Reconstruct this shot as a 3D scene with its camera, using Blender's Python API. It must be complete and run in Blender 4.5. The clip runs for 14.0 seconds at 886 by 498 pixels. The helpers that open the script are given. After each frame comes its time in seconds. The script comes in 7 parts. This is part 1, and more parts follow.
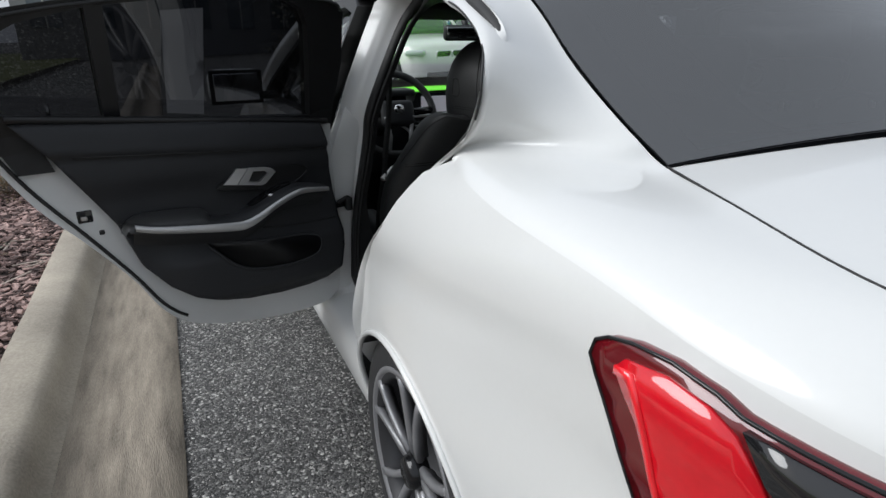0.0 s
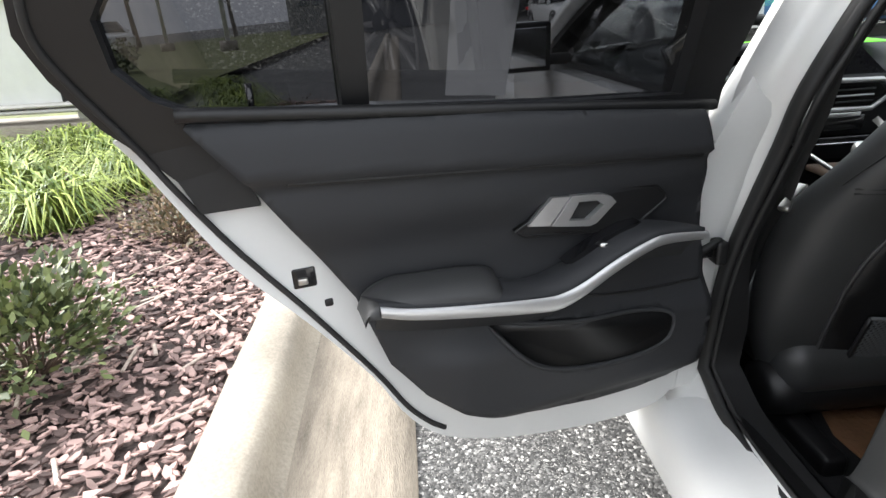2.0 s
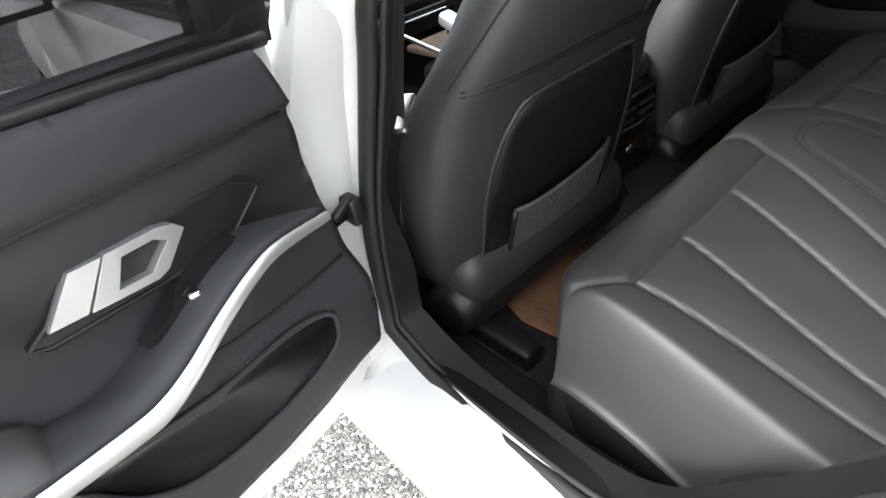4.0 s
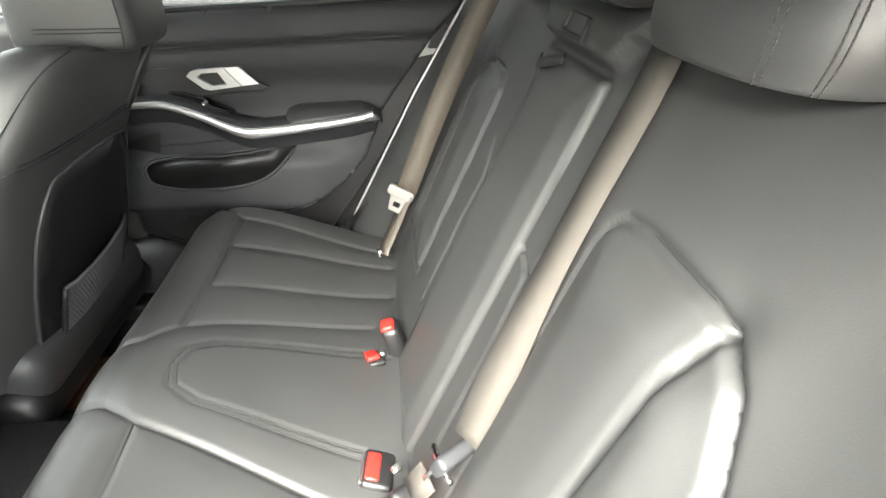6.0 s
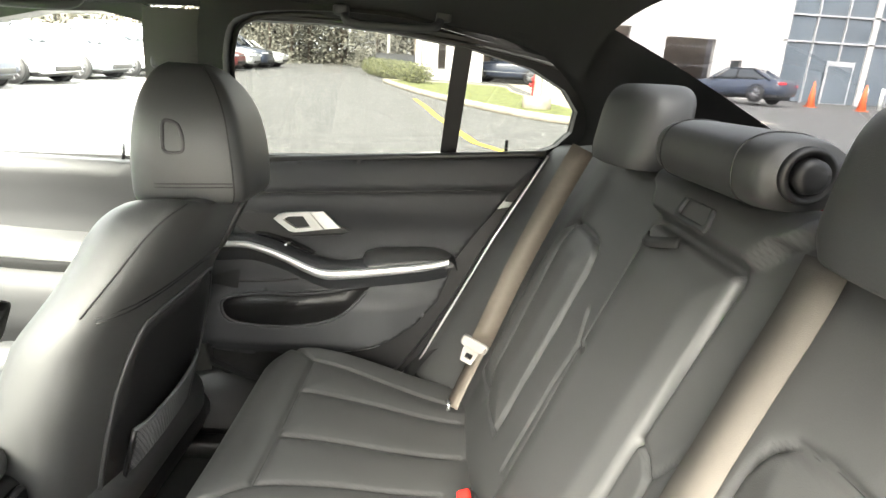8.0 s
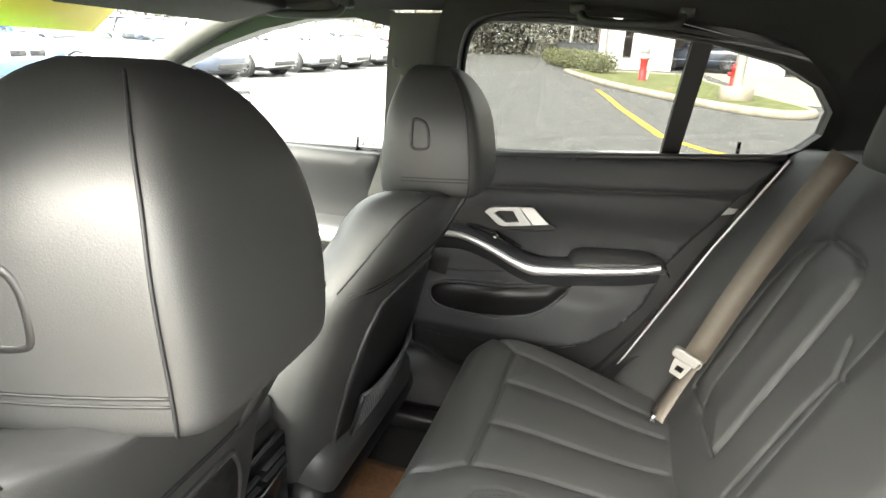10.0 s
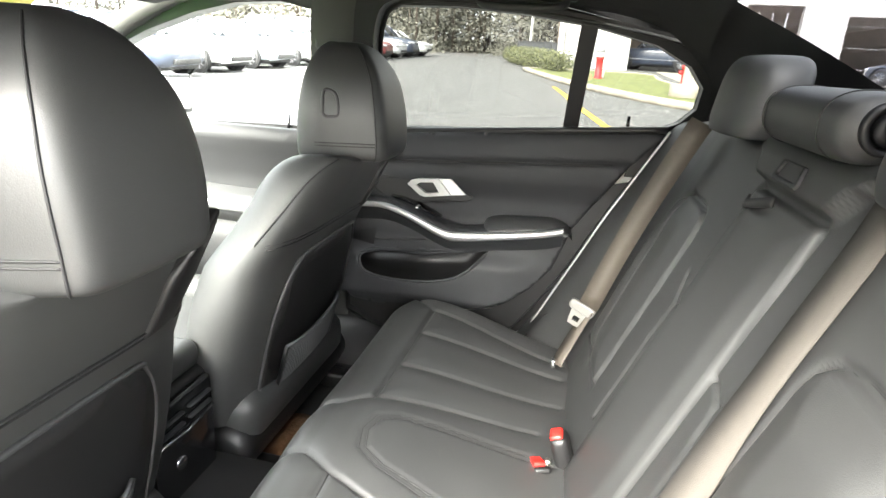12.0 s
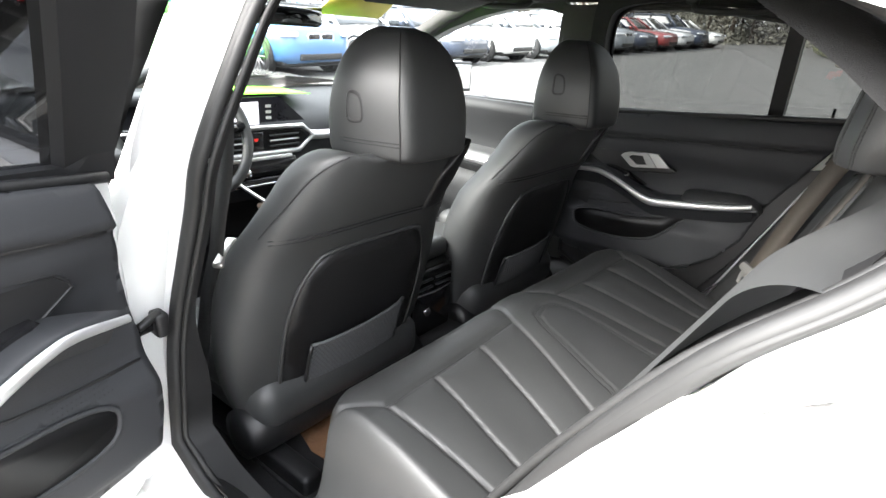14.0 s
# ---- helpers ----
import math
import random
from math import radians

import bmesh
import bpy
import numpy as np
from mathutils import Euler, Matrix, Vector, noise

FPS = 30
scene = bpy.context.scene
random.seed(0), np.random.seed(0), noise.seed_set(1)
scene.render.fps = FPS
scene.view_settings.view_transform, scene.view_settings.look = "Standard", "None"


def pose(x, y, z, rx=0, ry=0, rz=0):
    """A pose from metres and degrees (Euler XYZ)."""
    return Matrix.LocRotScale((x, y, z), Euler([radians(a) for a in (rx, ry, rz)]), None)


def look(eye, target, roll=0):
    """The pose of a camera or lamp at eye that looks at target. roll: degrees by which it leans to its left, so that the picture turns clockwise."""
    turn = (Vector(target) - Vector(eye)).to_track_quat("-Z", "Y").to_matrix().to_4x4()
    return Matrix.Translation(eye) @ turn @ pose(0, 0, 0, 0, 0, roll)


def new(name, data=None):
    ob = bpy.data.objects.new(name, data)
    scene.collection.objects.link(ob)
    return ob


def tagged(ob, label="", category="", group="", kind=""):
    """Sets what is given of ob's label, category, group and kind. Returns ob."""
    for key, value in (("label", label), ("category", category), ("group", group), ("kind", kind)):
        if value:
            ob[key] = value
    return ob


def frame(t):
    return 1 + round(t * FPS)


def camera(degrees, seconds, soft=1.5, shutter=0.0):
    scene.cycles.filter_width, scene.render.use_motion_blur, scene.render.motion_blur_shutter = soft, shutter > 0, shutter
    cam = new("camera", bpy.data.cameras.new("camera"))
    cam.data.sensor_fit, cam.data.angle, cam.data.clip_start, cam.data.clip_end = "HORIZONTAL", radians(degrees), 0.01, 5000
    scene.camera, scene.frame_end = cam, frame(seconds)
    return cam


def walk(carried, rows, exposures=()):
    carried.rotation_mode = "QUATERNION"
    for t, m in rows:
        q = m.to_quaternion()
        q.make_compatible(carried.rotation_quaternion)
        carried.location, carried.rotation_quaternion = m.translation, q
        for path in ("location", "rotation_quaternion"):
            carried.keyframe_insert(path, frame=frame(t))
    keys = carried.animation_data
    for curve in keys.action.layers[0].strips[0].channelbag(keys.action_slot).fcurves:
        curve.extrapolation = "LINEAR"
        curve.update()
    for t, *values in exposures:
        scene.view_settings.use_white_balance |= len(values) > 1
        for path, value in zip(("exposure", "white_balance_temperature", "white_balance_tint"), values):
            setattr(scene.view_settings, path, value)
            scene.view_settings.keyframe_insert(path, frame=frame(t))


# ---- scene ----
from mathutils import geometry

cam = camera(75.8, 14.0)
PATH = [
    (0, (-1.241, -0.797, 1.18), (-0.444, 0.897, 0.477), 0.1),
    (0.5, (-1.241, -0.56, 1.183), (-0.684, 1.237, 0.505), -0.4),
    (1, (-1.271, -0.346, 1.168), (-0.942, 1.504, 0.483), -1.3),
    (1.5, (-1.337, -0.151, 1.15), (-1.164, 1.706, 0.428), -2.2),
    (2, (-1.303, 0.03, 1.109), (-1.214, 1.867, 0.321), -3.6),
    (2.2, (-1.271, 0.097, 1.098), (-1.17, 1.921, 0.284), -4.1),
    (4.3, (-1.006, 0.287, 1.099), (0.065, 1.444, -0.132), -11.0),
    (4.5, (-0.94, 0.271, 1.083), (0.222, 1.324, -0.159), -11.0),
    (5, (-0.794, 0.294, 1.06), (0.635, 0.907, -0.199), -6.6),
    (5.5, (-0.717, 0.299, 1.086), (0.925, 0.436, -0.046), -0.4),
    (6, (-0.688, 0.29, 1.118), (1.059, 0.103, 0.163), 2.1),
    (6.5, (-0.646, 0.272, 1.153), (1.159, -0.116, 0.384), 3.2),
    (7, (-0.639, 0.28, 1.162), (1.206, -0.139, 0.511), 3.7),
    (7.5, (-0.642, 0.324, 1.164), (1.25, 0.045, 0.578), 3.8),
    (8, (-0.64, 0.377, 1.165), (1.278, 0.323, 0.599), 3.6),
    (8.5, (-0.64, 0.42, 1.171), (1.269, 0.609, 0.606), 3.5),
    (9, (-0.656, 0.46, 1.175), (1.217, 0.871, 0.605), 3.1),
    (9.2, (-0.662, 0.475, 1.179), (1.191, 0.954, 0.597), 3.1),
    (11.3, (-0.663, 0.48, 1.139), (1.158, 0.984, 0.484), 3.1),
    (11.5, (-0.689, 0.414, 1.128), (1.147, 0.901, 0.503), 3.2),
    (12, (-0.765, 0.335, 1.142), (1.094, 0.726, 0.516), 3.3),
    (12.5, (-0.889, 0.317, 1.145), (0.94, 0.769, 0.474), 3.3),
    (13, (-0.993, 0.275, 1.158), (0.768, 0.923, 0.465), 3.3),
    (13.5, (-1.053, 0.17, 1.161), (0.604, 1.046, 0.463), 3.9),
    (14, (-1.145, 0.038, 1.16), (0.333, 1.188, 0.456), 3.7),
]
walk(cam, [(t, look(eye, target, roll)) for t, eye, target, roll in PATH],
     [(0.0, 0.0, 6050, 9), (1.0, 0.35, 6200, 9), (1.5, 1.2, 6250, 10), (2.2, 1.9, 6350, 10), (4.3, 3.25, 6400, 8), (5.0, 4.15, 6400, 7), (5.7, 4.8, 6600, 6), (6.5, 4.93, 6950, 6), (7.5, 5.05, 7050, 6), (9.2, 4.75, 7000, 6), (11.4, 4.5, 6800, 7), (12.0, 4.9, 6700, 7), (13.0, 4.65, 6500, 9), (13.5, 4.2, 6450, 9), (14.0, 3.6, 6400, 10)])

# ---------------------------------------------------------------- world and light
world = bpy.data.worlds.new("world")
scene.world = world
world.use_nodes = True
wn, wl = world.node_tree.nodes, world.node_tree.links
sky = wn.new("ShaderNodeTexSky")
sky.sky_type, sky.sun_disc = "NISHITA", False
sky.sun_elevation, sky.sun_rotation = radians(38), radians(288)
sky.air_density, sky.dust_density, sky.ozone_density = 1.0, 6.0, 0.6
wash = wn.new("ShaderNodeMix")
wash.data_type = "RGBA"
wash.inputs[0].default_value = 0.75
wash.inputs[7].default_value = (9.0, 9.2, 9.5, 1)
wl.new(sky.outputs[0], wash.inputs[6])
wl.new(wash.outputs[2], wn["Background"].inputs[0])
wn["Background"].inputs[1].default_value = 0.080

sun = new("sun", bpy.data.lights.new("sun", "SUN"))
sun.data.energy, sun.data.angle, sun.data.color = 2.6, radians(45), (1.0, 0.98, 0.95)
sun.matrix_world = look((0, 0, 15.5), (20 * 0.94, -20 * 0.32, 0))

# ---------------------------------------------------------------- materials
MATS = {}


def mat(name, color, rough=0.5, metal=0.0, vary=0.12, scale=8.0, bump=0.0, bump_scale=120.0, coat=0.0, spec=0.5,
        color2=None, objvary=0.0, islandvary=0.0, sheen=0.0, stretch=None):
    """A procedural material: base colour with variation at two scales, fine relief, optional coat."""
    if name in MATS:
        return MATS[name]
    m = bpy.data.materials.new(name)
    m.use_nodes = True
    n, l = m.node_tree.nodes, m.node_tree.links
    p = n["Principled BSDF"]
    p.inputs["Roughness"].default_value = rough
    p.inputs["Metallic"].default_value = metal
    p.inputs["Specular IOR Level"].default_value = spec
    p.inputs["Coat Weight"].default_value = coat
    p.inputs["Coat Roughness"].default_value = 0.04
    p.inputs["Sheen Weight"].default_value = sheen
    tc = n.new("ShaderNodeTexCoord")
    src = tc.outputs["Object"]
    if stretch:
        mp = n.new("ShaderNodeMapping")
        mp.inputs["Scale"].default_value = stretch
        l.new(src, mp.inputs[0])
        src = mp.outputs[0]
    big = n.new("ShaderNodeTexNoise")
    big.inputs["Scale"].default_value = scale
    big.inputs["Detail"].default_value = 5
    fine = n.new("ShaderNodeTexNoise")
    fine.inputs["Scale"].default_value = bump_scale
    fine.inputs["Detail"].default_value = 3
    l.new(src, big.inputs["Vector"])
    l.new(src, fine.inputs["Vector"])
    add = n.new("ShaderNodeMath")
    add.operation = "MULTIPLY_ADD"
    add.inputs[1].default_value = 0.35
    l.new(fine.outputs["Fac"], add.inputs[0])
    half = n.new("ShaderNodeMath")
    half.operation = "MULTIPLY"
    half.inputs[1].default_value = 0.65
    l.new(big.outputs["Fac"], half.inputs[0])
    l.new(half.outputs[0], add.inputs[2])
    fac = add.outputs[0]
    for amount, node, out in ((objvary, "ShaderNodeObjectInfo", "Random"), (islandvary, "ShaderNodeNewGeometry", "Random Per Island")):
        if amount:
            info = n.new(node)
            mix = n.new("ShaderNodeMix")
            mix.inputs[0].default_value = amount
            l.new(fac, mix.inputs[2])
            l.new(info.outputs[out], mix.inputs[3])
            fac = mix.outputs[0]
    ramp = n.new("ShaderNodeValToRGB")
    lo = [c * (1 - vary) for c in color]
    hi = [min(1, c * (1 + vary)) for c in (color2 or color)]
    span = 0.42 if not (objvary or islandvary) else 0.15
    ramp.color_ramp.elements[0].position, ramp.color_ramp.elements[0].color = 0.3 if span > 0.2 else 0.2, (*lo, 1)
    ramp.color_ramp.elements[1].position, ramp.color_ramp.elements[1].color = 0.7 if span > 0.2 else 0.85, (*hi, 1)
    l.new(fac, ramp.inputs[0])
    l.new(ramp.outputs[0], p.inputs["Base Color"])
    rr = n.new("ShaderNodeMapRange")
    rr.inputs["To Min"].default_value, rr.inputs["To Max"].default_value = max(0.02, rough * 0.85), min(1, rough * 1.15)
    l.new(fac, rr.inputs[0])
    l.new(rr.outputs[0], p.inputs["Roughness"])
    if bump:
        b = n.new("ShaderNodeBump")
        b.inputs["Strength"].default_value = bump
        b.inputs["Distance"].default_value = 0.002 if bump_scale > 60 else 0.01
        l.new(fine.outputs["Fac"], b.inputs["Height"])
        l.new(b.outputs[0], p.inputs["Normal"])
    MATS[name] = m
    return m


def glass(name, tint=(0.9, 0.95, 0.92), clear=0.9, rough=0.0, film=0.05):
    """A thin pane: mostly straight through with a mirror-like film."""
    if name in MATS:
        return MATS[name]
    m = bpy.data.materials.new(name)
    m.use_nodes = True
    n, l = m.node_tree.nodes, m.node_tree.links
    n.remove(n["Principled BSDF"])
    t, g, mx, f = (n.new("ShaderNodeBsdfTransparent"), n.new("ShaderNodeBsdfGlossy"), n.new("ShaderNodeMixShader"), n.new("ShaderNodeLayerWeight"))
    pw, ml = n.new("ShaderNodeMath"), n.new("ShaderNodeMath")
    pw.operation, ml.operation = "POWER", "MULTIPLY_ADD"
    pw.inputs[1].default_value = 5.0
    ml.inputs[1].default_value, ml.inputs[2].default_value = 0.9, film
    t.inputs[0].default_value = (*[c * clear for c in tint], 1)
    g.inputs["Roughness"].default_value = rough
    f.inputs[0].default_value = 0.5
    l.new(f.outputs["Facing"], pw.inputs[0])
    l.new(pw.outputs[0], ml.inputs[0])
    l.new(ml.outputs[0], mx.inputs[0])
    l.new(t.outputs[0], mx.inputs[1])
    l.new(g.outputs[0], mx.inputs[2])
    l.new(mx.outputs[0], n["Material Output"].inputs[0])
    MATS[name] = m
    return m


WHITE = mat("white_car_paint", (0.70, 0.705, 0.69), 0.35, vary=0.015, scale=3, coat=1.0)
LEATHER = mat("black_leather", (0.034, 0.0348, 0.0348), 0.50, vary=0.20, scale=5, bump=0.10, bump_scale=800, spec=0.6)
LEATHER2 = mat("black_leather_smooth", (0.035, 0.0355, 0.036), 0.45, vary=0.15, scale=5, bump=0.05, bump_scale=900, spec=0.55)
SEAM = mat("dark_seam_thread", (0.010, 0.010, 0.011), 0.6, vary=0.2, scale=60)
PIPING = mat("grey_stitch_thread", (0.03, 0.03, 0.029), 0.6, vary=0.2, scale=60)
PLASTIC = mat("black_grained_plastic", (0.009, 0.009, 0.0095), 0.45, vary=0.15, scale=6, bump=0.12, bump_scale=900)
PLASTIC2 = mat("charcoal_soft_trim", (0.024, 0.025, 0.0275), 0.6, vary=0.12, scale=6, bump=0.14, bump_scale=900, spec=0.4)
# charcoal trim again, its colour halved to dim the over-lit front door panels
DOORDIMMED = mat("dimmed_charcoal_trim", (0.0125, 0.013, 0.014), 0.6, vary=0.12, scale=6, bump=0.14, bump_scale=900, spec=0.4)
GLOSSBLACK = mat("gloss_black_trim", (0.01, 0.01, 0.011), 0.12, vary=0.1)
RUBBER = mat("black_rubber_seal", (0.014, 0.014, 0.014), 0.6, vary=0.2, bump=0.08, bump_scale=200)
SATIN = mat("satin_silver_trim", (0.58, 0.58, 0.58), 0.40, metal=0.85, vary=0.03, scale=40)
CHROME = mat("chrome", (0.75, 0.75, 0.76), 0.12, metal=1.0, vary=0.04)
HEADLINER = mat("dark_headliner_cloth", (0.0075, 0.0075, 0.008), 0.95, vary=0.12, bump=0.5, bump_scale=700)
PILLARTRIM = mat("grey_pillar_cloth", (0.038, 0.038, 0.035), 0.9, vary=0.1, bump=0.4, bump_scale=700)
CARPET = mat("black_carpet", (0.012, 0.012, 0.013), 0.98, vary=0.35, scale=90, bump=1.0, bump_scale=500)
BROWNMAT = mat("brown_floor_paper", (0.17, 0.085, 0.04), 0.75, vary=0.25, scale=14, bump=0.5, bump_scale=60)
# seat belt webbing with the centre belt's shade put into its colour
BELTSHADED = mat("shaded_belt_webbing", (0.046, 0.041, 0.035), 0.85, vary=0.12, scale=120, bump=0.12, bump_scale=900)
WEBBING = mat("grey_seat_belt_webbing", (0.078, 0.066, 0.053), 0.6, vary=0.12, scale=120, bump=0.12, bump_scale=900)
BONE = mat("pale_grey_plastic", (0.19, 0.185, 0.175), 0.35, vary=0.06)
DARKWEB = mat("black_seat_belt_webbing", (0.02, 0.02, 0.02), 0.7, vary=0.15, scale=120, bump=0.6, bump_scale=600)
REDPLASTIC = mat("red_buckle_button", (0.75, 0.02, 0.015), 0.35, vary=0.06)
STEEL = mat("bare_steel", (0.6, 0.58, 0.55), 0.3, metal=1.0, vary=0.1)
MESH = mat("grey_elastic_net", (0.075, 0.077, 0.08), 0.8, vary=0.2, scale=200)
TYRE = mat("tyre_rubber", (0.022, 0.022, 0.023), 0.8, vary=0.2, bump=0.4, bump_scale=90)
ALLOY = mat("dark_grey_alloy", (0.045, 0.045, 0.048), 0.4, metal=0.3, vary=0.1)
MIRROR = mat("dimmed_mirror_glass", (0.20, 0.21, 0.21), 0.03, metal=1.0, vary=0.02)
ALLOYBRIGHT = mat("machined_alloy", (0.26, 0.26, 0.27), 0.35, metal=0.4, vary=0.05)


def paper(name, color):
    """Thin paper that lets part of the light through."""
    m = bpy.data.materials.new(name)
    m.use_nodes = True
    n, l = m.node_tree.nodes, m.node_tree.links
    n.remove(n["Principled BSDF"])
    d, t, mx, ns = n.new("ShaderNodeBsdfDiffuse"), n.new("ShaderNodeBsdfTranslucent"), n.new("ShaderNodeMixShader"), n.new("ShaderNodeTexNoise")
    ns.inputs["Scale"].default_value = 9.0
    rp = n.new("ShaderNodeValToRGB")
    rp.color_ramp.elements[0].color = (*[c * 0.9 for c in color], 1)
    rp.color_ramp.elements[1].color = (*color, 1)
    l.new(ns.outputs["Fac"], rp.inputs[0])
    for q in (d, t):
        l.new(rp.outputs[0], q.inputs[0])
    mx.inputs[0].default_value = 0.55
    l.new(d.outputs[0], mx.inputs[1])
    l.new(t.outputs[0], mx.inputs[2])
    l.new(mx.outputs[0], n["Material Output"].inputs[0])
    return m


NOTEPAPER = paper("thin_white_paper", (0.85, 0.85, 0.84))
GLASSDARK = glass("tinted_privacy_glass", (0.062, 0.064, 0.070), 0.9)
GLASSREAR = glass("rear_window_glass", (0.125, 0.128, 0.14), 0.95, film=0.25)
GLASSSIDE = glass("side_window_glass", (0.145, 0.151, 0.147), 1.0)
GLASSCLEAR = glass("windscreen_glass", (0.92, 0.95, 0.93), 1.0)
SMOKE = mat("smoked_lens", (0.012, 0.012, 0.013), 0.08, coat=1.0, vary=0.05)
REDLENS = mat("red_tail_lens", (0.62, 0.006, 0.016), 0.06, coat=1.0, vary=0.1, scale=20)
DARKRED = mat("dark_red_lens", (0.12, 0.004, 0.008), 0.06, coat=1.0, vary=0.1, scale=20)
BRIGHTRED = mat("bright_red_light_guide", (0.85, 0.02, 0.03), 0.15, coat=1.0, vary=0.06)


def asphalt():
    """Worn asphalt: dark binder with grains of mixed grey, some pale, and broad patches."""
    m = bpy.data.materials.new("asphalt")
    m.use_nodes = True
    n, l = m.node_tree.nodes, m.node_tree.links
    p = n["Principled BSDF"]
    p.inputs["Roughness"].default_value = 0.85
    tc = n.new("ShaderNodeTexCoord")
    cell, wide, sep, ramp, gain, mul, bmp = (n.new("ShaderNodeTexVoronoi"), n.new("ShaderNodeTexNoise"), n.new("ShaderNodeSeparateColor"), n.new("ShaderNodeValToRGB"), n.new("ShaderNodeMapRange"), n.new("ShaderNodeVectorMath"), n.new("ShaderNodeBump"))
    cell.inputs["Scale"].default_value, wide.inputs["Scale"].default_value, wide.inputs["Detail"].default_value = 135.0, 3.0, 6
    l.new(tc.outputs["Object"], cell.inputs["Vector"])
    l.new(tc.outputs["Object"], wide.inputs["Vector"])
    l.new(cell.outputs["Color"], sep.inputs[0])
    l.new(sep.outputs[0], ramp.inputs[0])
    e = ramp.color_ramp.elements
    e[0].position, e[0].color = 0.0, (0.028, 0.028, 0.028, 1)
    e[1].position, e[1].color = 1.0, (0.56, 0.55, 0.52, 1)
    for at, v in ((0.45, 0.062), (0.75, 0.115), (0.90, 0.20)):
        q = e.new(at)
        q.color = (v, v * 0.985, v * 0.95, 1)
    gain.inputs["From Min"].default_value, gain.inputs["From Max"].default_value = 0.3, 0.7
    gain.inputs["To Min"].default_value, gain.inputs["To Max"].default_value = 0.78, 1.2
    l.new(wide.outputs["Fac"], gain.inputs[0])
    mul.operation = "SCALE"
    l.new(ramp.outputs[0], mul.inputs[0])
    l.new(gain.outputs[0], mul.inputs["Scale"])
    l.new(mul.outputs[0], p.inputs["Base Color"])
    bmp.inputs["Strength"].default_value, bmp.inputs["Distance"].default_value = 0.9, 0.004
    bmp.invert = True
    l.new(cell.outputs["Distance"], bmp.inputs["Height"])
    l.new(bmp.outputs[0], p.inputs["Normal"])
    return m


ASPHALT = asphalt()
CONCRETE = mat("gutter_concrete", (0.185, 0.158, 0.125), 0.88, vary=0.30, scale=5, bump=1.0, bump_scale=70, color2=(0.30, 0.26, 0.207), stretch=(5.5, 0.8, 1))
KERBMAT = mat("kerb_concrete", (0.265, 0.234, 0.19), 0.88, vary=0.22, scale=3.0, bump=1.0, bump_scale=110, color2=(0.38, 0.34, 0.278))
CHIP = mat("pine_bark_chips", (0.095, 0.057, 0.050), 0.85, vary=0.4, scale=40, bump=0.8, bump_scale=200, color2=(0.40, 0.278, 0.248), islandvary=0.75)
SOIL = mat("mulch_soil", (0.045, 0.03, 0.026), 0.95, vary=0.4, scale=25, bump=1.0, bump_scale=50)
LAWN = mat("lawn_grass", (0.075, 0.095, 0.03), 0.9, vary=0.35, scale=4, bump=1.0, bump_scale=40, color2=(0.15, 0.16, 0.05))
LEAFGREEN = mat("shrub_leaf", (0.055, 0.080, 0.028), 0.5, vary=0.3, color2=(0.17, 0.20, 0.075), islandvary=0.7)
LEAFRED = mat("shrub_leaf_reddish", (0.075, 0.085, 0.035), 0.5, vary=0.3, color2=(0.22, 0.15, 0.085), islandvary=0.7)
BLADE = mat("strap_leaf_blade", (0.09, 0.16, 0.025), 0.5, vary=0.25, color2=(0.30, 0.36, 0.07), islandvary=0.7)
TREELEAF = mat("tree_foliage", (0.03, 0.042, 0.018), 0.7, vary=0.35, color2=(0.085, 0.095, 0.045), islandvary=0.7)
HEDGE = mat("olive_hedge_leaf", (0.05, 0.06, 0.022), 0.6, vary=0.3, color2=(0.12, 0.125, 0.055), islandvary=0.7)
# winter brush colour, lightened and evened so distance haze is in it
WOODS = mat("hazy_winter_woodland", (0.10, 0.10, 0.082), 0.9, vary=0.25, color2=(0.155, 0.15, 0.122), islandvary=0.5)
BARK = mat("tree_bark", (0.10, 0.08, 0.065), 0.9, vary=0.3, scale=12, bump=0.8, bump_scale=30)
TWIG = mat("shrub_twig", (0.12, 0.085, 0.06), 0.85, vary=0.3, scale=20)
SIGNWHITE = mat("sign_white_panel", (0.66, 0.67, 0.64), 0.45, vary=0.05)
SIGNGREY = mat("sign_post_grey", (0.42, 0.41, 0.38), 0.5, vary=0.12, scale=6)
BROWNTEXT = mat("brown_lettering", (0.22, 0.13, 0.10), 0.6, vary=0.1)
YELLOWPAINT = mat("yellow_road_paint", (0.62, 0.42, 0.05), 0.8, vary=0.25, scale=9)
WALLWHITE = mat("white_clad_wall", (0.47, 0.455, 0.44), 0.6, vary=0.06, scale=1)
WALLGREY = mat("grey_soffit", (0.25, 0.25, 0.26), 0.7, vary=0.1, scale=1)
DARKOPEN = mat("dark_doorway", (0.16, 0.125, 0.10), 0.7, vary=0.3, scale=2)
BLUEGLASS = mat("facade_glass", (0.10, 0.12, 0.14), 0.06, vary=0.25, scale=0.4, spec=0.9)
MULLION = mat("aluminium_mullion", (0.6, 0.6, 0.6), 0.35, metal=0.6, vary=0.05)
HYDRANT = mat("hydrant_red", (0.42, 0.03, 0.03), 0.5, vary=0.15)
ORANGE = mat("cone_orange", (0.75, 0.15, 0.05), 0.6, vary=0.1)
NEON = mat("neon_green_paper", (0.22, 0.95, 0.03), 0.55, vary=0.04)
YELLOWTAG = mat("yellow_tag_film", (0.75, 0.66, 0.12), 0.5, vary=0.05)
SCREENMAT = mat("display_glass", (0.015, 0.015, 0.018), 0.1, vary=0.1)
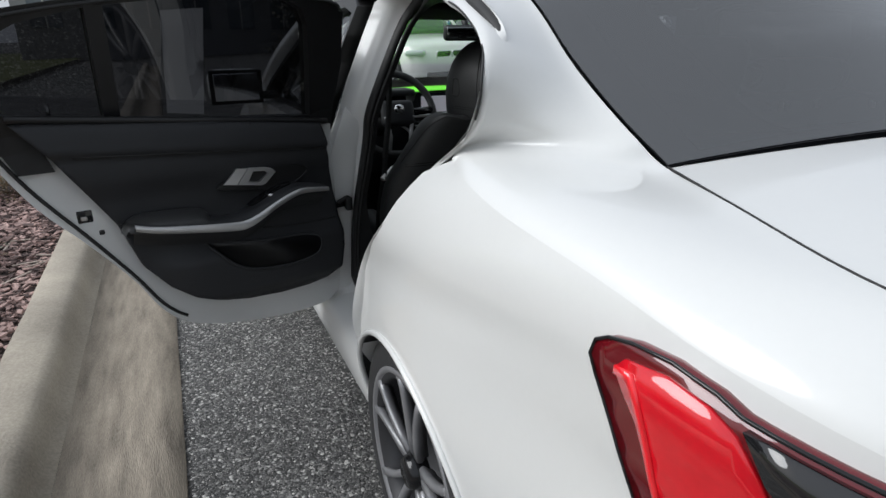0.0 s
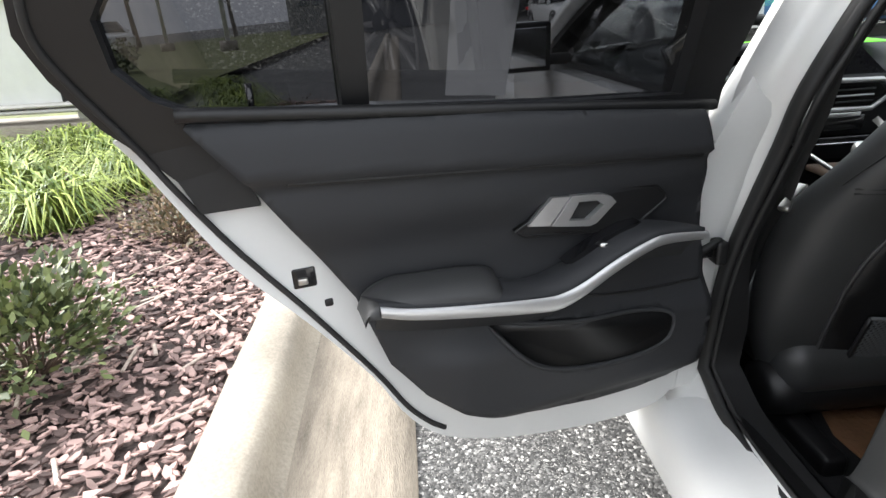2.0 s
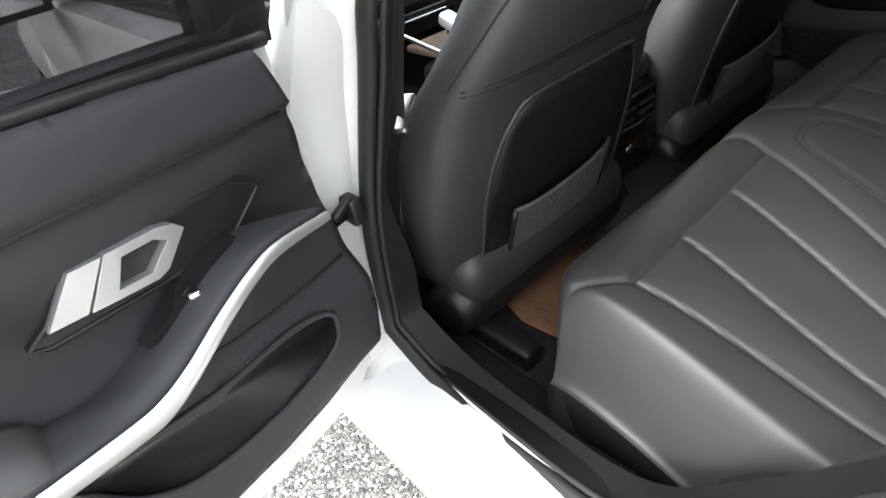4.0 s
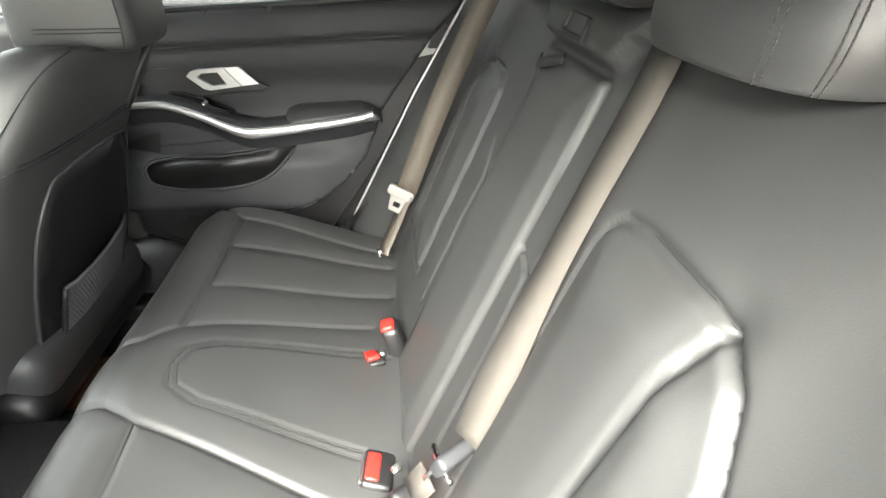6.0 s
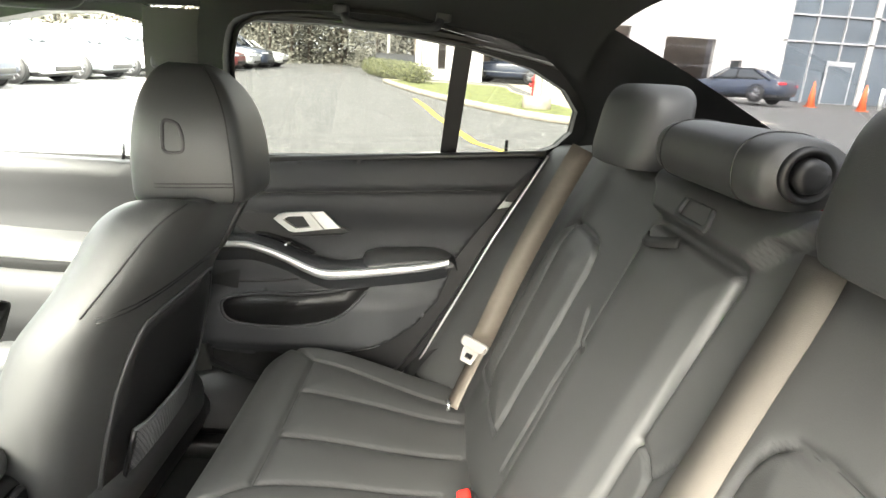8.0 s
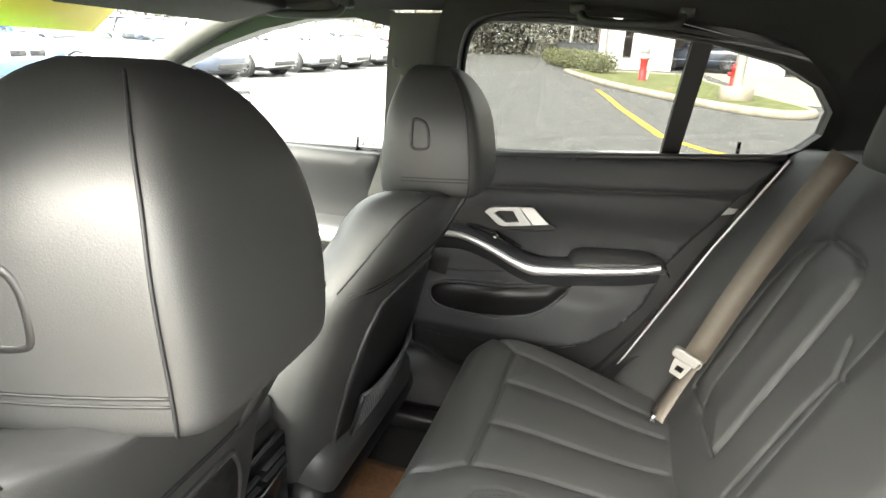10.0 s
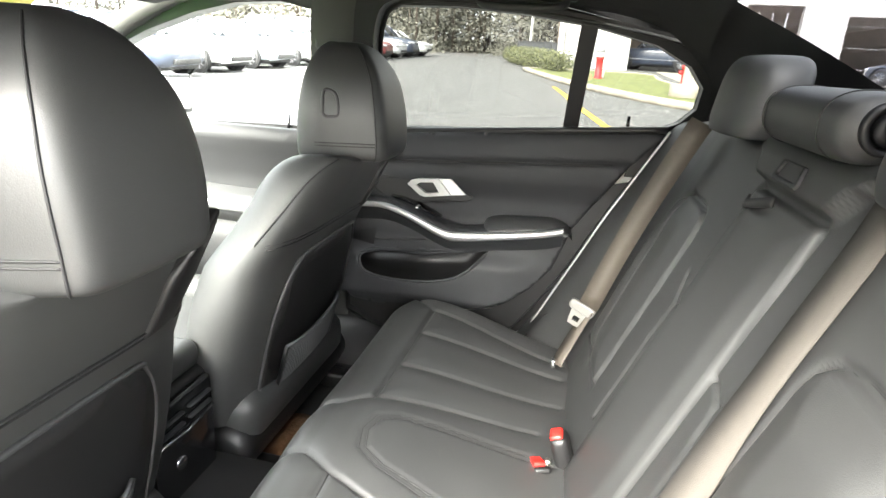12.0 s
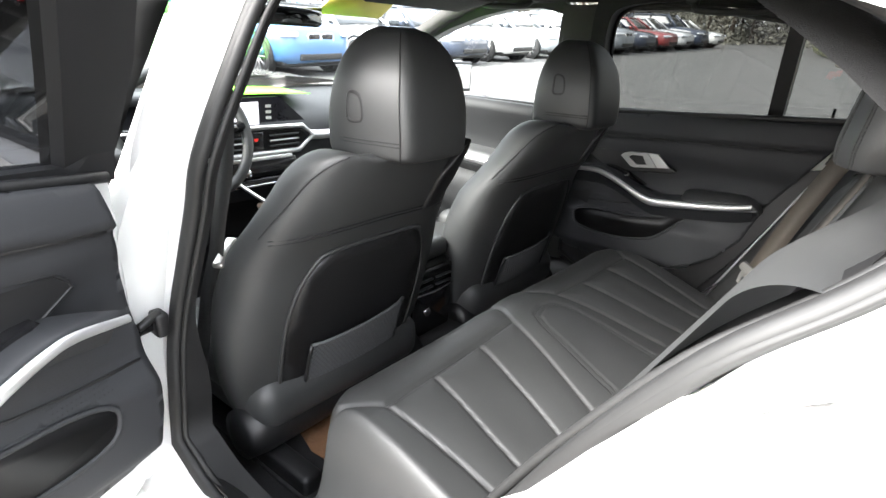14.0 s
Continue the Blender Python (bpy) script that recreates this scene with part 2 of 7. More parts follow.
BLUEPAINT = mat("blue_car_paint", (0.05, 0.14, 0.30), 0.3, vary=0.05, coat=1.0)
DARKPAINT = mat("dark_blue_car_paint", (0.03, 0.04, 0.065), 0.3, vary=0.05, coat=1.0)
GREYPAINT = mat("grey_car_paint", (0.22, 0.24, 0.26), 0.3, vary=0.05, coat=1.0)
SILVERPAINT = mat("silver_car_paint", (0.5, 0.51, 0.52), 0.3, vary=0.05, coat=1.0)
REDPAINT = mat("dark_red_car_paint", (0.2, 0.03, 0.03), 0.3, vary=0.05, coat=1.0)
CARGLASS = mat("parked_car_glass", (0.03, 0.035, 0.04), 0.06, vary=0.2, coat=1.0)
LAMPMAT = mat("headlamp_lens", (0.5, 0.52, 0.55), 0.1, vary=0.1, coat=1.0)

# ---------------------------------------------------------------- mesh helpers
V = Vector


def part(name, bm, material, parent=None, label="", smooth=True, solid=0.0, subsurf=0, bevel=0.0):
    me = bpy.data.meshes.new(name)
    bmesh.ops.recalc_face_normals(bm, faces=bm.faces[:])
    bm.to_mesh(me)
    bm.free()
    me.materials.append(material)
    if smooth:
        me.polygons.foreach_set("use_smooth", [True] * len(me.polygons))
    ob = new(name, me)
    if solid:
        md = ob.modifiers.new("solid", "SOLIDIFY")
        md.thickness, md.offset = solid, 0
    if bevel:
        md = ob.modifiers.new("bevel", "BEVEL")
        md.width, md.segments, md.limit_method, md.angle_limit = bevel, 2, "ANGLE", radians(40)
    if subsurf:
        md = ob.modifiers.new("sub", "SUBSURF")
        md.levels = md.render_levels = subsurf
    if parent:
        ob.parent = parent
        ob.matrix_parent_inverse = parent.matrix_basis.inverted() if parent.parent is None else Matrix.Identity(4)
    if label:
        ob["label"] = label
    return ob


def thing(name, label, category, group="", kind="", at=(0, 0, 0)):
    ob = new(name)
    ob.empty_display_size = 0.1
    ob.location = at
    return tagged(ob, label, category, group, kind)


def solo(name, bm, material, label, category, group="", kind="", **kw):
    """A thing of one mesh."""
    return tagged(part(name, bm, material, None, **kw), label, category, group, kind)


def rbox(c, s, r=0.01, seg=3, rot=None, bm=None):
    """A box with rounded edges, centre c, size s."""
    b = bmesh.new()
    bmesh.ops.create_cube(b, size=1)
    for v in b.verts:
        v.co = V((v.co.x * s[0], v.co.y * s[1], v.co.z * s[2]))
    if r > 0:
        bmesh.ops.bevel(b, geom=b.edges[:], offset=min(r, min(s) * 0.49), segments=seg, affect="EDGES", profile=0.5)
    m = Matrix.Translation(c) @ (rot.to_4x4() if rot else Matrix.Identity(4))
    bmesh.ops.transform(b, matrix=m, verts=b.verts[:])
    return merge(bm, b)


def merge(bm, b):
    if bm is None:
        return b
    me = bpy.data.meshes.new("tmp")
    b.to_mesh(me)
    b.free()
    bm.from_mesh(me)
    bpy.data.meshes.remove(me)
    return bm


def rot(rx=0, ry=0, rz=0):
    return Euler([radians(a) for a in (rx, ry, rz)]).to_matrix()


def smooth_path(pts, n=6):
    """Catmull-Rom through the points."""
    p = [V(q) for q in pts]
    p = [p[0] * 2 - p[1]] + p + [p[-1] * 2 - p[-2]]
    out = []
    for i in range(1, len(p) - 2):
        for k in range(n):
            t = k / n
            a, b, c, d = p[i - 1], p[i], p[i + 1], p[i + 2]
            out.append(0.5 * ((2 * b) + (c - a) * t + (2 * a - 5 * b + 4 * c - d) * t * t + (3 * b - a - 3 * c + d) * t ** 3))
    out.append(p[-2])
    return out


def tube(pts, r=0.004, sides=8, bm=None, closed=False, taper=1.0):
    b = bm or bmesh.new()
    pts = [V(q) for q in pts]
    rings = []
    n = len(pts)
    up = None
    for i, p in enumerate(pts):
        d = (pts[(i + 1) % n] - pts[i - 1]) if closed else (pts[min(i + 1, n - 1)] - pts[max(i - 1, 0)])
        d = d.normalized()
        if up is None:
            up = d.orthogonal().normalized()
        up = (up - d * up.dot(d))
        up = up.normalized() if up.length > 1e-6 else d.orthogonal().normalized()
        side = d.cross(up)
        rr = r * (1 + (taper - 1) * i / max(1, n - 1))
        rings.append([b.verts.new(p + rr * (math.cos(a) * up + math.sin(a) * side)) for a in (2 * math.pi * k / sides for k in range(sides))])
    for i in range(n if closed else n - 1):
        r0, r1 = rings[i], rings[(i + 1) % n]
        for k in range(sides):
            b.faces.new((r0[k], r0[(k + 1) % sides], r1[(k + 1) % sides], r1[k]))
    if not closed:
        b.faces.new(rings[0][::-1])
        b.faces.new(rings[-1])
    return b


def ribbon(pts, width, across, thick=0.0015, bm=None):
    """A flat band along pts; across gives the direction of its width, one vector or one a point."""
    b = bm or bmesh.new()
    pts = [V(q) for q in pts]
    n = len(pts)
    rings = []
    for i, p in enumerate(pts):
        d = (pts[min(i + 1, n - 1)] - pts[max(i - 1, 0)]).normalized()
        a = V(across[i] if isinstance(across, list) else across)
        a = (a - d * a.dot(d)).normalized()
        nn = d.cross(a)
        h, t = a * width / 2, nn * thick / 2
        rings.append([b.verts.new(p + q) for q in (-h - t, h - t, h + t, -h + t)])
    for i in range(n - 1):
        for k in range(4):
            b.faces.new((rings[i][k], rings[i][(k + 1) % 4], rings[i + 1][(k + 1) % 4], rings[i + 1][k]))
    b.faces.new(rings[0][::-1])
    b.faces.new(rings[-1])
    return b


def inside(p, poly):
    x, y = p
    c = False
    for i in range(len(poly)):
        (x1, y1), (x2, y2) = poly[i - 1], poly[i]
        if (y1 > y) != (y2 > y) and x < (x2 - x1) * (y - y1) / (y2 - y1) + x1:
            c = not c
    return c


def refine(poly, step):
    out = []
    for i in range(len(poly)):
        a, b = V(poly[i]), V(poly[(i + 1) % len(poly)])
        k = max(1, int((b - a).length / step))
        out += [tuple(a.lerp(b, j / k)) for j in range(k)]
    return out


def sheet(outline, fn, step=0.03, holes=(), thick=0.0, back=None):
    """A sheet over a flat outline with holes, laid into space by fn(u, v). With back, a second skin back(u, v) closes it to a solid."""
    loops = [refine(o, step) for o in (outline, *holes)]
    pts, edges = [], []
    for lp in loops:
        k = len(pts)
        pts += lp
        edges += [(k + i, k + (i + 1) % len(lp)) for i in range(len(lp))]
    us, vs = [p[0] for p in loops[0]], [p[1] for p in loops[0]]
    nb = len(pts)
    bnd = np.array(pts)
    u = min(us) + step * 0.5
    while u < max(us):
        v = min(vs) + step * 0.5
        while v < max(vs):
            if inside((u, v), loops[0]) and not any(inside((u, v), h) for h in loops[1:]):
                if np.min((bnd[:, 0] - u) ** 2 + (bnd[:, 1] - v) ** 2) > (0.55 * step) ** 2:
                    pts.append((u, v))
            v += step
        u += step
    vv, ee, ff, *_ = geometry.delaunay_2d_cdt([V((p[0], p[1])) for p in pts], edges, [], 0, 1e-6)
    b = bmesh.new()
    front = [b.verts.new(fn(p[0], p[1])) for p in vv]
    rear = [b.verts.new(back(p[0], p[1])) for p in vv] if back else None
    used = {}
    for f in ff:
        c = sum((V(vv[i]) for i in f), V((0, 0))) / len(f)
        if not inside(c, loops[0]) or any(inside(c, h) for h in loops[1:]):
            continue
        try:
            b.faces.new([front[i] for i in f])
            if rear:
                b.faces.new([rear[i] for i in reversed(f)])
        except ValueError:
            continue
        for i in range(len(f)):
            e = (f[i], f[(i + 1) % len(f)])
            used[e] = used.get(e, 0) + 1
    if rear:
        for (i, j) in list(used):
            if (j, i) not in used:
                try:
                    b.faces.new((front[j], front[i], rear[i], rear[j]))
                except ValueError:
                    pass
    bmesh.ops.delete(b, geom=[v for v in b.verts if not v.link_faces], context="VERTS")
    return b


def grid(rows, closed_u=False, caps=False, bm=None):
    """Quads over rows of points."""
    b = bm or bmesh.new()
    vs = [[b.verts.new(p) for p in r] for r in rows]
    for i in range(len(vs) - 1):
        m = len(vs[i])
        for k in range(m if closed_u else m - 1):
            b.faces.new((vs[i][k], vs[i][(k + 1) % m], vs[i + 1][(k + 1) % m], vs[i + 1][k]))
    if caps and closed_u:
        b.faces.new(vs[0][::-1])
        b.faces.new(vs[-1])
    return b


def loft(A, B, m=8, bulge=0.0, out=None, n=4):
    """A surface between two curves of equally many points, both smoothed, bulged along out."""
    a, c = smooth_path(A, n), smooth_path(B, n)
    rows = []
    for i in range(m + 1):
        t = i / m
        k = bulge * 4 * t * (1 - t)
        rows.append([p.lerp(q, t) + (V(out) * k if out else V((0, 0, 0))) for p, q in zip(a, c)])
    return grid(rows)


def ring(cx, cy, hx, hy, p=3.0, n=28):
    """A superellipse as (x, y) points."""
    out = []
    for k in range(n):
        a = 2 * math.pi * k / n
        ca, sa = math.cos(a), math.sin(a)
        out.append((cx + hx * math.copysign(abs(ca) ** (2 / p), ca), cy + hy * math.copysign(abs(sa) ** (2 / p), sa)))
    return out


def lathe(profile, axis_point, axis="x", n=32, bm=None, caps=True):
    """A turned shape: profile of (along, radius)."""
    rows = []
    for along, r in profile:
        row = []
        for k in range(n):
            a = 2 * math.pi * k / n
            c, s = r * math.cos(a), r * math.sin(a)
            row.append(V(axis_point) + (V((along, c, s)) if axis == "x" else V((c, along, s)) if axis == "y" else V((c, s, along))))
        rows.append(row)
    return grid(rows, closed_u=True, caps=caps, bm=bm)


def smoothstep(a, b, x):
    t = max(0.0, min(1.0, (x - a) / (b - a)))
    return t * t * (3 - 2 * t)

# ---------------------------------------------------------------- ground
SLOPE = 0.04


def ground_z(x):
    """The lot rises gently away from the kerb and falls off beyond it."""
    return SLOPE * max(0.0, x - 1.0) + SLOPE * min(0.0, x + 4.5)


xs = [-400, -120, -40, -15, -6, -4.5, -3, -1.349, -0.6, 0.3, 1.0, 2, 4, 8, 15, 30, 60, 150, 400]
ys = [-400, -150, -60, -30, -15, -8, -4, -2, 0, 1, 2, 3, 4, 6, 9, 14, 22, 40, 80, 180, 400]
solo("ground", grid([[(x, y, ground_z(x) + (-0.16 if x < -1.5 else 0)) for x in xs] for y in ys]), ASPHALT, "dark grey asphalt lot with pale aggregate", "ground", kind="structure")

# pale and dark stones that stand out of the asphalt beside the car
rng = random.Random(4)
bm = bmesh.new()
for _ in range(32000):
    x, y = rng.uniform(-1.34, -0.80), rng.uniform(0.15, 2.6)
    s = rng.uniform(0.0014, 0.0036)
    a = rng.uniform(0, 6.28)
    c = V((x, y, 0.0))
    vs = [bm.verts.new(c + V((s * math.cos(a + k * 2.1) * rng.uniform(0.7, 1.2), s * math.sin(a + k * 2.1) * rng.uniform(0.7, 1.2), -0.001))) for k in range(3)]
    t = bm.verts.new(c + V((0, 0, s * 0.55)))
    for k in range(3):
        bm.faces.new((vs[k], vs[(k + 1) % 3], t))
AGG = mat("asphalt_aggregate", (0.07, 0.07, 0.068), 0.8, vary=0.3, color2=(0.40, 0.39, 0.365), islandvary=0.9)
solo("asphalt_aggregate", bm, AGG, "pale loose aggregate stones set in the asphalt", "gravel", kind="stuff", smooth=False)

# gutter and kerb, cast concrete
GUT = [(-1.350, -0.004), (-1.352, 0.010), (-1.45, 0.008), (-1.62, -0.002), (-1.690, 0.000), (-1.716, 0.020), (-1.728, 0.075), (-1.742, 0.112), (-1.768, 0.130), (-1.885, 0.132), (-1.900, 0.120), (-1.903, -0.05)]


def strip(profile, y0, y1, step, wob=0.0015):
    rows, y, k = [], y0, 0
    while y <= y1 + 1e-6:
        rows.append([(x + noise.noise((y * 3, i, 0)) * wob * 2, y, z + noise.noise((y * 4, i, 7)) * wob) for i, (x, z) in enumerate(profile)])
        y += step
    return grid(rows)


for nm, prof, m_, lab in (("gutter", GUT[:5], CONCRETE, "weathered concrete gutter with tan stains"), ("kerb", GUT[4:], KERBMAT, "rounded pale concrete kerb")):
    tagged(part(nm, strip(prof, -14, 26, 0.1), m_, None), lab, "kerb", kind="structure")

# mulch bed: soil sheet with thousands of bark chips


def bed_z(x, y):
    return 0.085 + 0.02 * noise.noise((x * 1.2, y * 1.2, 0)) + 0.03 * smoothstep(-2.2, -3.4, x)


bx = [-1.899 - 0.12 * i for i in range(30)]
solo("mulch_bed", grid([[(x, y * 0.12 - 4, bed_z(x, y * 0.12 - 4)) for x in bx] for y in range(96)]), SOIL, "dark soil under the bark mulch", "planting bed", kind="structure")


def chips(n, x0, x1, y0, y1, smin, smax, seed):
    r = random.Random(seed)
    b = bmesh.new()
    for _ in range(n):
        x, y = r.uniform(x0, x1), r.uniform(y0, y1)
        L, W = r.uniform(smin, smax), r.uniform(0.28, 0.62)
        T = r.uniform(0.003, 0.006)
        M = Matrix.Translation((x, y, bed_z(x, y) + r.uniform(0.002, 0.022))) @ Euler((r.gauss(0, 0.17), r.gauss(0, 0.17), r.uniform(0, 6.28))).to_matrix().to_4x4()
        k = r.choice((4, 5, 5, 6))
        top, bot = [], []
        for j in range(k):
            a = 2 * math.pi * j / k + r.uniform(-0.3, 0.3)
            q = V((L / 2 * math.cos(a) * r.uniform(0.75, 1.1), L / 2 * W * math.sin(a) * r.uniform(0.75, 1.1), 0))
            top.append(b.verts.new(M @ (q * 0.9 + V((0, 0, T + r.uniform(-0.002, 0.002))))))
            bot.append(b.verts.new(M @ q))
        b.faces.new(top)
        for j in range(k):
            b.faces.new((bot[j], bot[(j + 1) % k], top[(j + 1) % k], top[j]))
    return b


near = chips(10000, -3.1, -1.905, 0.2, 4.2, 0.022, 0.068, 11)
solo("bark_mulch", near, CHIP, "reddish grey pine bark mulch chips", "mulch", kind="stuff", smooth=False)
solo("bark_mulch", chips(5000, -5.2, -1.905, 2.8, 7.4, 0.04, 0.10, 12), CHIP, "reddish grey pine bark mulch chips", "mulch", kind="stuff", smooth=False)
solo("bark_mulch", chips(3600, -5.2, -1.905, -4.0, 0.3, 0.04, 0.10, 13), CHIP, "reddish grey pine bark mulch chips", "mulch", kind="stuff", smooth=False)
solo("bark_mulch", chips(2400, -5.2, -3.05, 0.2, 2.9, 0.04, 0.10, 14), CHIP, "reddish grey pine bark mulch chips", "mulch", kind="stuff", smooth=False)
b = bmesh.new()
for _ in range(40):
    x, y = rng.uniform(-2.6, -1.93), rng.uniform(0.6, 3.0)
    rbox((x, y, bed_z(x, y) + 0.022), (0.012, rng.uniform(0.07, 0.17), 0.007), 0.002, 1, rot(rng.uniform(-8, 8), 0, rng.uniform(0, 180)), b)
PALEWOOD = mat("pale_wood_splinter", (0.34, 0.27, 0.22), 0.8, vary=0.25, scale=30, color2=(0.45, 0.38, 0.33))
solo("wood_splinters", b, PALEWOOD, "pale wood splinters lying on the mulch", "mulch", kind="stuff", smooth=False)

# lawn beyond the bed
solo("lawn", grid([[(x, y, ground_z(x) + 0.02) for x in (-60, -30, -12, -5.2)] for y in (-30, 0, 6, 12, 30, 60)]), LAWN, "yellowish green winter lawn", "lawn", kind="structure")

# ---------------------------------------------------------------- the white car
car = thing("white_sedan", "white four-door sedan with one rear door standing wide open", "car")


PROFILE = [(0.20, 0.84), (0.30, 0.885), (0.40, 0.912), (0.50, 0.924), (0.60, 0.922), (0.68, 0.914), (0.74, 0.914), (0.80, 0.913), (0.845, 0.907), (0.888, 0.892), (0.915, 0.878), (0.943, 0.857), (0.974, 0.818), (1.00, 0.790), (1.10, 0.745)]

PROFILE = [(p.x, p.y) for p in smooth_path([(a, b, 0) for a, b in PROFILE], 5)]


def X_side(y, z):
    """Half width of the body skin at a station and a height; the shoulder climbs towards the tail."""
    lift = 0.085 * smoothstep(0.32, -0.45, y)
    ze = z - lift * smoothstep(0.45, 0.75, z)
    w = float(np.interp(ze, [q[0] for q in PROFILE], [q[1] for q in PROFILE]))
    flare = math.exp(-((y - 0.06) / 0.42) ** 2)
    w -= 0.030 * (1 - flare) * smoothstep(0.76, 0.60, ze)
    w -= 0.006 * math.exp(-((ze - 0.745) / 0.035) ** 2)
    w -= 0.030 * smoothstep(0.05, -0.45, y) + 0.16 * smoothstep(-0.42, -0.92, y) ** 1.8
    return w


SHUT = [(0.452, 0.30), (0.424, 0.42), (0.385, 0.52), (0.350, 0.58), (0.325, 0.65), (0.308, 0.70), (0.272, 0.75), (0.232, 0.80), (0.175, 0.852), (0.140, 0.90), (0.115, 0.93), (0.095, 0.958)]
AX, AZ, AR = 0.115, 0.305, 0.315
arch = [(AX + AR * math.cos(radians(a)), AZ + AR * 0.97 * math.sin(radians(a))) for a in range(-12, 193, 6)]
TOP = [(-0.82, 0.86), (-0.74, 0.895), (-0.62, 0.922), (-0.42, 0.945), (-0.20, 0.962), (-0.06, 0.978), (0.033, 0.988)]
TOP_LINE = [(p.x, p.y) for p in smooth_path([(y, z, 0) for y, z in TOP], 5)]
quarter = [(-0.82, 0.30), (-0.82, 0.70)] + TOP_LINE + SHUT[::-1] + [arch[0]] + arch[1:] + [(-0.30, 0.25)]


def side_fn(sign, inset=0.0):
    return lambda y, z: V((sign * (X_side(y, z) - inset), y, z))


for sgn in (-1, 1):
    q = part("rear_quarter_panel", sheet(quarter, side_fn(sgn), 0.028), WHITE, car, "white painted rear wing")
for sgn in (-1, 1):
    ln = SHUT + [TOP[-1]]
    edge = [side_fn(sgn)(*V(a).lerp(V(b_), k / 5)) for a, b_ in zip(ln, ln[1:]) for k in range(5)] + [side_fn(sgn)(*ln[-1])]
    part("shut_return", grid([[p + V((-sgn * 0.004, -0.010, -0.006)) for p in edge], [p + V((-sgn * 0.0005, -0.001, 0)) for p in edge], [p + V((-sgn * 0.014, 0.004, 0)) for p in edge], [p + V((-sgn * 0.07, 0.010, -0.004)) for p in edge]]), WHITE, car, "white painted return edge of the rear wing")
    part("quarter_filler", rbox((sgn * 0.804, 0.032, 0.9785), (0.05, 0.07, 0.022), 0.003, 1, rot(-26, 0, 0)), WHITE, car)
# wheel arch lips and liners, and the thin gap above the bumper corner
for sgn in (-1, 1):
    part("bumper_gap", tube([side_fn(sgn)(-0.205 - 0.022 * k, 0.505 + 0.0065 * k) for k in range(19)], 0.0016, 6), RUBBER, car, "thin shut line above the rear bumper corner")
    lip = [(sgn * (X_side(y, z) + 0.001), y, z) for y, z in arch]
    part("wheel_arch_lip", tube(lip, 0.007, 8), WHITE, car)
    rows = [[(sgn * (X_side(y, z) - 0.004 - d), y, z) for y, z in arch] for d in (0.0, 0.10, 0.25)]
    part("wheel_arch_liner", grid(rows), PLASTIC, car, "black wheel arch liner")


def wheel(cx, cy, sgn, nm="wheel"):
    """Tyre with tread shoulder, five pairs of spokes, hub."""
    R, W = 0.302, 0.21
    t = part(nm, lathe([(-W / 2, 0.225), (-W / 2 - 0.004, 0.26), (-W / 2 + 0.01, 0.292), (-W / 2 + 0.035, R), (W / 2 - 0.035, R), (W / 2 - 0.01, 0.292), (W / 2 + 0.004, 0.26), (W / 2, 0.225)], (cx, cy, R), "x", 48, caps=False), TYRE, car, "black tyre on a grey alloy wheel")
    o = sgn * (W / 2 - 0.004)
    part("rim", lathe([(o, 0.226), (o, 0.205), (o - sgn * 0.05, 0.195), (o - sgn * 0.12, 0.19), (o - sgn * 0.12, 0.02)], (cx, cy, R), "x", 48, caps=False), ALLOY, t)
    part("rim_lip", lathe([(o - sgn * 0.004, 0.232), (o + sgn * 0.006, 0.230), (o + sgn * 0.006, 0.218), (o - sgn * 0.012, 0.210)], (cx, cy, R), "x", 56, caps=False), ALLOYBRIGHT, t, "machined rim edge")
    for k in range(5):
        b = bmesh.new()
        for d in (-1, 1):
            a = radians(72 * k + 20)
            ray, tan = V((0, math.cos(a), math.sin(a))), V((0, -math.sin(a), math.cos(a)))
            c = V((cx + o, cy, R))
            rows_ = []
            for r_, off, w_, dep in ((0.040, 0.012, 0.014, 0.016), (0.085, 0.016, 0.010, 0.010), (0.140, 0.026, 0.009, 0.006), (0.185, 0.040, 0.010, 0.004), (0.216, 0.056, 0.013, 0.002)):
                m_ = c + ray * r_ + tan * d * off + V((-sgn * dep, 0, 0))
                rows_.append([m_ - tan * w_, m_ - tan * w_ * 0.7 + V((sgn * 0.008, 0, 0)), m_ + tan * w_ * 0.7 + V((sgn * 0.008, 0, 0)), m_ + tan * w_, m_ + V((-sgn * 0.022, 0, 0))])
            grid(rows_, closed_u=True, caps=True, bm=b)
        part("spoke", b, ALLOYBRIGHT, t, "machined double spoke")
    part("hub_cap", lathe([(o + sgn * 0.012, 0.03), (o + sgn * 0.004, 0.036), (o - sgn * 0.03, 0.05)], (cx, cy, R), "x", 24), GLOSSBLACK, t)
    return t


for sgn in (-1, 1):
    for cy in (AX, AX + 2.62):
        wheel(sgn * 0.788, cy, sgn)

# sills
for sgn in (-1, 1):
    prof = [(0.752, 0.376), (0.775, 0.368), (0.80, 0.362), (0.835, 0.350), (0.862, 0.318), (0.872, 0.25), (0.85, 0.20), (0.70, 0.19)]
    part("sill", grid([[(sgn * x, y, z) for x, z in prof] for y in [0.36 + 0.1 * i for i in range(20)]]), WHITE, car, "white painted door sill")

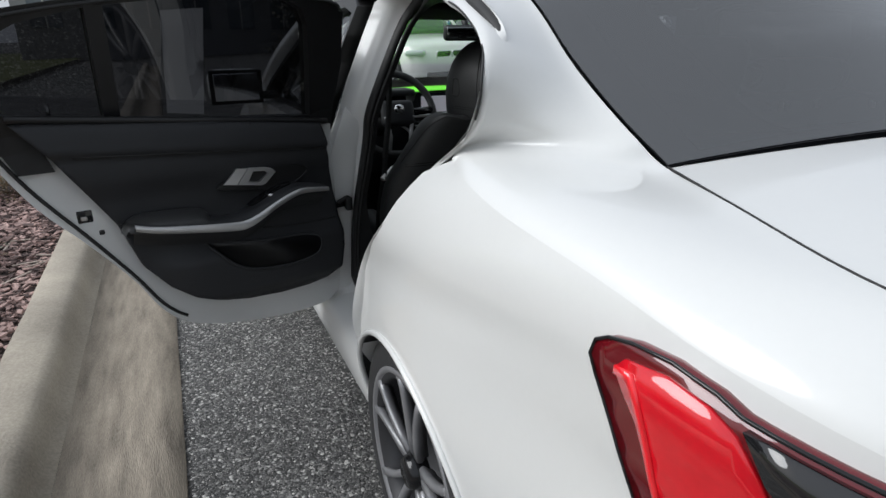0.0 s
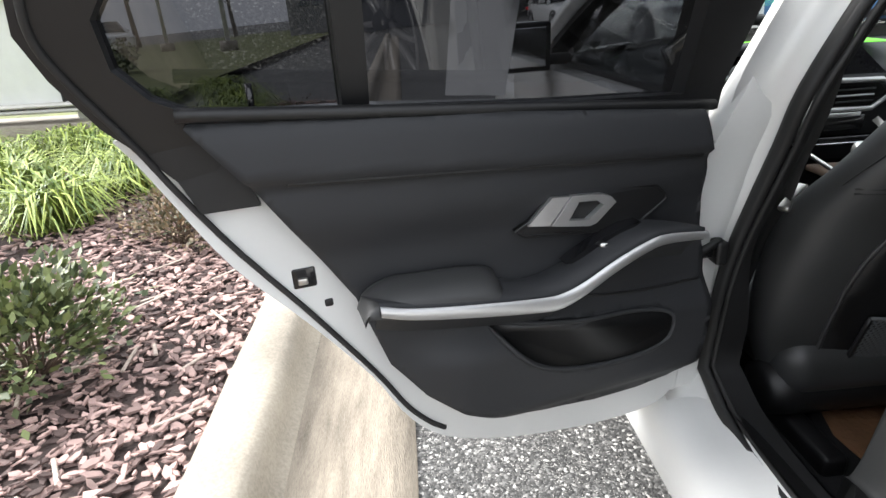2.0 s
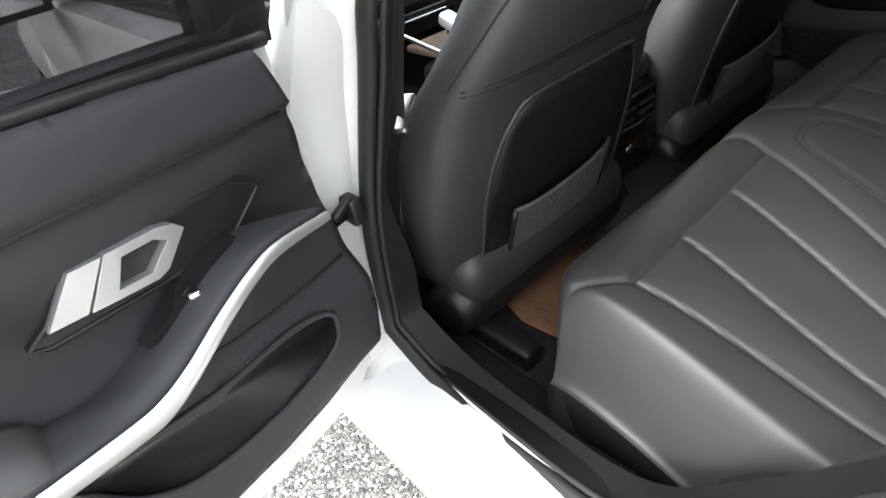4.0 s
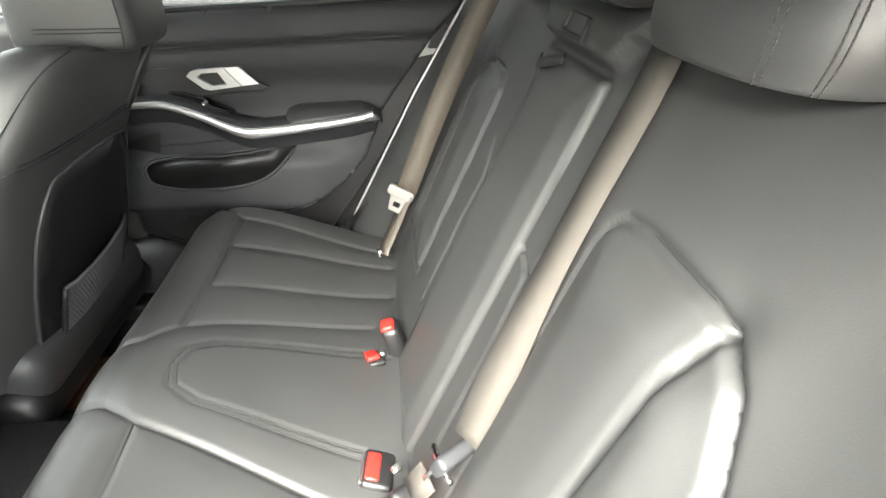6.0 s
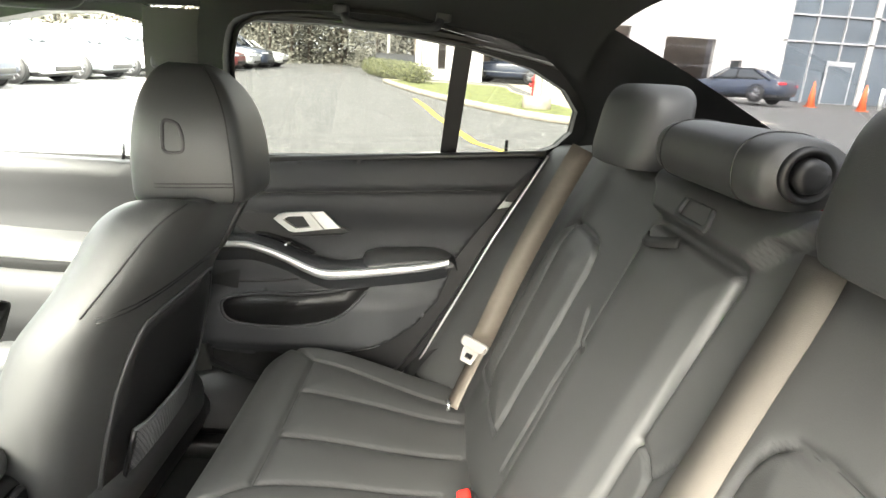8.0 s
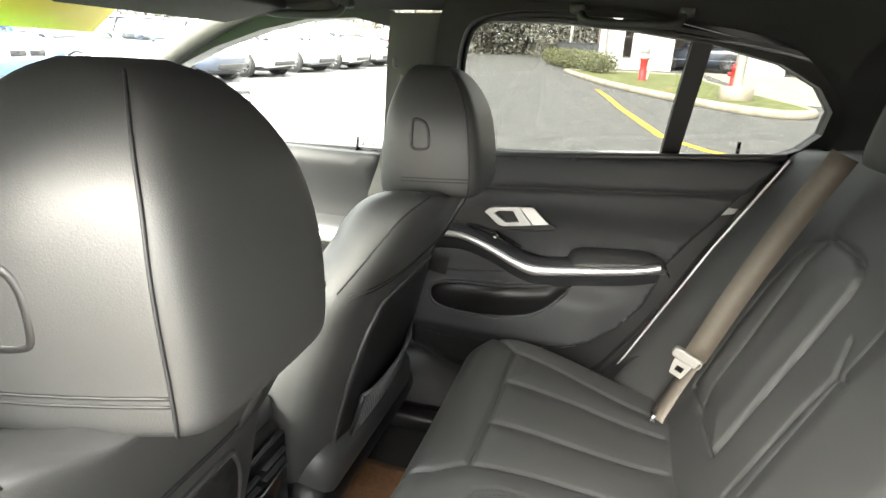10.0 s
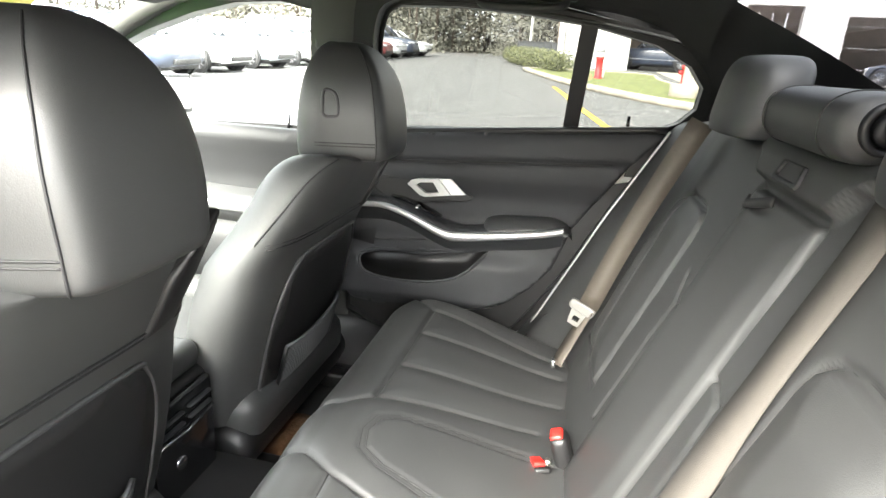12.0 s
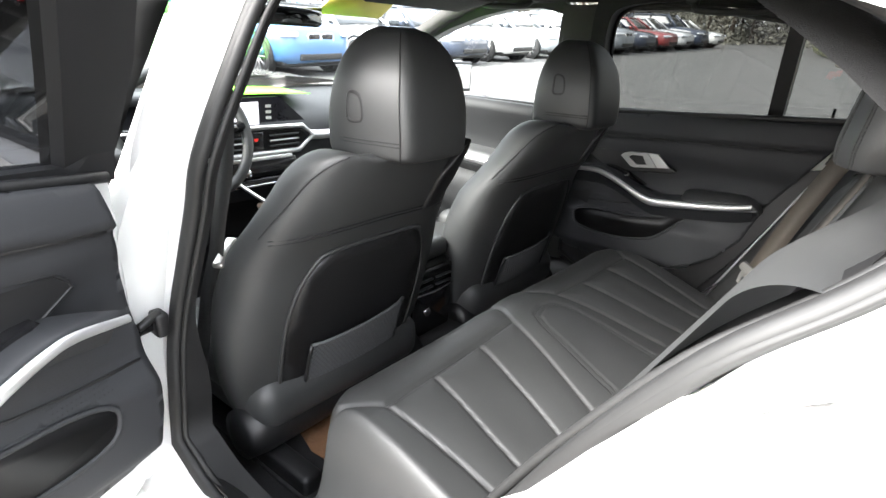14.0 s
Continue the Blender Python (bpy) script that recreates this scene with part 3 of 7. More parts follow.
# door opening reveal of both sides: a white return flange, a black double seal and the trim beyond it
OPENING = [(0.925, 0.43), (0.930, 0.585), (0.922, 0.68), (0.902, 0.77), (0.874, 0.87), (0.845, 0.956), (0.825, 1.08), (0.805, 1.19), (0.755, 1.245), (0.60, 1.262), (0.45, 1.258), (0.31, 1.236), (0.19, 1.212), (0.085, 1.182), (0.028, 1.152), (0.006, 1.112), (0.014, 1.075), (0.047, 1.034), (0.106, 0.975), (0.177, 0.872), (0.238, 0.768), (0.315, 0.620), (0.390, 0.500), (0.460, 0.415), (0.560, 0.382), (0.800, 0.380)]


def open_x(z):
    """Half width of the opening's inner edge: upright below the belt, leaning in above it."""
    return 0.742 - 0.42 * max(0.0, z - 0.97) + 0.01 * smoothstep(0.6, 0.4, z)


def flare_out(y, z, sgn=1):
    """The opening bends outwards at the rear quarter and inwards at the centre pillar."""
    lean = 0.025 * smoothstep(0.75, 0.9, z) if sgn > 0 else 0.008 + 0.042 * smoothstep(0.5, 0.95, z)
    return smoothstep(0.5, 0.08, y) * (0.044 + 0.22 * max(0.0, z - 0.97)) - lean * smoothstep(0.6, 0.75, y)


def loop3(poly, off, dx, sgn, n=4):
    c = V((0.5, 0.8))
    pts = []
    for y, z in poly:
        if sgn > 0:
            z += 0.020 * smoothstep(1.0, 1.2, z)
        else:
            z += 0.016 * smoothstep(1.08, 1.18, z) * smoothstep(0.7, 0.4, y)
        d = V((y, z)) - c
        d = d.normalized() * off
        pts.append(V((sgn * (open_x(z) + dx + flare_out(y, z, sgn)), y + d.x, z + d.y)))
    p = smooth_path(pts + [pts[0]], n)[:-1]
    return p


RIM = {11: (0.735, 0.300, 1.256), 12: (0.762, 0.165, 1.225), 13: (0.788, 0.055, 1.192), 14: (0.812, -0.018, 1.163), 15: (0.830, -0.049, 1.125), 16: (0.832, -0.046, 1.085), 17: (0.835, -0.014, 1.035), 18: (0.853, 0.096, 0.957), 19: (0.902, 0.176, 0.848), 20: (0.910, 0.288, 0.730), 21: (0.920, 0.340, 0.590), 22: (0.905, 0.365, 0.490)}


def rim_loop(sgn, n=4):
    """Outer edge of the aperture: the skin's shut edge at the rear wing, a set distance elsewhere."""
    pts = []
    for i, (y, z) in enumerate(OPENING):
        if i in RIM:
            x, y2, z2 = RIM[i]
            pts.append(V((sgn * (x - 0.002), y2, z2)))
        else:
            d = (V((y, z)) - V((0.5, 0.8))).normalized() * 0.075
            pts.append(V((sgn * (open_x(z) + 0.085 + flare_out(y, z, sgn)), y + d.x, z + d.y)))
    return smooth_path(pts + [pts[0]], n)[:-1]


for sgn in (-1, 1):
    # white return from the outer skin to the inner flange
    outer = rim_loop(sgn)
    inner = loop3(OPENING, 0.034, 0.014, sgn)
    mid = [o.lerp(i_, 0.55) + V((-sgn * 0.014, 0, 0)) for o, i_ in zip(outer, inner)]
    under = [o + (o - i_).normalized() * (0.002 + 0.028 * smoothstep(1.02, 0.93, o.z) * smoothstep(0.45, 0.38, o.y) + 0.012 * smoothstep(1.12, 1.16, o.z) * smoothstep(0.5, 0.35, o.y)) + V((-sgn * 0.016, 0, 0)) for o, i_ in zip(outer, inner)]
    part("door_aperture", grid([under, outer, mid, inner], closed_u=True), WHITE, car, "white painted door aperture flange")
    part("flange_gasket", tube(outer[46:67], 0.002, 6), RUBBER, car, "thin black gasket along the rear quarter opening")
    band = [loop3(OPENING, o_, d_, sgn) for o_, d_ in ((0.031, 0.014), (0.028, 0.022), (0.018, 0.025), (0.008, 0.020))]
    part("seal_carrier", grid(band, closed_u=True), RUBBER, car)
    seal = part("door_seal", tube(loop3(OPENING, 0.014, 0.012, sgn), 0.010, 8, closed=True), RUBBER, car, "black rubber door seal")
    part("inner_lip", tube(loop3(OPENING, -0.002, 0.004, sgn), 0.005, 8, closed=True), RUBBER, seal)
    # inner cover strip behind the seal
    a1, a2 = loop3(OPENING, 0.004, 0.0, sgn), loop3(OPENING, 0.0, -0.05, sgn)
    if sgn < 0:
        a2 = [q.lerp(p, 0.72 * smoothstep(0.6, 0.8, p.y) * smoothstep(0.5, 0.7, p.z)) for p, q in zip(a1, a2)]
    part("aperture_trim", grid([a1, a2], closed_u=True), PLASTIC, car)
    if sgn > 0:
        a3 = [p if p.z < 0.98 else q for p, q in zip(a2, loop3(OPENING, 0.075, -0.048, sgn))]
        part("cant_rail_trim", grid([a2, a3], closed_u=True), HEADLINER, car, "dark cloth trim round the door opening")

lo1, lo2 = loop3(OPENING, 0.03, -0.02, 1), loop3(OPENING, -0.09, -0.03, 1)
part("door_foot_trim", grid([(lo1[76:] + lo1[:8]), (lo2[76:] + lo2[:8])]), PLASTIC, car, "black trim at the foot of the closed door")

# rear body: tail panel, bumper, boot lid, rear glass, pillars and roof
B_IN = [(-0.62, -0.86, 0.940), (-0.690, -0.76, 0.966), (-0.735, -0.66, 0.982), (-0.742, -0.55, 0.992), (-0.690, -0.38, 1.004), (-0.642, -0.232, 1.013), (-0.655, -0.139, 1.071), (-0.652, -0.012, 1.149), (-0.630, 0.132, 1.236), (-0.590, 0.32, 1.300), (-0.560, 0.60, 1.338), (-0.545, 1.0, 1.345), (-0.54, 1.35, 1.318)]
A_OUT = [(-X_side(y, z), y, z) for y, z in TOP] + [(-0.835, -0.015, 1.035), (-0.831, -0.049, 1.105), (-0.812, -0.018, 1.163), (-0.775, 0.10, 1.208), (-0.728, 0.33, 1.262), (-0.695, 0.65, 1.294), (-0.675, 1.3, 1.268)]
B_ROOF = B_IN[:6] + [(-0.650, -0.185, 1.042), (-0.655, -0.139, 1.071), (-0.656, -0.075, 1.110), (-0.652, -0.012, 1.149), (-0.630, 0.132, 1.236), (-0.590, 0.32, 1.300), (-0.560, 0.60, 1.338), (-0.54, 1.35, 1.318)]


def crown(y):
    """Rise of the middle of the roof and the rear window over their edges."""
    return float(np.interp(y, [-0.24, -0.12, 0.05, 0.25, 0.6, 1.35], [0.035, 0.095, 0.125, 0.115, 0.085, 0.05]))


skin_soup = ([], [])


def soup_add(rows):
    """Collects a grid of the outer skin, to keep the inner trim below it."""
    n0, w_ = len(skin_soup[0]), len(rows[0])
    skin_soup[0].extend(tuple(q) for r in rows for q in r)
    skin_soup[1].extend((n0 + i * w_ + j, n0 + i * w_ + j + 1, n0 + (i + 1) * w_ + j + 1, n0 + (i + 1) * w_ + j) for i in range(len(rows) - 1) for j in range(w_ - 1))


UPA = [(-0.05, 1.0), (0.05, 1.0), (0.16, 0.98), (0.30, 0.95), (0.45, 0.89), (0.44, 0.90), (0.40, 0.92), (0.36, 0.93), (0.38, 0.93), (0.42, 0.9), (0.5, 0.86), (0.6, 0.8), (0.75, 0.6), (0.75, 0.6)]
INB = [(1, 0.1), (1, 0.1), (1, 0.1), (1, 0.1), (1, 0.22), (0.95, 0.36), (0.84, 0.53), (0.75, 0.63), (0.73, 0.65), (0.8, 0.55), (0.9, 0.4), (1, 0.15), (1, 0.12), (1, 0.12)]
for sgn in (-1, 1):
    aa, bb = smooth_path(A_OUT, 5), smooth_path(B_ROOF, 5)
    ta, tb = smooth_path([(u, v, 0) for u, v in UPA], 5), smooth_path([(u, v, 0) for u, v in INB], 5)
    for i, (p, (y, z)) in enumerate(zip(aa, TOP_LINE)):
        p.x, p.y, p.z = -X_side(y, z), y, z
        slope = V(((X_side(y, z - 0.03) - X_side(y, z)) / 0.03, 1.0)).normalized()
        keep = smoothstep(len(TOP_LINE) - 22, len(TOP_LINE), i)
        ta[i] = V((slope.x, slope.y, 0)).lerp(ta[i], keep)
    rows = []
    for k in range(13):
        h = k / 12
        h00, h10, h01, h11 = 2 * h ** 3 - 3 * h * h + 1, h ** 3 - 2 * h * h + h, 3 * h * h - 2 * h ** 3, h ** 3 - h * h
        row = []
        for p, q, u, v in zip(aa, bb, ta, tb):
            L = (q - p).length
            w_ = p * h00 + V((u.x, 0, u.y)) * L * h10 * 0.6 + q * h01 + V((v.x, 0, v.y)) * L * h11 * 0.6
            row.append((-sgn * w_.x, w_.y, w_.z))
        rows.append(row)
    soup_add(rows)
    part("rear_pillar", grid(rows), WHITE, car, "white painted rear pillar and roof edge")
# roof skin and headliner
roof_rows = []
for (x, y, z) in smooth_path(B_IN[9:], 4):
    roof_rows.append([(x * k, y, z + crown(y) * (1 - abs(k) ** 2.6)) for k in [1 - 0.1 * j for j in range(21)]])
soup_add(roof_rows)
part("roof", grid(roof_rows), WHITE, car, "white painted roof")
HEAD = [(-0.60, 0.07, 1.175), (-0.615, 0.17, 1.235), (-0.61, 0.34, 1.268), (-0.61, 0.65, 1.278), (-0.615, 1.0, 1.278), (-0.615, 1.32, 1.258)]
rows = [[(x * k, y + 0.03 * (1 - abs(k) ** 4) * smoothstep(0.3, 0.1, y), z + (0.07 + 0.035 * smoothstep(0.3, 0.1, y)) * (1 - abs(k) ** 2.8)) for k in [1 - 0.1 * j for j in range(21)]] for x, y, z in smooth_path(HEAD, 4)]
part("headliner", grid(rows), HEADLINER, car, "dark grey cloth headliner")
# boot lid
lid_e = smooth_path([(-0.685, -0.76, 0.964), (-0.731, -0.66, 0.980), (-0.738, -0.55, 0.990), (-0.686, -0.38, 1.002), (-0.638, -0.236, 1.011)], 5)
rows = [[(p.x * k, p.y - 0.10 * (1 - k * k) * smoothstep(-0.6, -0.2, p.y) - 0.05 * (1 - k * k) * smoothstep(-0.2, -0.6, p.y), p.z + 0.035 * (1 - abs(k) ** 2.6)) for k in [1 - 0.125 * i for i in range(17)]] for p in lid_e]
rows = [[(q[0] * 0.93, q[1] - 0.10, q[2] - 0.020) for q in rows[0]], *rows]
rows = [[(q[0] * 0.99, q[1] - 0.012, q[2] - 0.05) for q in rows[0]], *rows]
lid = part("boot_lid", grid(rows), WHITE, car, "white painted boot lid")
part("shut_line", tube([(p.x - 0.004, p.y, p.z - 0.002) for p in smooth_path([(-0.684, -0.76, 0.968), (-0.729, -0.66, 0.984), (-0.736, -0.55, 0.994), (-0.684, -0.38, 1.006), (-0.636, -0.236, 1.015)], 6)], 0.0016, 6), RUBBER, car, "dark shut line beside the boot lid")
# rear glass with its black printed border
gl, gr = [], []
for i, (x, y, z) in enumerate(smooth_path(B_IN[5:10], 5)):
    gl.append([(x * k * 0.99, y - 0.085 * (1 - k * k) * (1 - i / 20), z + 0.002 + crown(y) * (1 - abs(k) ** 2.6)) for k in [1 - 0.1 * j for j in range(21)]])
soup_add(gl)
part("rear_window", grid(gl), GLASSREAR, car, "lightly tinted rear window")
band = [[V(r[j]) + V((0, 0, -0.004)) for j in (0, 1)] for r in gl]
for j0, j1 in ((0, 1), (20, 19)):
    part("window_border", grid([[V(r[j0]) + V((0, 0, -0.003)), V(r[j0]).lerp(V(r[j1]), 0.9) + V((0, 0, -0.003))] for r in gl]), GLOSSBLACK, car)
part("window_border", grid([[V(p) + V((0, 0, -0.003)) for p in gl[0]], [V(p).lerp(V(q), 0.75) + V((0, 0, -0.003)) for p, q in zip(gl[0], gl[1])]]), GLOSSBLACK, car)
# tail panel and bumper
rows = []
for z, dy in ((0.93, 0.03), (0.86, 0.0), (0.78, -0.015), (0.66, -0.03), (0.60, -0.07), (0.45, -0.08), (0.30, -0.05), (0.24, 0.02)):
    rows.append([(0.76 * math.sin(a * 1.0) if abs(a) < 1.3 else math.copysign(0.795, a), -0.90 - dy * -1 + 0.12 * abs(math.sin(a)) ** 3, z) for a in [-1.45 + 0.29 * k for k in range(11)]])
part("rear_bumper", grid(rows), WHITE, car, "white rear bumper and tail panel")

# tail lights: dark outer lens, red body, light guide
for sgn in (-1, 1):
    tl = [(-0.409, 0.883), (-0.414, 0.900), (-0.430, 0.910), (-0.460, 0.918), (-0.504, 0.922), (-0.547, 0.917), (-0.569, 0.909), (-0.70, 0.895), (-0.80, 0.87), (-0.80, 0.70), (-0.65, 0.66), (-0.52, 0.66), (-0.50, 0.690), (-0.48, 0.747), (-0.456, 0.795), (-0.430, 0.840)]
    fn = lambda d: (lambda y, z: V((sgn * (X_side(y, z) + d), y, z)))
    t = part("tail_light", sheet(tl, fn(0.012), 0.02, back=fn(-0.01)), DARKRED, car, "dark red wraparound tail light")
    inn = [(-0.447, 0.888), (-0.458, 0.902), (-0.504, 0.910), (-0.545, 0.905), (-0.570, 0.893), (-0.592, 0.865), (-0.625, 0.80), (-0.66, 0.70), (-0.64, 0.675), (-0.56, 0.672), (-0.535, 0.70), (-0.505, 0.783), (-0.478, 0.845)]
    part("red_lens", sheet(inn, fn(0.0165), 0.02, back=fn(0.011)), REDLENS, t, "bright red inner lens")
    g1 = [(-0.450, 0.893), (-0.472, 0.894), (-0.484, 0.868), (-0.512, 0.785), (-0.542, 0.70), (-0.535, 0.70), (-0.506, 0.785), (-0.477, 0.866), (-0.466, 0.885), (-0.450, 0.884)]
    part("light_guide", sheet(g1, fn(0.0195), 0.02, back=fn(0.014)), BRIGHTRED, t, "bright red light guide")
    part("lens_rim", tube([fn(0.012)(y, z) for y, z in refine(tl, 0.02)], 0.0022, 6, closed=True), GLOSSBLACK, t)
    part("lamp_strip", sheet([(-0.576, 0.903), (-0.70, 0.888), (-0.80, 0.864), (-0.80, 0.79), (-0.70, 0.83), (-0.615, 0.850), (-0.598, 0.868)], fn(0.020), 0.03, back=fn(0.012)), SMOKE, t, "smoked black upper lens")

# front end: wings, bonnet, windscreen and front pillars, mostly out of sight
for sgn in (-1, 1):
    aw = [(AX + 2.62 + 0.345 * math.cos(radians(a)), 0.325 + 0.335 * math.sin(radians(a))) for a in range(0, 181, 12)]
    fo = [(2.28, 0.24), (2.28, 0.90), (2.7, 0.86), (3.05, 0.80), (3.28, 0.70), (3.34, 0.45), (3.30, 0.25)] + aw
    part("front_wing", sheet(fo, lambda y, z: V((sgn * (0.885 - 0.25 * smoothstep(2.7, 3.45, y) - 0.10 * smoothstep(0.72, 0.95, z) - 0.03 * smoothstep(0.4, 0.2, z)), y, z)), 0.06), WHITE, car)
    part("wheel_arch_liner", grid([[(sgn * (0.862 - d), y, z) for y, z in aw] for d in (0.0, 0.12, 0.26)]), PLASTIC, car, "black wheel arch liner")
bon = [[(x * k, y, z + 0.05 * (1 - k * k)) for k in (1, 0.7, 0.4, 0, -0.4, -0.7, -1)] for x, y, z in ((0.76, 2.06, 0.925), (0.80, 2.3, 0.903), (0.825, 2.7, 0.857), (0.785, 3.05, 0.798), (0.668, 3.29, 0.695), (0.645, 3.345, 0.5), (0.66, 3.31, 0.25))]
part("bonnet", grid(bon), WHITE, car, "white painted bonnet")
ws = [[(x * k, y + 0.10 * (1 - k * k), z + 0.02 * (1 - k * k)) for k in (1, 0.8, 0.5, 0.25, 0, -0.25, -0.5, -0.8, -1)] for x, y, z in ((0.70, 2.02, 0.935), (0.66, 1.80, 1.07), (0.60, 1.55, 1.21), (0.56, 1.34, 1.30))]
part("windscreen", grid(ws), GLASSCLEAR, car, "clear windscreen")
for sgn in (-1, 1):
    ap = smooth_path([(sgn * 0.775, 2.05, 0.92), (sgn * 0.735, 1.80, 1.07), (sgn * 0.665, 1.52, 1.21), (sgn * 0.615, 1.30, 1.285), (sgn * 0.60, 1.1, 1.30)], 5)
    part("front_pillar", ribbon(ap, 0.085, (sgn * 0.75, -0.55, 0.35), 0.045), PILLARTRIM, car, "grey front pillar trim")
    part("front_pillar", ribbon([p + V((sgn * 0.03, 0.01, 0.012)) for p in ap], 0.10, (sgn * 0.75, -0.55, 0.35), 0.03), WHITE, car, "white painted front pillar")
head = [[(0.60 * k, y, z + 0.03 * (1 - k * k)) for k in (1, 0.6, 0.3, 0, -0.3, -0.6, -1)] for y, z in ((1.34, 1.295), (1.30, 1.262), (1.20, 1.27))]
part("windscreen_header", grid(head), PLASTIC2, car)
for sgn in (-1, 1):
    b = rbox((sgn * 0.31, 1.27, 1.262), (0.44, 0.17, 0.022), 0.009, 3, rot(-12, 0, 0))
    part("sun_visor", b, HEADLINER, car, "folded-up dark grey sun visor")
m = part("interior_mirror", rbox((0.0, 1.58, 1.19), (0.235, 0.035, 0.066), 0.018, 4, rot(0, 0, -6)), PLASTIC, car, "black interior mirror")
part("mirror_glass", rbox((-0.002, 1.561, 1.19), (0.215, 0.004, 0.05), 0.0015, 1, rot(0, 0, -6)), MIRROR, m, "dimming mirror glass")
part("mirror_stem", tube([(0.0, 1.595, 1.21), (0.0, 1.64, 1.255)], 0.013, 8), PLASTIC, m)

# centre pillars, inside and out
for sgn in (-1, 1):
    o = [(sgn * 0.838, 0.950, 0.36), (sgn * 0.838, 0.962, 0.60), (sgn * 0.812, 0.945, 0.81), (sgn * 0.776, 0.915, 0.94), (sgn * 0.735, 0.90, 1.06), (sgn * 0.690, 0.885, 1.18), (sgn * 0.658, 0.86, 1.27)]
    o2 = [(x, y + w, z) for (x, y, z), w in zip(o, (0.12, 0.10, 0.09, 0.065, 0.05, 0.045, 0.05))]
    part("centre_pillar", loft(o, o2, 3, 0.006, (sgn, 0, 0)), WHITE, car, "white painted centre pillar")
    rr = smooth_path(o, 4)
    part("centre_pillar", grid([[p for p in rr], [p + V((-sgn * 0.06, -0.012, 0)) for p in rr], [p + V((-sgn * 0.085, -0.004, 0)) for p in rr]]), WHITE, car, "white door jamb")
    i1 = [(sgn * 0.735, 0.935, 0.39), (sgn * 0.728, 0.935, 0.60), (sgn * 0.712, 0.93, 0.80), (sgn * 0.69, 0.888, 0.95), (sgn * 0.650, 0.868, 1.09), (sgn * 0.612, 0.845, 1.19), (sgn * 0.59, 0.81, 1.27)]
    i2 = [(x - sgn * 0.004, y + w, z) for (x, y, z), w in zip(i1, (0.16, 0.16, 0.15, 0.14, 0.135, 0.14, 0.16))]
    part("centre_pillar_trim", loft(i1, i2, 4, 0.022, (-sgn, 0, 0)), PILLARTRIM, car, "grey centre pillar trim")
    bl = smooth_path([(sgn * 0.610, 0.930, 1.17), (sgn * 0.615, 0.936, 0.96), (sgn * 0.618, 0.974, 0.82), (sgn * 0.618, 0.998, 0.735), (sgn * 0.622, 1.042, 0.62), (sgn * 0.625, 1.10, 0.40)], 5)
    bt = part("front_seat_belt", ribbon(bl, 0.046, (0, 1, 0)), DARKWEB if sgn < 0 else WEBBING, car, "front seat belt hanging at the centre pillar")
    part("belt_guide", rbox((sgn * 0.612, 0.935, 1.18), (0.018, 0.075, 0.05), 0.008, 3), PLASTIC, bt)
    part("belt_tongue", rbox((sgn * 0.605, 0.985, 0.745), (0.080, 0.022, 0.012), 0.005, 3, rot(0, 22 * sgn, 35)), STEEL if sgn < 0 else PLASTIC, bt, "steel seat belt tongue")
    for zz in (0.49, 0.80):
        h = part("door_hinge", rbox((sgn * 0.852, 1.0, zz), (0.035, 0.07, 0.055), 0.008, 2), WHITE, car, "white painted door hinge")
        part("hinge_pin", lathe([(zz - 0.04, 0.009), (zz + 0.04, 0.009)], (sgn * 0.865, 0.975, 0), "z", 12), WHITE, h)
st = part("door_check_strap", rbox((-0.815, 0.925, 0.674), (0.115, 0.012, 0.020), 0.004, 2, rot(0, 0, 14)), GLOSSBLACK, car, "black door check strap")
part("strap_block", rbox((-0.766, 0.930, 0.675), (0.022, 0.034, 0.044), 0.006, 3), PLASTIC, st)
part("strap_fork", rbox((-0.785, 0.922, 0.690), (0.045, 0.014, 0.012), 0.004, 2, rot(0, -20, 10)), PLASTIC, st)
bo = part("cable_boot", tube(smooth_path([(-0.800, 0.962, 0.600), (-0.822, 0.958, 0.595), (-0.855, 0.945, 0.585)], 6), 0.014, 12), RUBBER, car, "ribbed black cable boot")
for k in range(5):
    part("boot_rib", lathe([(-0.803 - 0.011 * k, 0.0165), (-0.807 - 0.011 * k, 0.0165)], (0, 0.962 - 0.0033 * k, 0.600 - 0.0032 * k), "x", 16), RUBBER, bo)

# ---------------------------------------------------------------- doors
HX, HY = 0.82, 0.99
SWING, SHRINK = radians(75), 0.90


def door_map(sgn, swung):
    """Lays a door's own coordinates (u back from the hinge, z, w inwards) into the world."""
    def fn(u, z, w):
        w = w + 0.42 * max(0.0, z - 0.96)
        if not swung:
            return V((sgn * (HX - w), HY - u, z))
        c, s = math.cos(SWING), math.sin(SWING)
        return V((-HX - s * SHRINK * u + c * w, HY - c * SHRINK * u - s * w, z))
    return fn


TRIM = [(0.065, 0.940), (0.25, 0.957), (0.45, 0.975), (0.65, 0.993), (0.838, 1.008), (0.874, 0.998), (0.81, 0.922), (0.745, 0.825), (0.686, 0.735), (0.645, 0.62), (0.59, 0.556), (0.53, 0.515), (0.44, 0.480), (0.365, 0.458), (0.25, 0.447), (0.15, 0.447), (0.075, 0.455), (0.032, 0.49), (0.018, 0.56), (0.016, 0.66), (0.026, 0.76), (0.045, 0.86)]
POCKET = [(0.475, 0.655), (0.43, 0.605), (0.38, 0.568), (0.30, 0.548), (0.20, 0.543), (0.125, 0.555), (0.105, 0.585), (0.115, 0.612), (0.18, 0.625), (0.28, 0.628), (0.36, 0.636)]
POCKET = [(p.x, p.y) for p in smooth_path([(u, z, 0) for u, z in POCKET + POCKET[:1]], 3)][:-1]
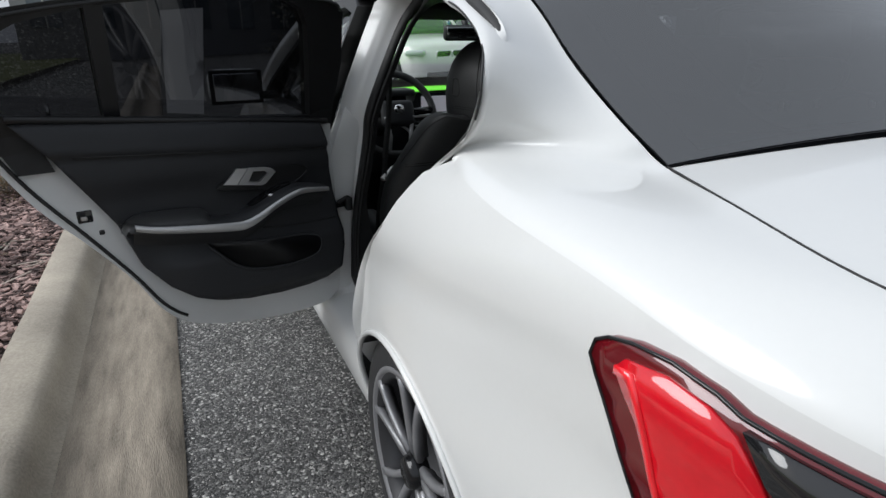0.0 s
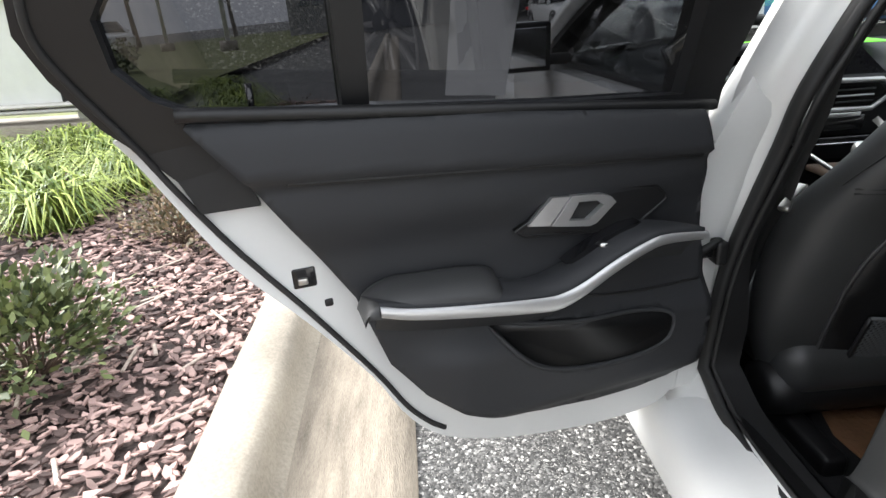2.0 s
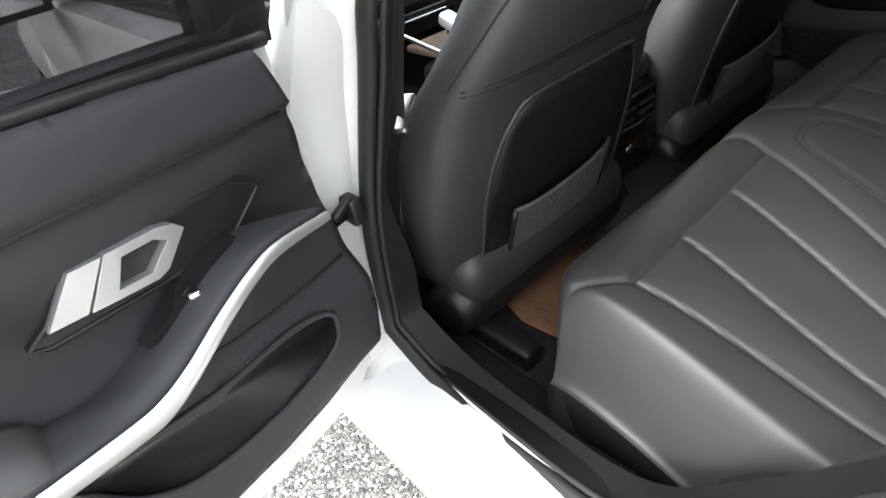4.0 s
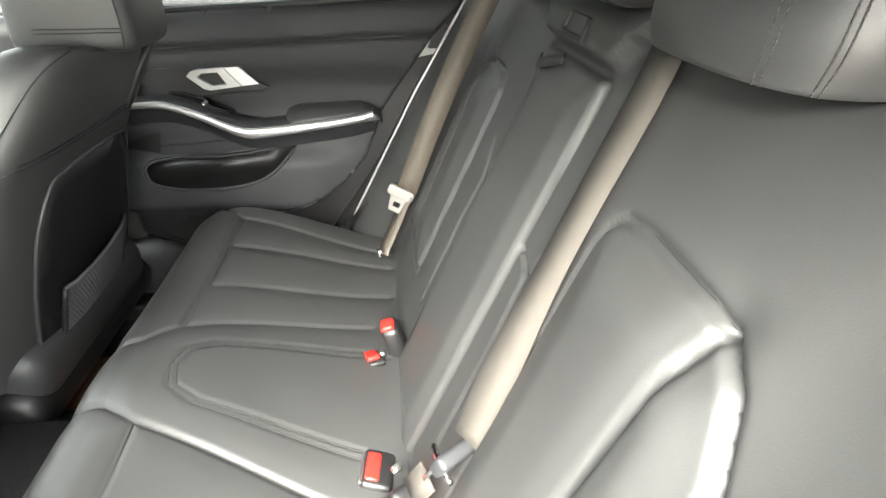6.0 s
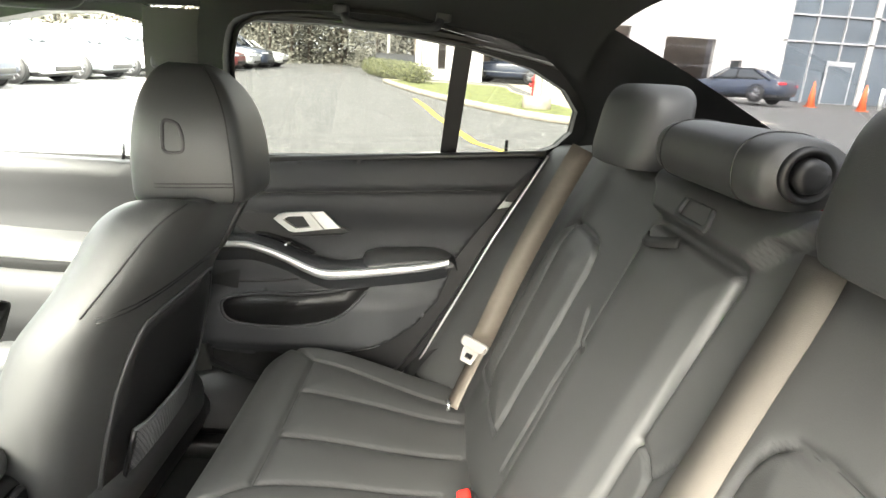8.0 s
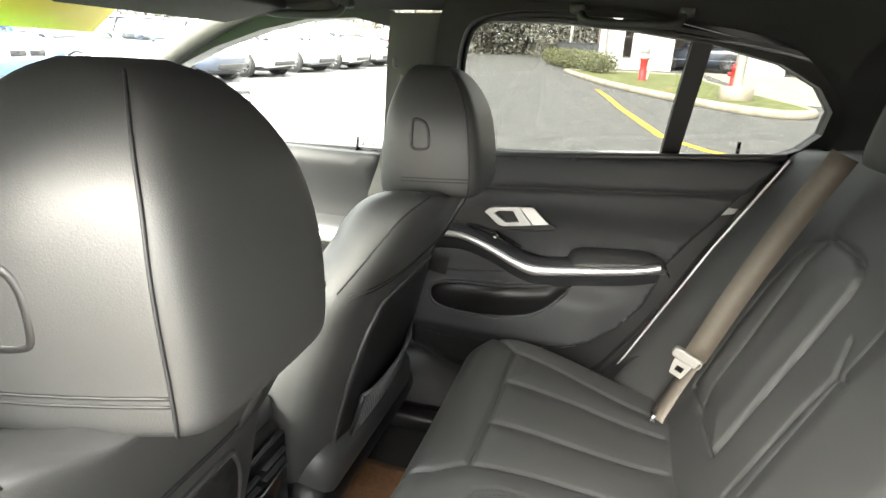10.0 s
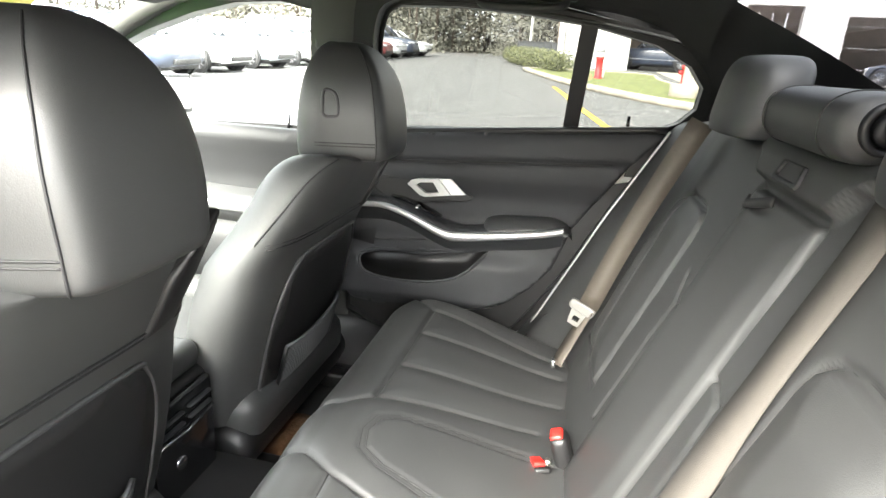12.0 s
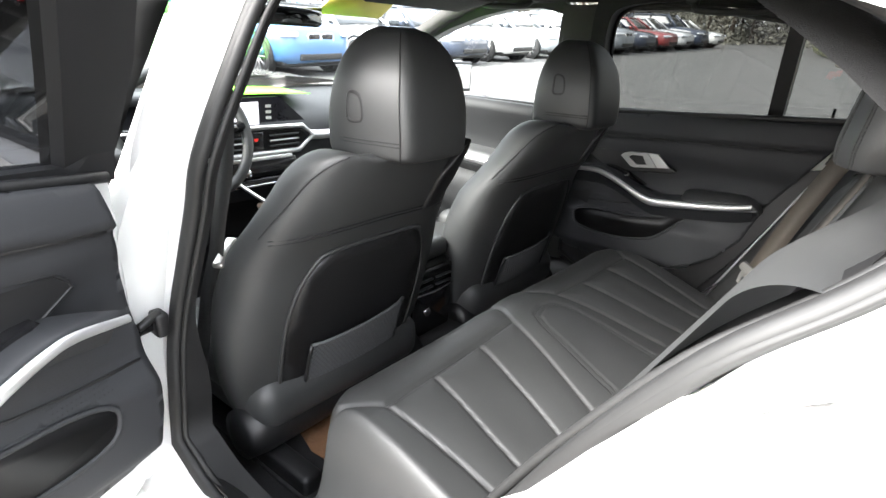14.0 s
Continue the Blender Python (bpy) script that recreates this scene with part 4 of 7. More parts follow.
WINDOW = [(0.078, 0.960), (0.098, 1.08), (0.122, 1.205), (0.145, 1.243), (0.19, 1.262), (0.37, 1.264), (0.52, 1.254), (0.68, 1.234), (0.82, 1.201), (0.90, 1.160), (0.937, 1.115), (0.935, 1.066), (0.905, 1.031), (0.855, 1.006), (0.65, 0.992), (0.35, 0.973)]
SHELL = [(0.0, 0.42), (0.012, 0.375), (0.05, 0.350), (0.12, 0.342), (0.25, 0.348), (0.42, 0.375), (0.54, 0.415), (0.61, 0.475), (0.67, 0.574), (0.76, 0.69), (0.856, 0.800), (0.93, 0.925), (0.965, 0.985), (0.90, 1.0), (0.6, 0.985), (0.3, 0.96), (0.0, 0.93)]
SHELL = [(p.x, p.y) for p in smooth_path([(u, z, 0) for u, z in SHELL[:13]], 4)] + SHELL[13:]
UPPER = [(0.0, 0.93), (-0.01, 1.10), (0.01, 1.24), (0.06, 1.272), (0.25, 1.285), (0.46, 1.278), (0.69, 1.253), (0.85, 1.226), (0.965, 1.196), (1.00, 1.165), (1.015, 1.105), (1.0, 1.06), (0.968, 1.004), (0.90, 0.93), (0.88, 0.885), (0.80, 0.885), (0.838, 1.0), (0.6, 0.985), (0.3, 0.957)]
SILVER = [(0.665, 0.746), (0.61, 0.731), (0.50, 0.713), (0.40, 0.700), (0.365, 0.700), (0.325, 0.712), (0.27, 0.737), (0.215, 0.757), (0.17, 0.765), (0.085, 0.758)]
ARMTOP = [(0.690, 0.744), (0.63, 0.742), (0.56, 0.738), (0.50, 0.732), (0.45, 0.726), (0.40, 0.718), (0.34, 0.728), (0.27, 0.757), (0.215, 0.772), (0.17, 0.776), (0.085, 0.768)]


def panel_w(u, z):
    belt = 0.945 + 0.075 * u
    seam = 0.865 + 0.068 * u
    w = 0.092 - 0.42 * max(0.0, z - 0.96) * 0.9 - 0.012 * smoothstep(belt - 0.02, belt + 0.012, z)
    w += 0.020 * smoothstep(seam - 0.004, seam + 0.012, z) * (1 - 0.6 * smoothstep(belt - 0.05, belt + 0.02, z))
    w += 0.008 * math.exp(-((z - seam + 0.03) / 0.05) ** 2)
    w -= 0.012 * smoothstep(0.86, 0.79, z) * smoothstep(0.68, 0.74, z)
    w += 0.034 * smoothstep(0.665, 0.60, z) * smoothstep(0.66, 0.50, u)
    w -= 0.030 * smoothstep(0.50, 0.45, z)
    return w


def rear_door(sgn, swung):
    P = door_map(sgn, swung)
    lab = "open white rear door with black trim panel" if swung else "closed white rear door with black trim panel"
    d = part("rear_door", sheet(SHELL, lambda u, z: P(u, z, 0.048), 0.04, back=lambda u, z: P(u, z, -0.052 - 0.01 * math.exp(-((z - 0.7) / 0.25) ** 2))), WHITE, car, lab, smooth=False, bevel=0.006)
    f = part("window_frame", sheet(UPPER, lambda u, z: P(u, z, 0.064), 0.035, holes=[WINDOW], back=lambda u, z: P(u, z, 0.012)), PLASTIC, d, "black window frame", smooth=False, bevel=0.008)
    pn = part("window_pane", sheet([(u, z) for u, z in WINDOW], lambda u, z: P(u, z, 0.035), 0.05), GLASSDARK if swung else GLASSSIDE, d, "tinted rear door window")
    part("divider_bar", sheet([(0.630, 0.985), (0.637, 1.10), (0.648, 1.245), (0.686, 1.238), (0.676, 1.1), (0.668, 0.988)], lambda u, z: P(u, z, 0.060), 0.03, back=lambda u, z: P(u, z, 0.018)), PLASTIC, d, "upright black bar before the quarter light", smooth=False)
    part("frame_seal", tube([P(q.x, q.y, 0.051 + 0.015 * smoothstep(0.85, 0.95, q.y)) for q in smooth_path([(u, z, 0) for u, z in ((0.02, 1.24), (0.06, 1.262), (0.25, 1.272), (0.46, 1.265), (0.69, 1.240), (0.85, 1.213), (0.952, 1.184), (0.985, 1.155), (0.998, 1.105), (0.985, 1.063), (0.95, 1.0), (0.865, 0.852), (0.76, 0.715), (0.665, 0.585), (0.615, 0.505), (0.575, 0.46), (0.545, 0.438))], 4)], 0.0045, 8), RUBBER, d, "black rubber seal round the door")
    part("door_panel", sheet(TRIM, lambda u, z: P(u, z, panel_w(u, z)), 0.010, holes=[POCKET], back=lambda u, z: P(u, z, 0.046)), PLASTIC2, d, "black padded door trim panel")
    part("belt_seam", tube([P(u, 0.867 + 0.068 * u, panel_w(u, 0.867 + 0.068 * u) + 0.0002) for u in [0.062 + 0.028 * i for i in range(26)]], 0.0036, 8), RUBBER, d)
    # pocket bowl
    rim = [V(q) for q in refine(POCKET, 0.03)]
    c = sum(rim, V((0, 0))) / len(rim)
    rows = [[P(q.x, q.y, panel_w(q.x, q.y) + 0.001) for q in rim], [P(*(c + (q - c) * 0.93), 0.075) for q in rim], [P(*(c + (q - c) * 0.85), 0.052) for q in rim]]
    part("pocket_bowl", grid(rows, closed_u=True, caps=True), PLASTIC, d)
    part("pocket_rim", tube([P(q.x, q.y, panel_w(q.x, q.y) + 0.001) for q in rim], 0.0045, 8, closed=True), PLASTIC2, d)
    part("bottle_holder", tube([P(q.x, q.y, 0.104) for q in smooth_path([(0.352, 0.560, 0), (0.340, 0.596, 0), (0.305, 0.618, 0), (0.24, 0.624, 0), (0.17, 0.616, 0), (0.125, 0.600, 0)], 5)], 0.011, 10), PLASTIC2, d, "dark grey bottle holder rim in the pocket")
    # armrest with satin strip
    top = smooth_path([(u, z, 0.094) for u, z in ARMTOP], 5)
    lip = smooth_path([(u, z + 0.010, 0.150) for u, z in SILVER], 5)
    low = smooth_path([(u, z - 0.010, 0.150) for u, z in SILVER], 5)
    und = smooth_path([(u, z - 0.055, 0.104) for u, z in SILVER], 5)
    rows = []
    for k in range(9):
        t = k / 8
        rows.append([P(*(a.lerp(b, t) + V((0, 0.005 * math.sin(math.pi * t) ** 0.7, 0.005 * math.sin(math.pi * t))))[:]) for a, b in zip(top, lip)])
    rows.append([P(*q) for q in low])
    rows.append([P(*(q.lerp(r, 0.5) + V((0, 0.004, -0.006)))) for q, r in zip(low, und)])
    rows.append([P(*q) for q in und])
    part("armrest", grid(rows), PLASTIC2, d, "black padded armrest")
    rows = []
    for k in range(7):
        a = math.pi * (k / 6 - 0.5)
        rows.append([P(q.x, q.y - 0.010 + 0.0125 * math.sin(a) * (1 - (0.35 if q.x > 0.375 else 0.52) * abs(q.x - 0.375) / 0.3), q.z + 0.0058 + 0.006 * math.cos(a)) for q in lip])
    part("satin_strip", grid(rows), SATIN, d, "satin silver trim strip")
    # padded rest behind the pull scoop
    rows = []
    for k in range(25):
        u = 0.688 - 0.240 * k / 24
        e = math.sqrt(max(0.0, 1 - (abs(2 * k / 24 - 1)) ** 6))
        z0 = float(np.interp(u, [0.448, 0.50, 0.63, 0.688], [0.748, 0.752, 0.760, 0.750]))
        z1 = float(np.interp(u, [0.448, 0.50, 0.61, 0.688], [0.722, 0.727, 0.742, 0.752]))
        row = [P(u, z0 - 0.030, 0.090)]
        for j in range(9):
            t = j / 8
            row.append(P(u, z0 + (z1 - z0) * t - 0.026 * (1 - e) + 0.009 * math.sin(math.pi * (0.15 + 0.7 * t)) * e - 0.004 * t ** 4, 0.090 + 0.058 * t))
        row.append(P(u, z1 - 0.020, 0.147))
        rows.append(row)
    part("armrest_pad", grid(rows), LEATHER2, d, "black stitched armrest pad")
    # speaker grille of small dark holes ahead of the pocket
    bm_ = bmesh.new()
    for i in range(13):
        for j in range(10):
            u, z = 0.098 + 0.0078 * i + 0.0039 * (j % 2), 0.624 + 0.0062 * j + 0.02 * (0.15 - 0.0078 * i) * 2
            c_ = [P(u + 0.0013 * math.cos(a_), z + 0.0013 * math.sin(a_), panel_w(u, z) + 0.0006) for a_ in (0, 1.05, 2.09, 3.14, 4.19, 5.24)]
            bm_.faces.new([bm_.verts.new(q) for q in c_])
    part("speaker_holes", bm_, RUBBER, d, smooth=False)
    part("panel_crease", tube([P(u, z, panel_w(u, z) + 0.0005) for u, z in ((0.030, 0.648), (0.10, 0.648), (0.17, 0.650), (0.24, 0.655), (0.29, 0.662))], 0.0026, 6), RUBBER, d)
    # bottle cup standing in the pocket
    cup = [(0.205 + 0.074 * math.cos(a_), math.sin(a_)) for a_ in [math.pi * k / 14 for k in range(15)]]
    part("bottle_cup", grid([[P(u, z_ - 0.012 * abs(q), 0.060 + 0.040 * q) for u, q in cup] for z_ in (0.600, 0.575, 0.545, 0.520)], bm=None), PLASTIC2, d, "dark grey bottle cup in the door pocket")
    # handle
    rec = [(0.416, 0.795), (0.392, 0.806), (0.348, 0.846), (0.335, 0.849), (0.145, 0.829), (0.126, 0.815), (0.120, 0.804), (0.182, 0.768), (0.205, 0.766), (0.40, 0.786)]
    part("handle_recess", sheet(rec, lambda u, z: P(u, z, 0.0935), 0.02, back=lambda u, z: P(u, z, 0.08)), PLASTIC, d, smooth=False)
    part("recess_edge", tube([P(u, z, 0.0935) for u, z in refine(rec, 0.02)], 0.0028, 6, closed=True), PLASTIC, d)
    part("pull_plate", sheet([(0.396, 0.803), (0.354, 0.842), (0.322, 0.839), (0.359, 0.798)], lambda u, z: P(u, z, 0.101 + 0.15 * (0.40 - u) * 0.3), 0.02, back=lambda u, z: P(u, z, 0.09)), SATIN, d, "satin silver lock plate", smooth=False, bevel=0.002)
    ho = [(0.356, 0.798), (0.319, 0.840), (0.262, 0.835), (0.244, 0.829), (0.234, 0.819), (0.270, 0.790), (0.284, 0.787), (0.318, 0.792)]
    hi = [(0.324, 0.802), (0.306, 0.829), (0.270, 0.826), (0.257, 0.817), (0.288, 0.797)]
    part("door_handle", sheet(ho, lambda u, z: P(u, z, 0.106), 0.012, holes=[hi], back=lambda u, z: P(u, z, 0.09)), SATIN, d, "satin silver inner door handle", smooth=False, bevel=0.003)
    part("handle_cup", sheet([(u + (u - 0.285) * 0.2, z + (z - 0.816) * 0.2) for u, z in hi], lambda u, z: P(u, z, 0.0946), 0.02), RUBBER, d)
    part("sill_strip", tube([P(0.03 + 0.85 * k / 24, 0.942 + 0.072 * k / 24, 0.084) for k in range(25)], 0.0085, 10), PLASTIC, d, "black strip below the door window")
    # window switch, lock pin, grille, latch
    part("window_switch", sheet([(0.335, 0.738), (0.315, 0.749), (0.27, 0.768), (0.22, 0.781), (0.19, 0.783), (0.21, 0.774), (0.26, 0.756), (0.31, 0.736)], lambda u, z: P(u, z, 0.118), 0.02, back=lambda u, z: P(u, z, 0.095)), GLOSSBLACK, d, smooth=False)
    part("switch_cap", rbox(P(0.268, 0.760, 0.124), (0.014, 0.010, 0.009), 0.003, 2), CHROME, d)
    part("lock_pin", tube([P(0.788, 1.0, 0.066), P(0.788, 1.038, 0.05)], 0.0042, 8), GLOSSBLACK, d, "black lock pin")
    part("pin_ring", lathe([(1.003, 0.011), (1.008, 0.007)], (P(0.788, 1.0, 0.07).x, P(0.788, 1.0, 0.07).y, 0), "z", 16), PLASTIC, d)
    if swung:
        part("door_latch", rbox(P(0.757, 0.766, 0.032), (0.036, 0.034, 0.034), 0.004, 2, rot(0, 0, 15)), GLOSSBLACK, d, "black door latch")
        part("bolt_hole", rbox(P(0.725, 0.720, 0.047), (0.013, 0.006, 0.013), 0.003, 2, rot(0, 0, 15)), RUBBER, d)
        part("latch_claw", rbox(P(0.760, 0.762, 0.050), (0.014, 0.008, 0.010), 0.002, 2, rot(0, 0, 15)), STEEL, d)
        part("front_edge", rbox(P(0.0, 0.62, 0.0), (0.02, 0.095, 0.52), 0.008, 3, rot(0, 0, 12)), WHITE, d, "white painted door edge")
        part("seat_note", sheet([(0.402, 0.984), (0.405, 1.240), (0.512, 1.232), (0.504, 0.994)], lambda u, z: P(u, z, 0.026), 0.02), NOTEPAPER, d, "white price sheet fixed outside the window")
    return d


rear_door(-1, True)
rear_door(1, False)


def front_door(sgn):
    """A closed front door: skin, trim, window opening, mirror."""
    P = lambda u, z, w: V((sgn * (HX + 0.01 - w - 0.42 * max(0, z - 0.96)), 1.02 + u, z))
    sh = [(0.0, 0.33), (0.0, 0.93), (0.5, 0.925), (1.0, 0.91), (1.26, 0.90), (1.26, 0.28), (0.9, 0.26), (0.3, 0.30)]
    d = part("front_door", sheet(sh, lambda u, z: P(u, z, 0.045), 0.06, back=lambda u, z: P(u, z, -0.05)), WHITE, car, "white front door", smooth=False, bevel=0.006)
    win = [(0.025, 0.945), (-0.012, 1.07), (-0.045, 1.20), (-0.035, 1.243), (0.06, 1.262), (0.19, 1.255), (0.32, 1.228), (0.48, 1.18), (0.62, 1.125), (0.80, 1.03), (0.90, 0.96), (0.90, 0.935), (0.5, 0.935)]
    up = [(0.0, 0.935), (-0.042, 1.10), (-0.07, 1.26), (0.0, 1.292), (0.20, 1.285), (0.35, 1.255), (0.52, 1.20), (0.68, 1.135), (0.90, 1.02), (1.02, 0.94), (1.02, 0.92), (0.5, 0.925)]
    part("window_frame", sheet(up, lambda u, z: P(u, z, 0.060), 0.04, holes=[win], back=lambda u, z: P(u, z, 0.005)), PLASTIC, d, "black window frame", smooth=False, bevel=0.006)
    pn = part("window_pane", sheet(win, lambda u, z: P(u, z, 0.03), 0.06), GLASSCLEAR, d, "front door window")
    tr = [(0.03, 0.935), (0.5, 0.935), (1.0, 0.92), (1.03, 0.60), (0.98, 0.42), (0.4, 0.40), (0.06, 0.42)]
    part("door_panel", sheet(tr, lambda u, z: P(u, z, panel_w(0.3, z)), 0.03, back=lambda u, z: P(u, z, 0.046)), DOORDIMMED, d, "black padded door trim panel")
    arm = smooth_path([(0.06, 0.70, 0.14), (0.30, 0.705, 0.15), (0.50, 0.72, 0.15), (0.66, 0.775, 0.14), (0.85, 0.80, 0.12)], 5)
    rows = [[P(q.x, q.y + dz, q.z + dw) for q in arm] for dz, dw in ((0.05, -0.055), (0.038, -0.01), (0.02, 0.006), (-0.01, 0.004), (-0.03, -0.01), (-0.06, -0.05))]
    part("armrest", grid(rows), LEATHER2, d, "black padded armrest")
    part("satin_strip", grid([[P(q.x, q.y + dz, q.z + dw) for q in arm] for dz, dw in ((0.018, 0.007), (0.008, 0.0125), (-0.004, 0.0125), (-0.010, 0.006))]), SATIN, d, "satin silver trim strip")
    part("door_handle", sheet([(0.56, 0.84), (0.60, 0.872), (0.70, 0.868), (0.73, 0.85), (0.69, 0.825), (0.60, 0.825)], lambda u, z: P(u, z, 0.105), 0.02, back=lambda u, z: P(u, z, 0.09)), SATIN, d, "satin silver inner door handle", smooth=False, bevel=0.003)
    part("lock_pin", tube([P(0.11, 0.93, 0.07), P(0.11, 0.972, 0.055)], 0.0042, 8), GLOSSBLACK, d)
    mr = part("door_mirror", rbox((sgn * 0.985, 1.745, 0.985), (0.21, 0.10, 0.135), 0.04, 5, rot(0, 0, -8 * sgn)), WHITE, d, "white door mirror")
    part("mirror_glass", rbox((sgn * 0.985, 1.682, 0.985), (0.175, 0.006, 0.105), 0.03, 4, rot(0, 0, -8 * sgn)), CHROME, d, "mirror glass")
    part("mirror_rim", rbox((sgn * 0.985, 1.692, 0.985), (0.206, 0.016, 0.132), 0.04, 4, rot(0, 0, -8 * sgn)), PLASTIC, d)
    part("mirror_arm", rbox((sgn * 0.87, 1.755, 0.945), (0.12, 0.05, 0.03), 0.012, 3), PLASTIC, d)
    return d


front_door(-1)
front_door(1)

# ---------------------------------------------------------------- floor
fl = [[(x, y, z) for x, z in ((-0.70, 0.34), (-0.66, 0.25), (-0.60, 0.225), (-0.22, 0.225), (-0.15, 0.30), (-0.11, 0.345), (0.11, 0.345), (0.15, 0.30), (0.22, 0.225), (0.60, 0.225), (0.66, 0.25), (0.70, 0.34))] for y in (0.30, 0.6, 0.9, 1.2, 1.6, 2.0)]
part("floor_carpet", grid(fl), CARPET, car, "black floor carpet")
part("bulkhead", grid([[(x, y, z) for x in (-0.72, 0, 0.72)] for y, z in ((2.0, 0.22), (2.06, 0.6), (2.05, 0.9))]), CARPET, car)
for sgn in (-1, 1):
    part("sill_trim", loft([(sgn * 0.755, 0.45, 0.392), (sgn * 0.755, 0.7, 0.392), (sgn * 0.755, 0.95, 0.392), (sgn * 0.755, 1.9, 0.392)], [(sgn * 0.64, 0.42, 0.30), (sgn * 0.645, 0.7, 0.275), (sgn * 0.645, 0.95, 0.27), (sgn * 0.645, 1.9, 0.27)], 6, 0.022, (-sgn * 0.3, 0, 0.9)), PLASTIC, car, "black sill trim")
    tagged(part("floor_mat", rbox((sgn * 0.40, 0.88, 0.238), (0.36, 0.34, 0.012), 0.005, 2), CARPET, None), "black carpet floor mat in the rear footwell", "mat", "floor mats")
b = sheet([(0.14, 0.74), (0.40, 0.76), (0.41, 0.93), (0.37, 1.06), (0.16, 1.05), (0.13, 0.9)], lambda u, v: V((u, v, 0.249 + 0.006 * noise.noise((u * 9, v * 9, 0)))), 0.03)
solo("paper_mat", b, BROWNMAT, "brown protective paper on the rear floor mat", "paper", "paper mats", solid=0.002)
b = sheet([(-0.47, 0.76), (-0.20, 0.74), (-0.19, 0.93), (-0.22, 1.05), (-0.43, 1.06), (-0.48, 0.9)], lambda u, v: V((u, v, 0.249 + 0.006 * noise.noise((u * 9, v * 9, 3)))), 0.03)
solo("paper_mat", b, BROWNMAT, "brown protective paper on the rear floor mat", "paper", "paper mats", solid=0.002)

# ---------------------------------------------------------------- rear bench
CUSH_LINES = []
for s in (-1, 1):
    CUSH_LINES += [[(s * 0.60, 0.690), (s * 0.53, 0.622), (s * 0.515, 0.45), (s * 0.51, 0.29)], [(s * 0.398, 0.622), (s * 0.425, 0.45), (s * 0.445, 0.29)],
                   [(s * 0.243, 0.622), (s * 0.285, 0.45), (s * 0.33, 0.29)], [(s * 0.06, 0.70), (s * 0.105, 0.63), (s * 0.155, 0.48), (s * 0.205, 0.33)],
                   [(s * 0.53, 0.622), (s * 0.105, 0.630)]]
CENTRE_LINE = [[(-0.125, 0.30), (-0.095, 0.45), (-0.068, 0.57), (-0.045, 0.605), (0, 0.615), (0.045, 0.605), (0.068, 0.57), (0.095, 0.45), (0.125, 0.30)]]


CENTRE_LINE.append([(x * 0.90, y - 0.010) for x, y in CENTRE_LINE[0]])


def line_dist(X, Y, lines):
    """Distance of each place to the nearest of some polylines."""
    d = np.full(np.shape(X), 9.0)
    for ln in lines:
        for (ax, ay), (bx_, by_) in zip(ln, ln[1:]):
            dx, dy = bx_ - ax, by_ - ay
            t = np.clip(((X - ax) * dx + (Y - ay) * dy) / (dx * dx + dy * dy), 0, 1)
            d = np.minimum(d, np.hypot(X - ax - t * dx, Y - ay - t * dy))
    return d


def crease(X, Y, lines, width, depth):
    return depth * np.exp(-(line_dist(X, Y, lines) / width) ** 2)


def depth_in(X, Y, poly):
    """How deep each place lies inside a closed outline; 0 outside."""
    inn = np.zeros(np.shape(X), bool)
    for (ax, ay), (bx_, by_) in zip(poly, poly[1:] + poly[:1]):
        if ay != by_:
            inn ^= ((ay > Y) != (by_ > Y)) & (X < (bx_ - ax) * (Y - ay) / (by_ - ay) + ax)
    return np.where(inn, line_dist(X, Y, [poly + poly[:1]]), 0.0)


def ease(a, b, X):
    t = np.clip((X - a) / (b - a), 0, 1)
    return t * t * (3 - 2 * t)


def cushion_z(x, y):
    """Height of the cushion's top, for single places or whole arrays."""
    X, Y = np.asarray(x, float), np.asarray(y, float)
    z = 0.450 + 0.098 * ease(0.22, 0.66, Y) - 0.010 * ease(0.64, 0.72, Y)
    z = z + 0.012 * np.exp(-(X / 0.14) ** 2) - 0.006 * np.exp(-((abs(X) - 0.33) / 0.15) ** 2) * ease(0.65, 0.5, Y)
    z = z - 0.17 * ease(0.575, 0.640, abs(X)) ** 1.6
    z = z - crease(X, Y, CUSH_LINES, 0.0042, 0.007) - crease(X, Y, CUSH_LINES, 0.024, 0.0045) - crease(X, Y, CENTRE_LINE, 0.0035, 0.0035)
    return z if z.shape else float(z)


YS = [0.24 + 0.0041 * i for i in range(109)]
XS = [-0.645 + 0.0043 * i for i in range(301)]
gx, gy = np.meshgrid(XS, YS)
gz = cushion_z(gx, gy)
rows = [[(x, y, z) for x, z in zip(XS, r)] for y, r in zip(YS, gz)]
y0 = YS[-1]
zf = gz[-1]
for k in range(1, 10):
    a = radians(10 * k)
    rows.append([(x, y0 + 0.062 * math.sin(a) - 0.055 * smoothstep(0.52, 0.63, abs(x)) * math.sin(a), z - 0.075 * (1 - math.cos(a))) for x, z in zip(XS, zf)])
for k in range(1, 5):
    rows.append([(x, y0 + 0.062 - 0.012 * k - 0.055 * smoothstep(0.52, 0.63, abs(x)), z - 0.075 - 0.035 * k) for x, z in zip(XS, zf)])
bench = part("rear_bench", grid(rows), LEATHER, car, "black leather rear bench cushion with pleated panels")
for ln in CUSH_LINES + CENTRE_LINE:
    pts_ = [q for i in range(len(ln) - 1) for q in [V(ln[i]).lerp(V(ln[i + 1]), k / 12) for k in range(13)]]
    part("seat_seam", tube([V((q.x, q.y, cushion_z(q.x, q.y) + 0.0004)) for q in pts_[::2]], 0.0009, 5), SEAM, bench)
part("bench_base", rbox((0, 0.50, 0.30), (1.24, 0.42, 0.16), 0.03, 3), CARPET, bench)
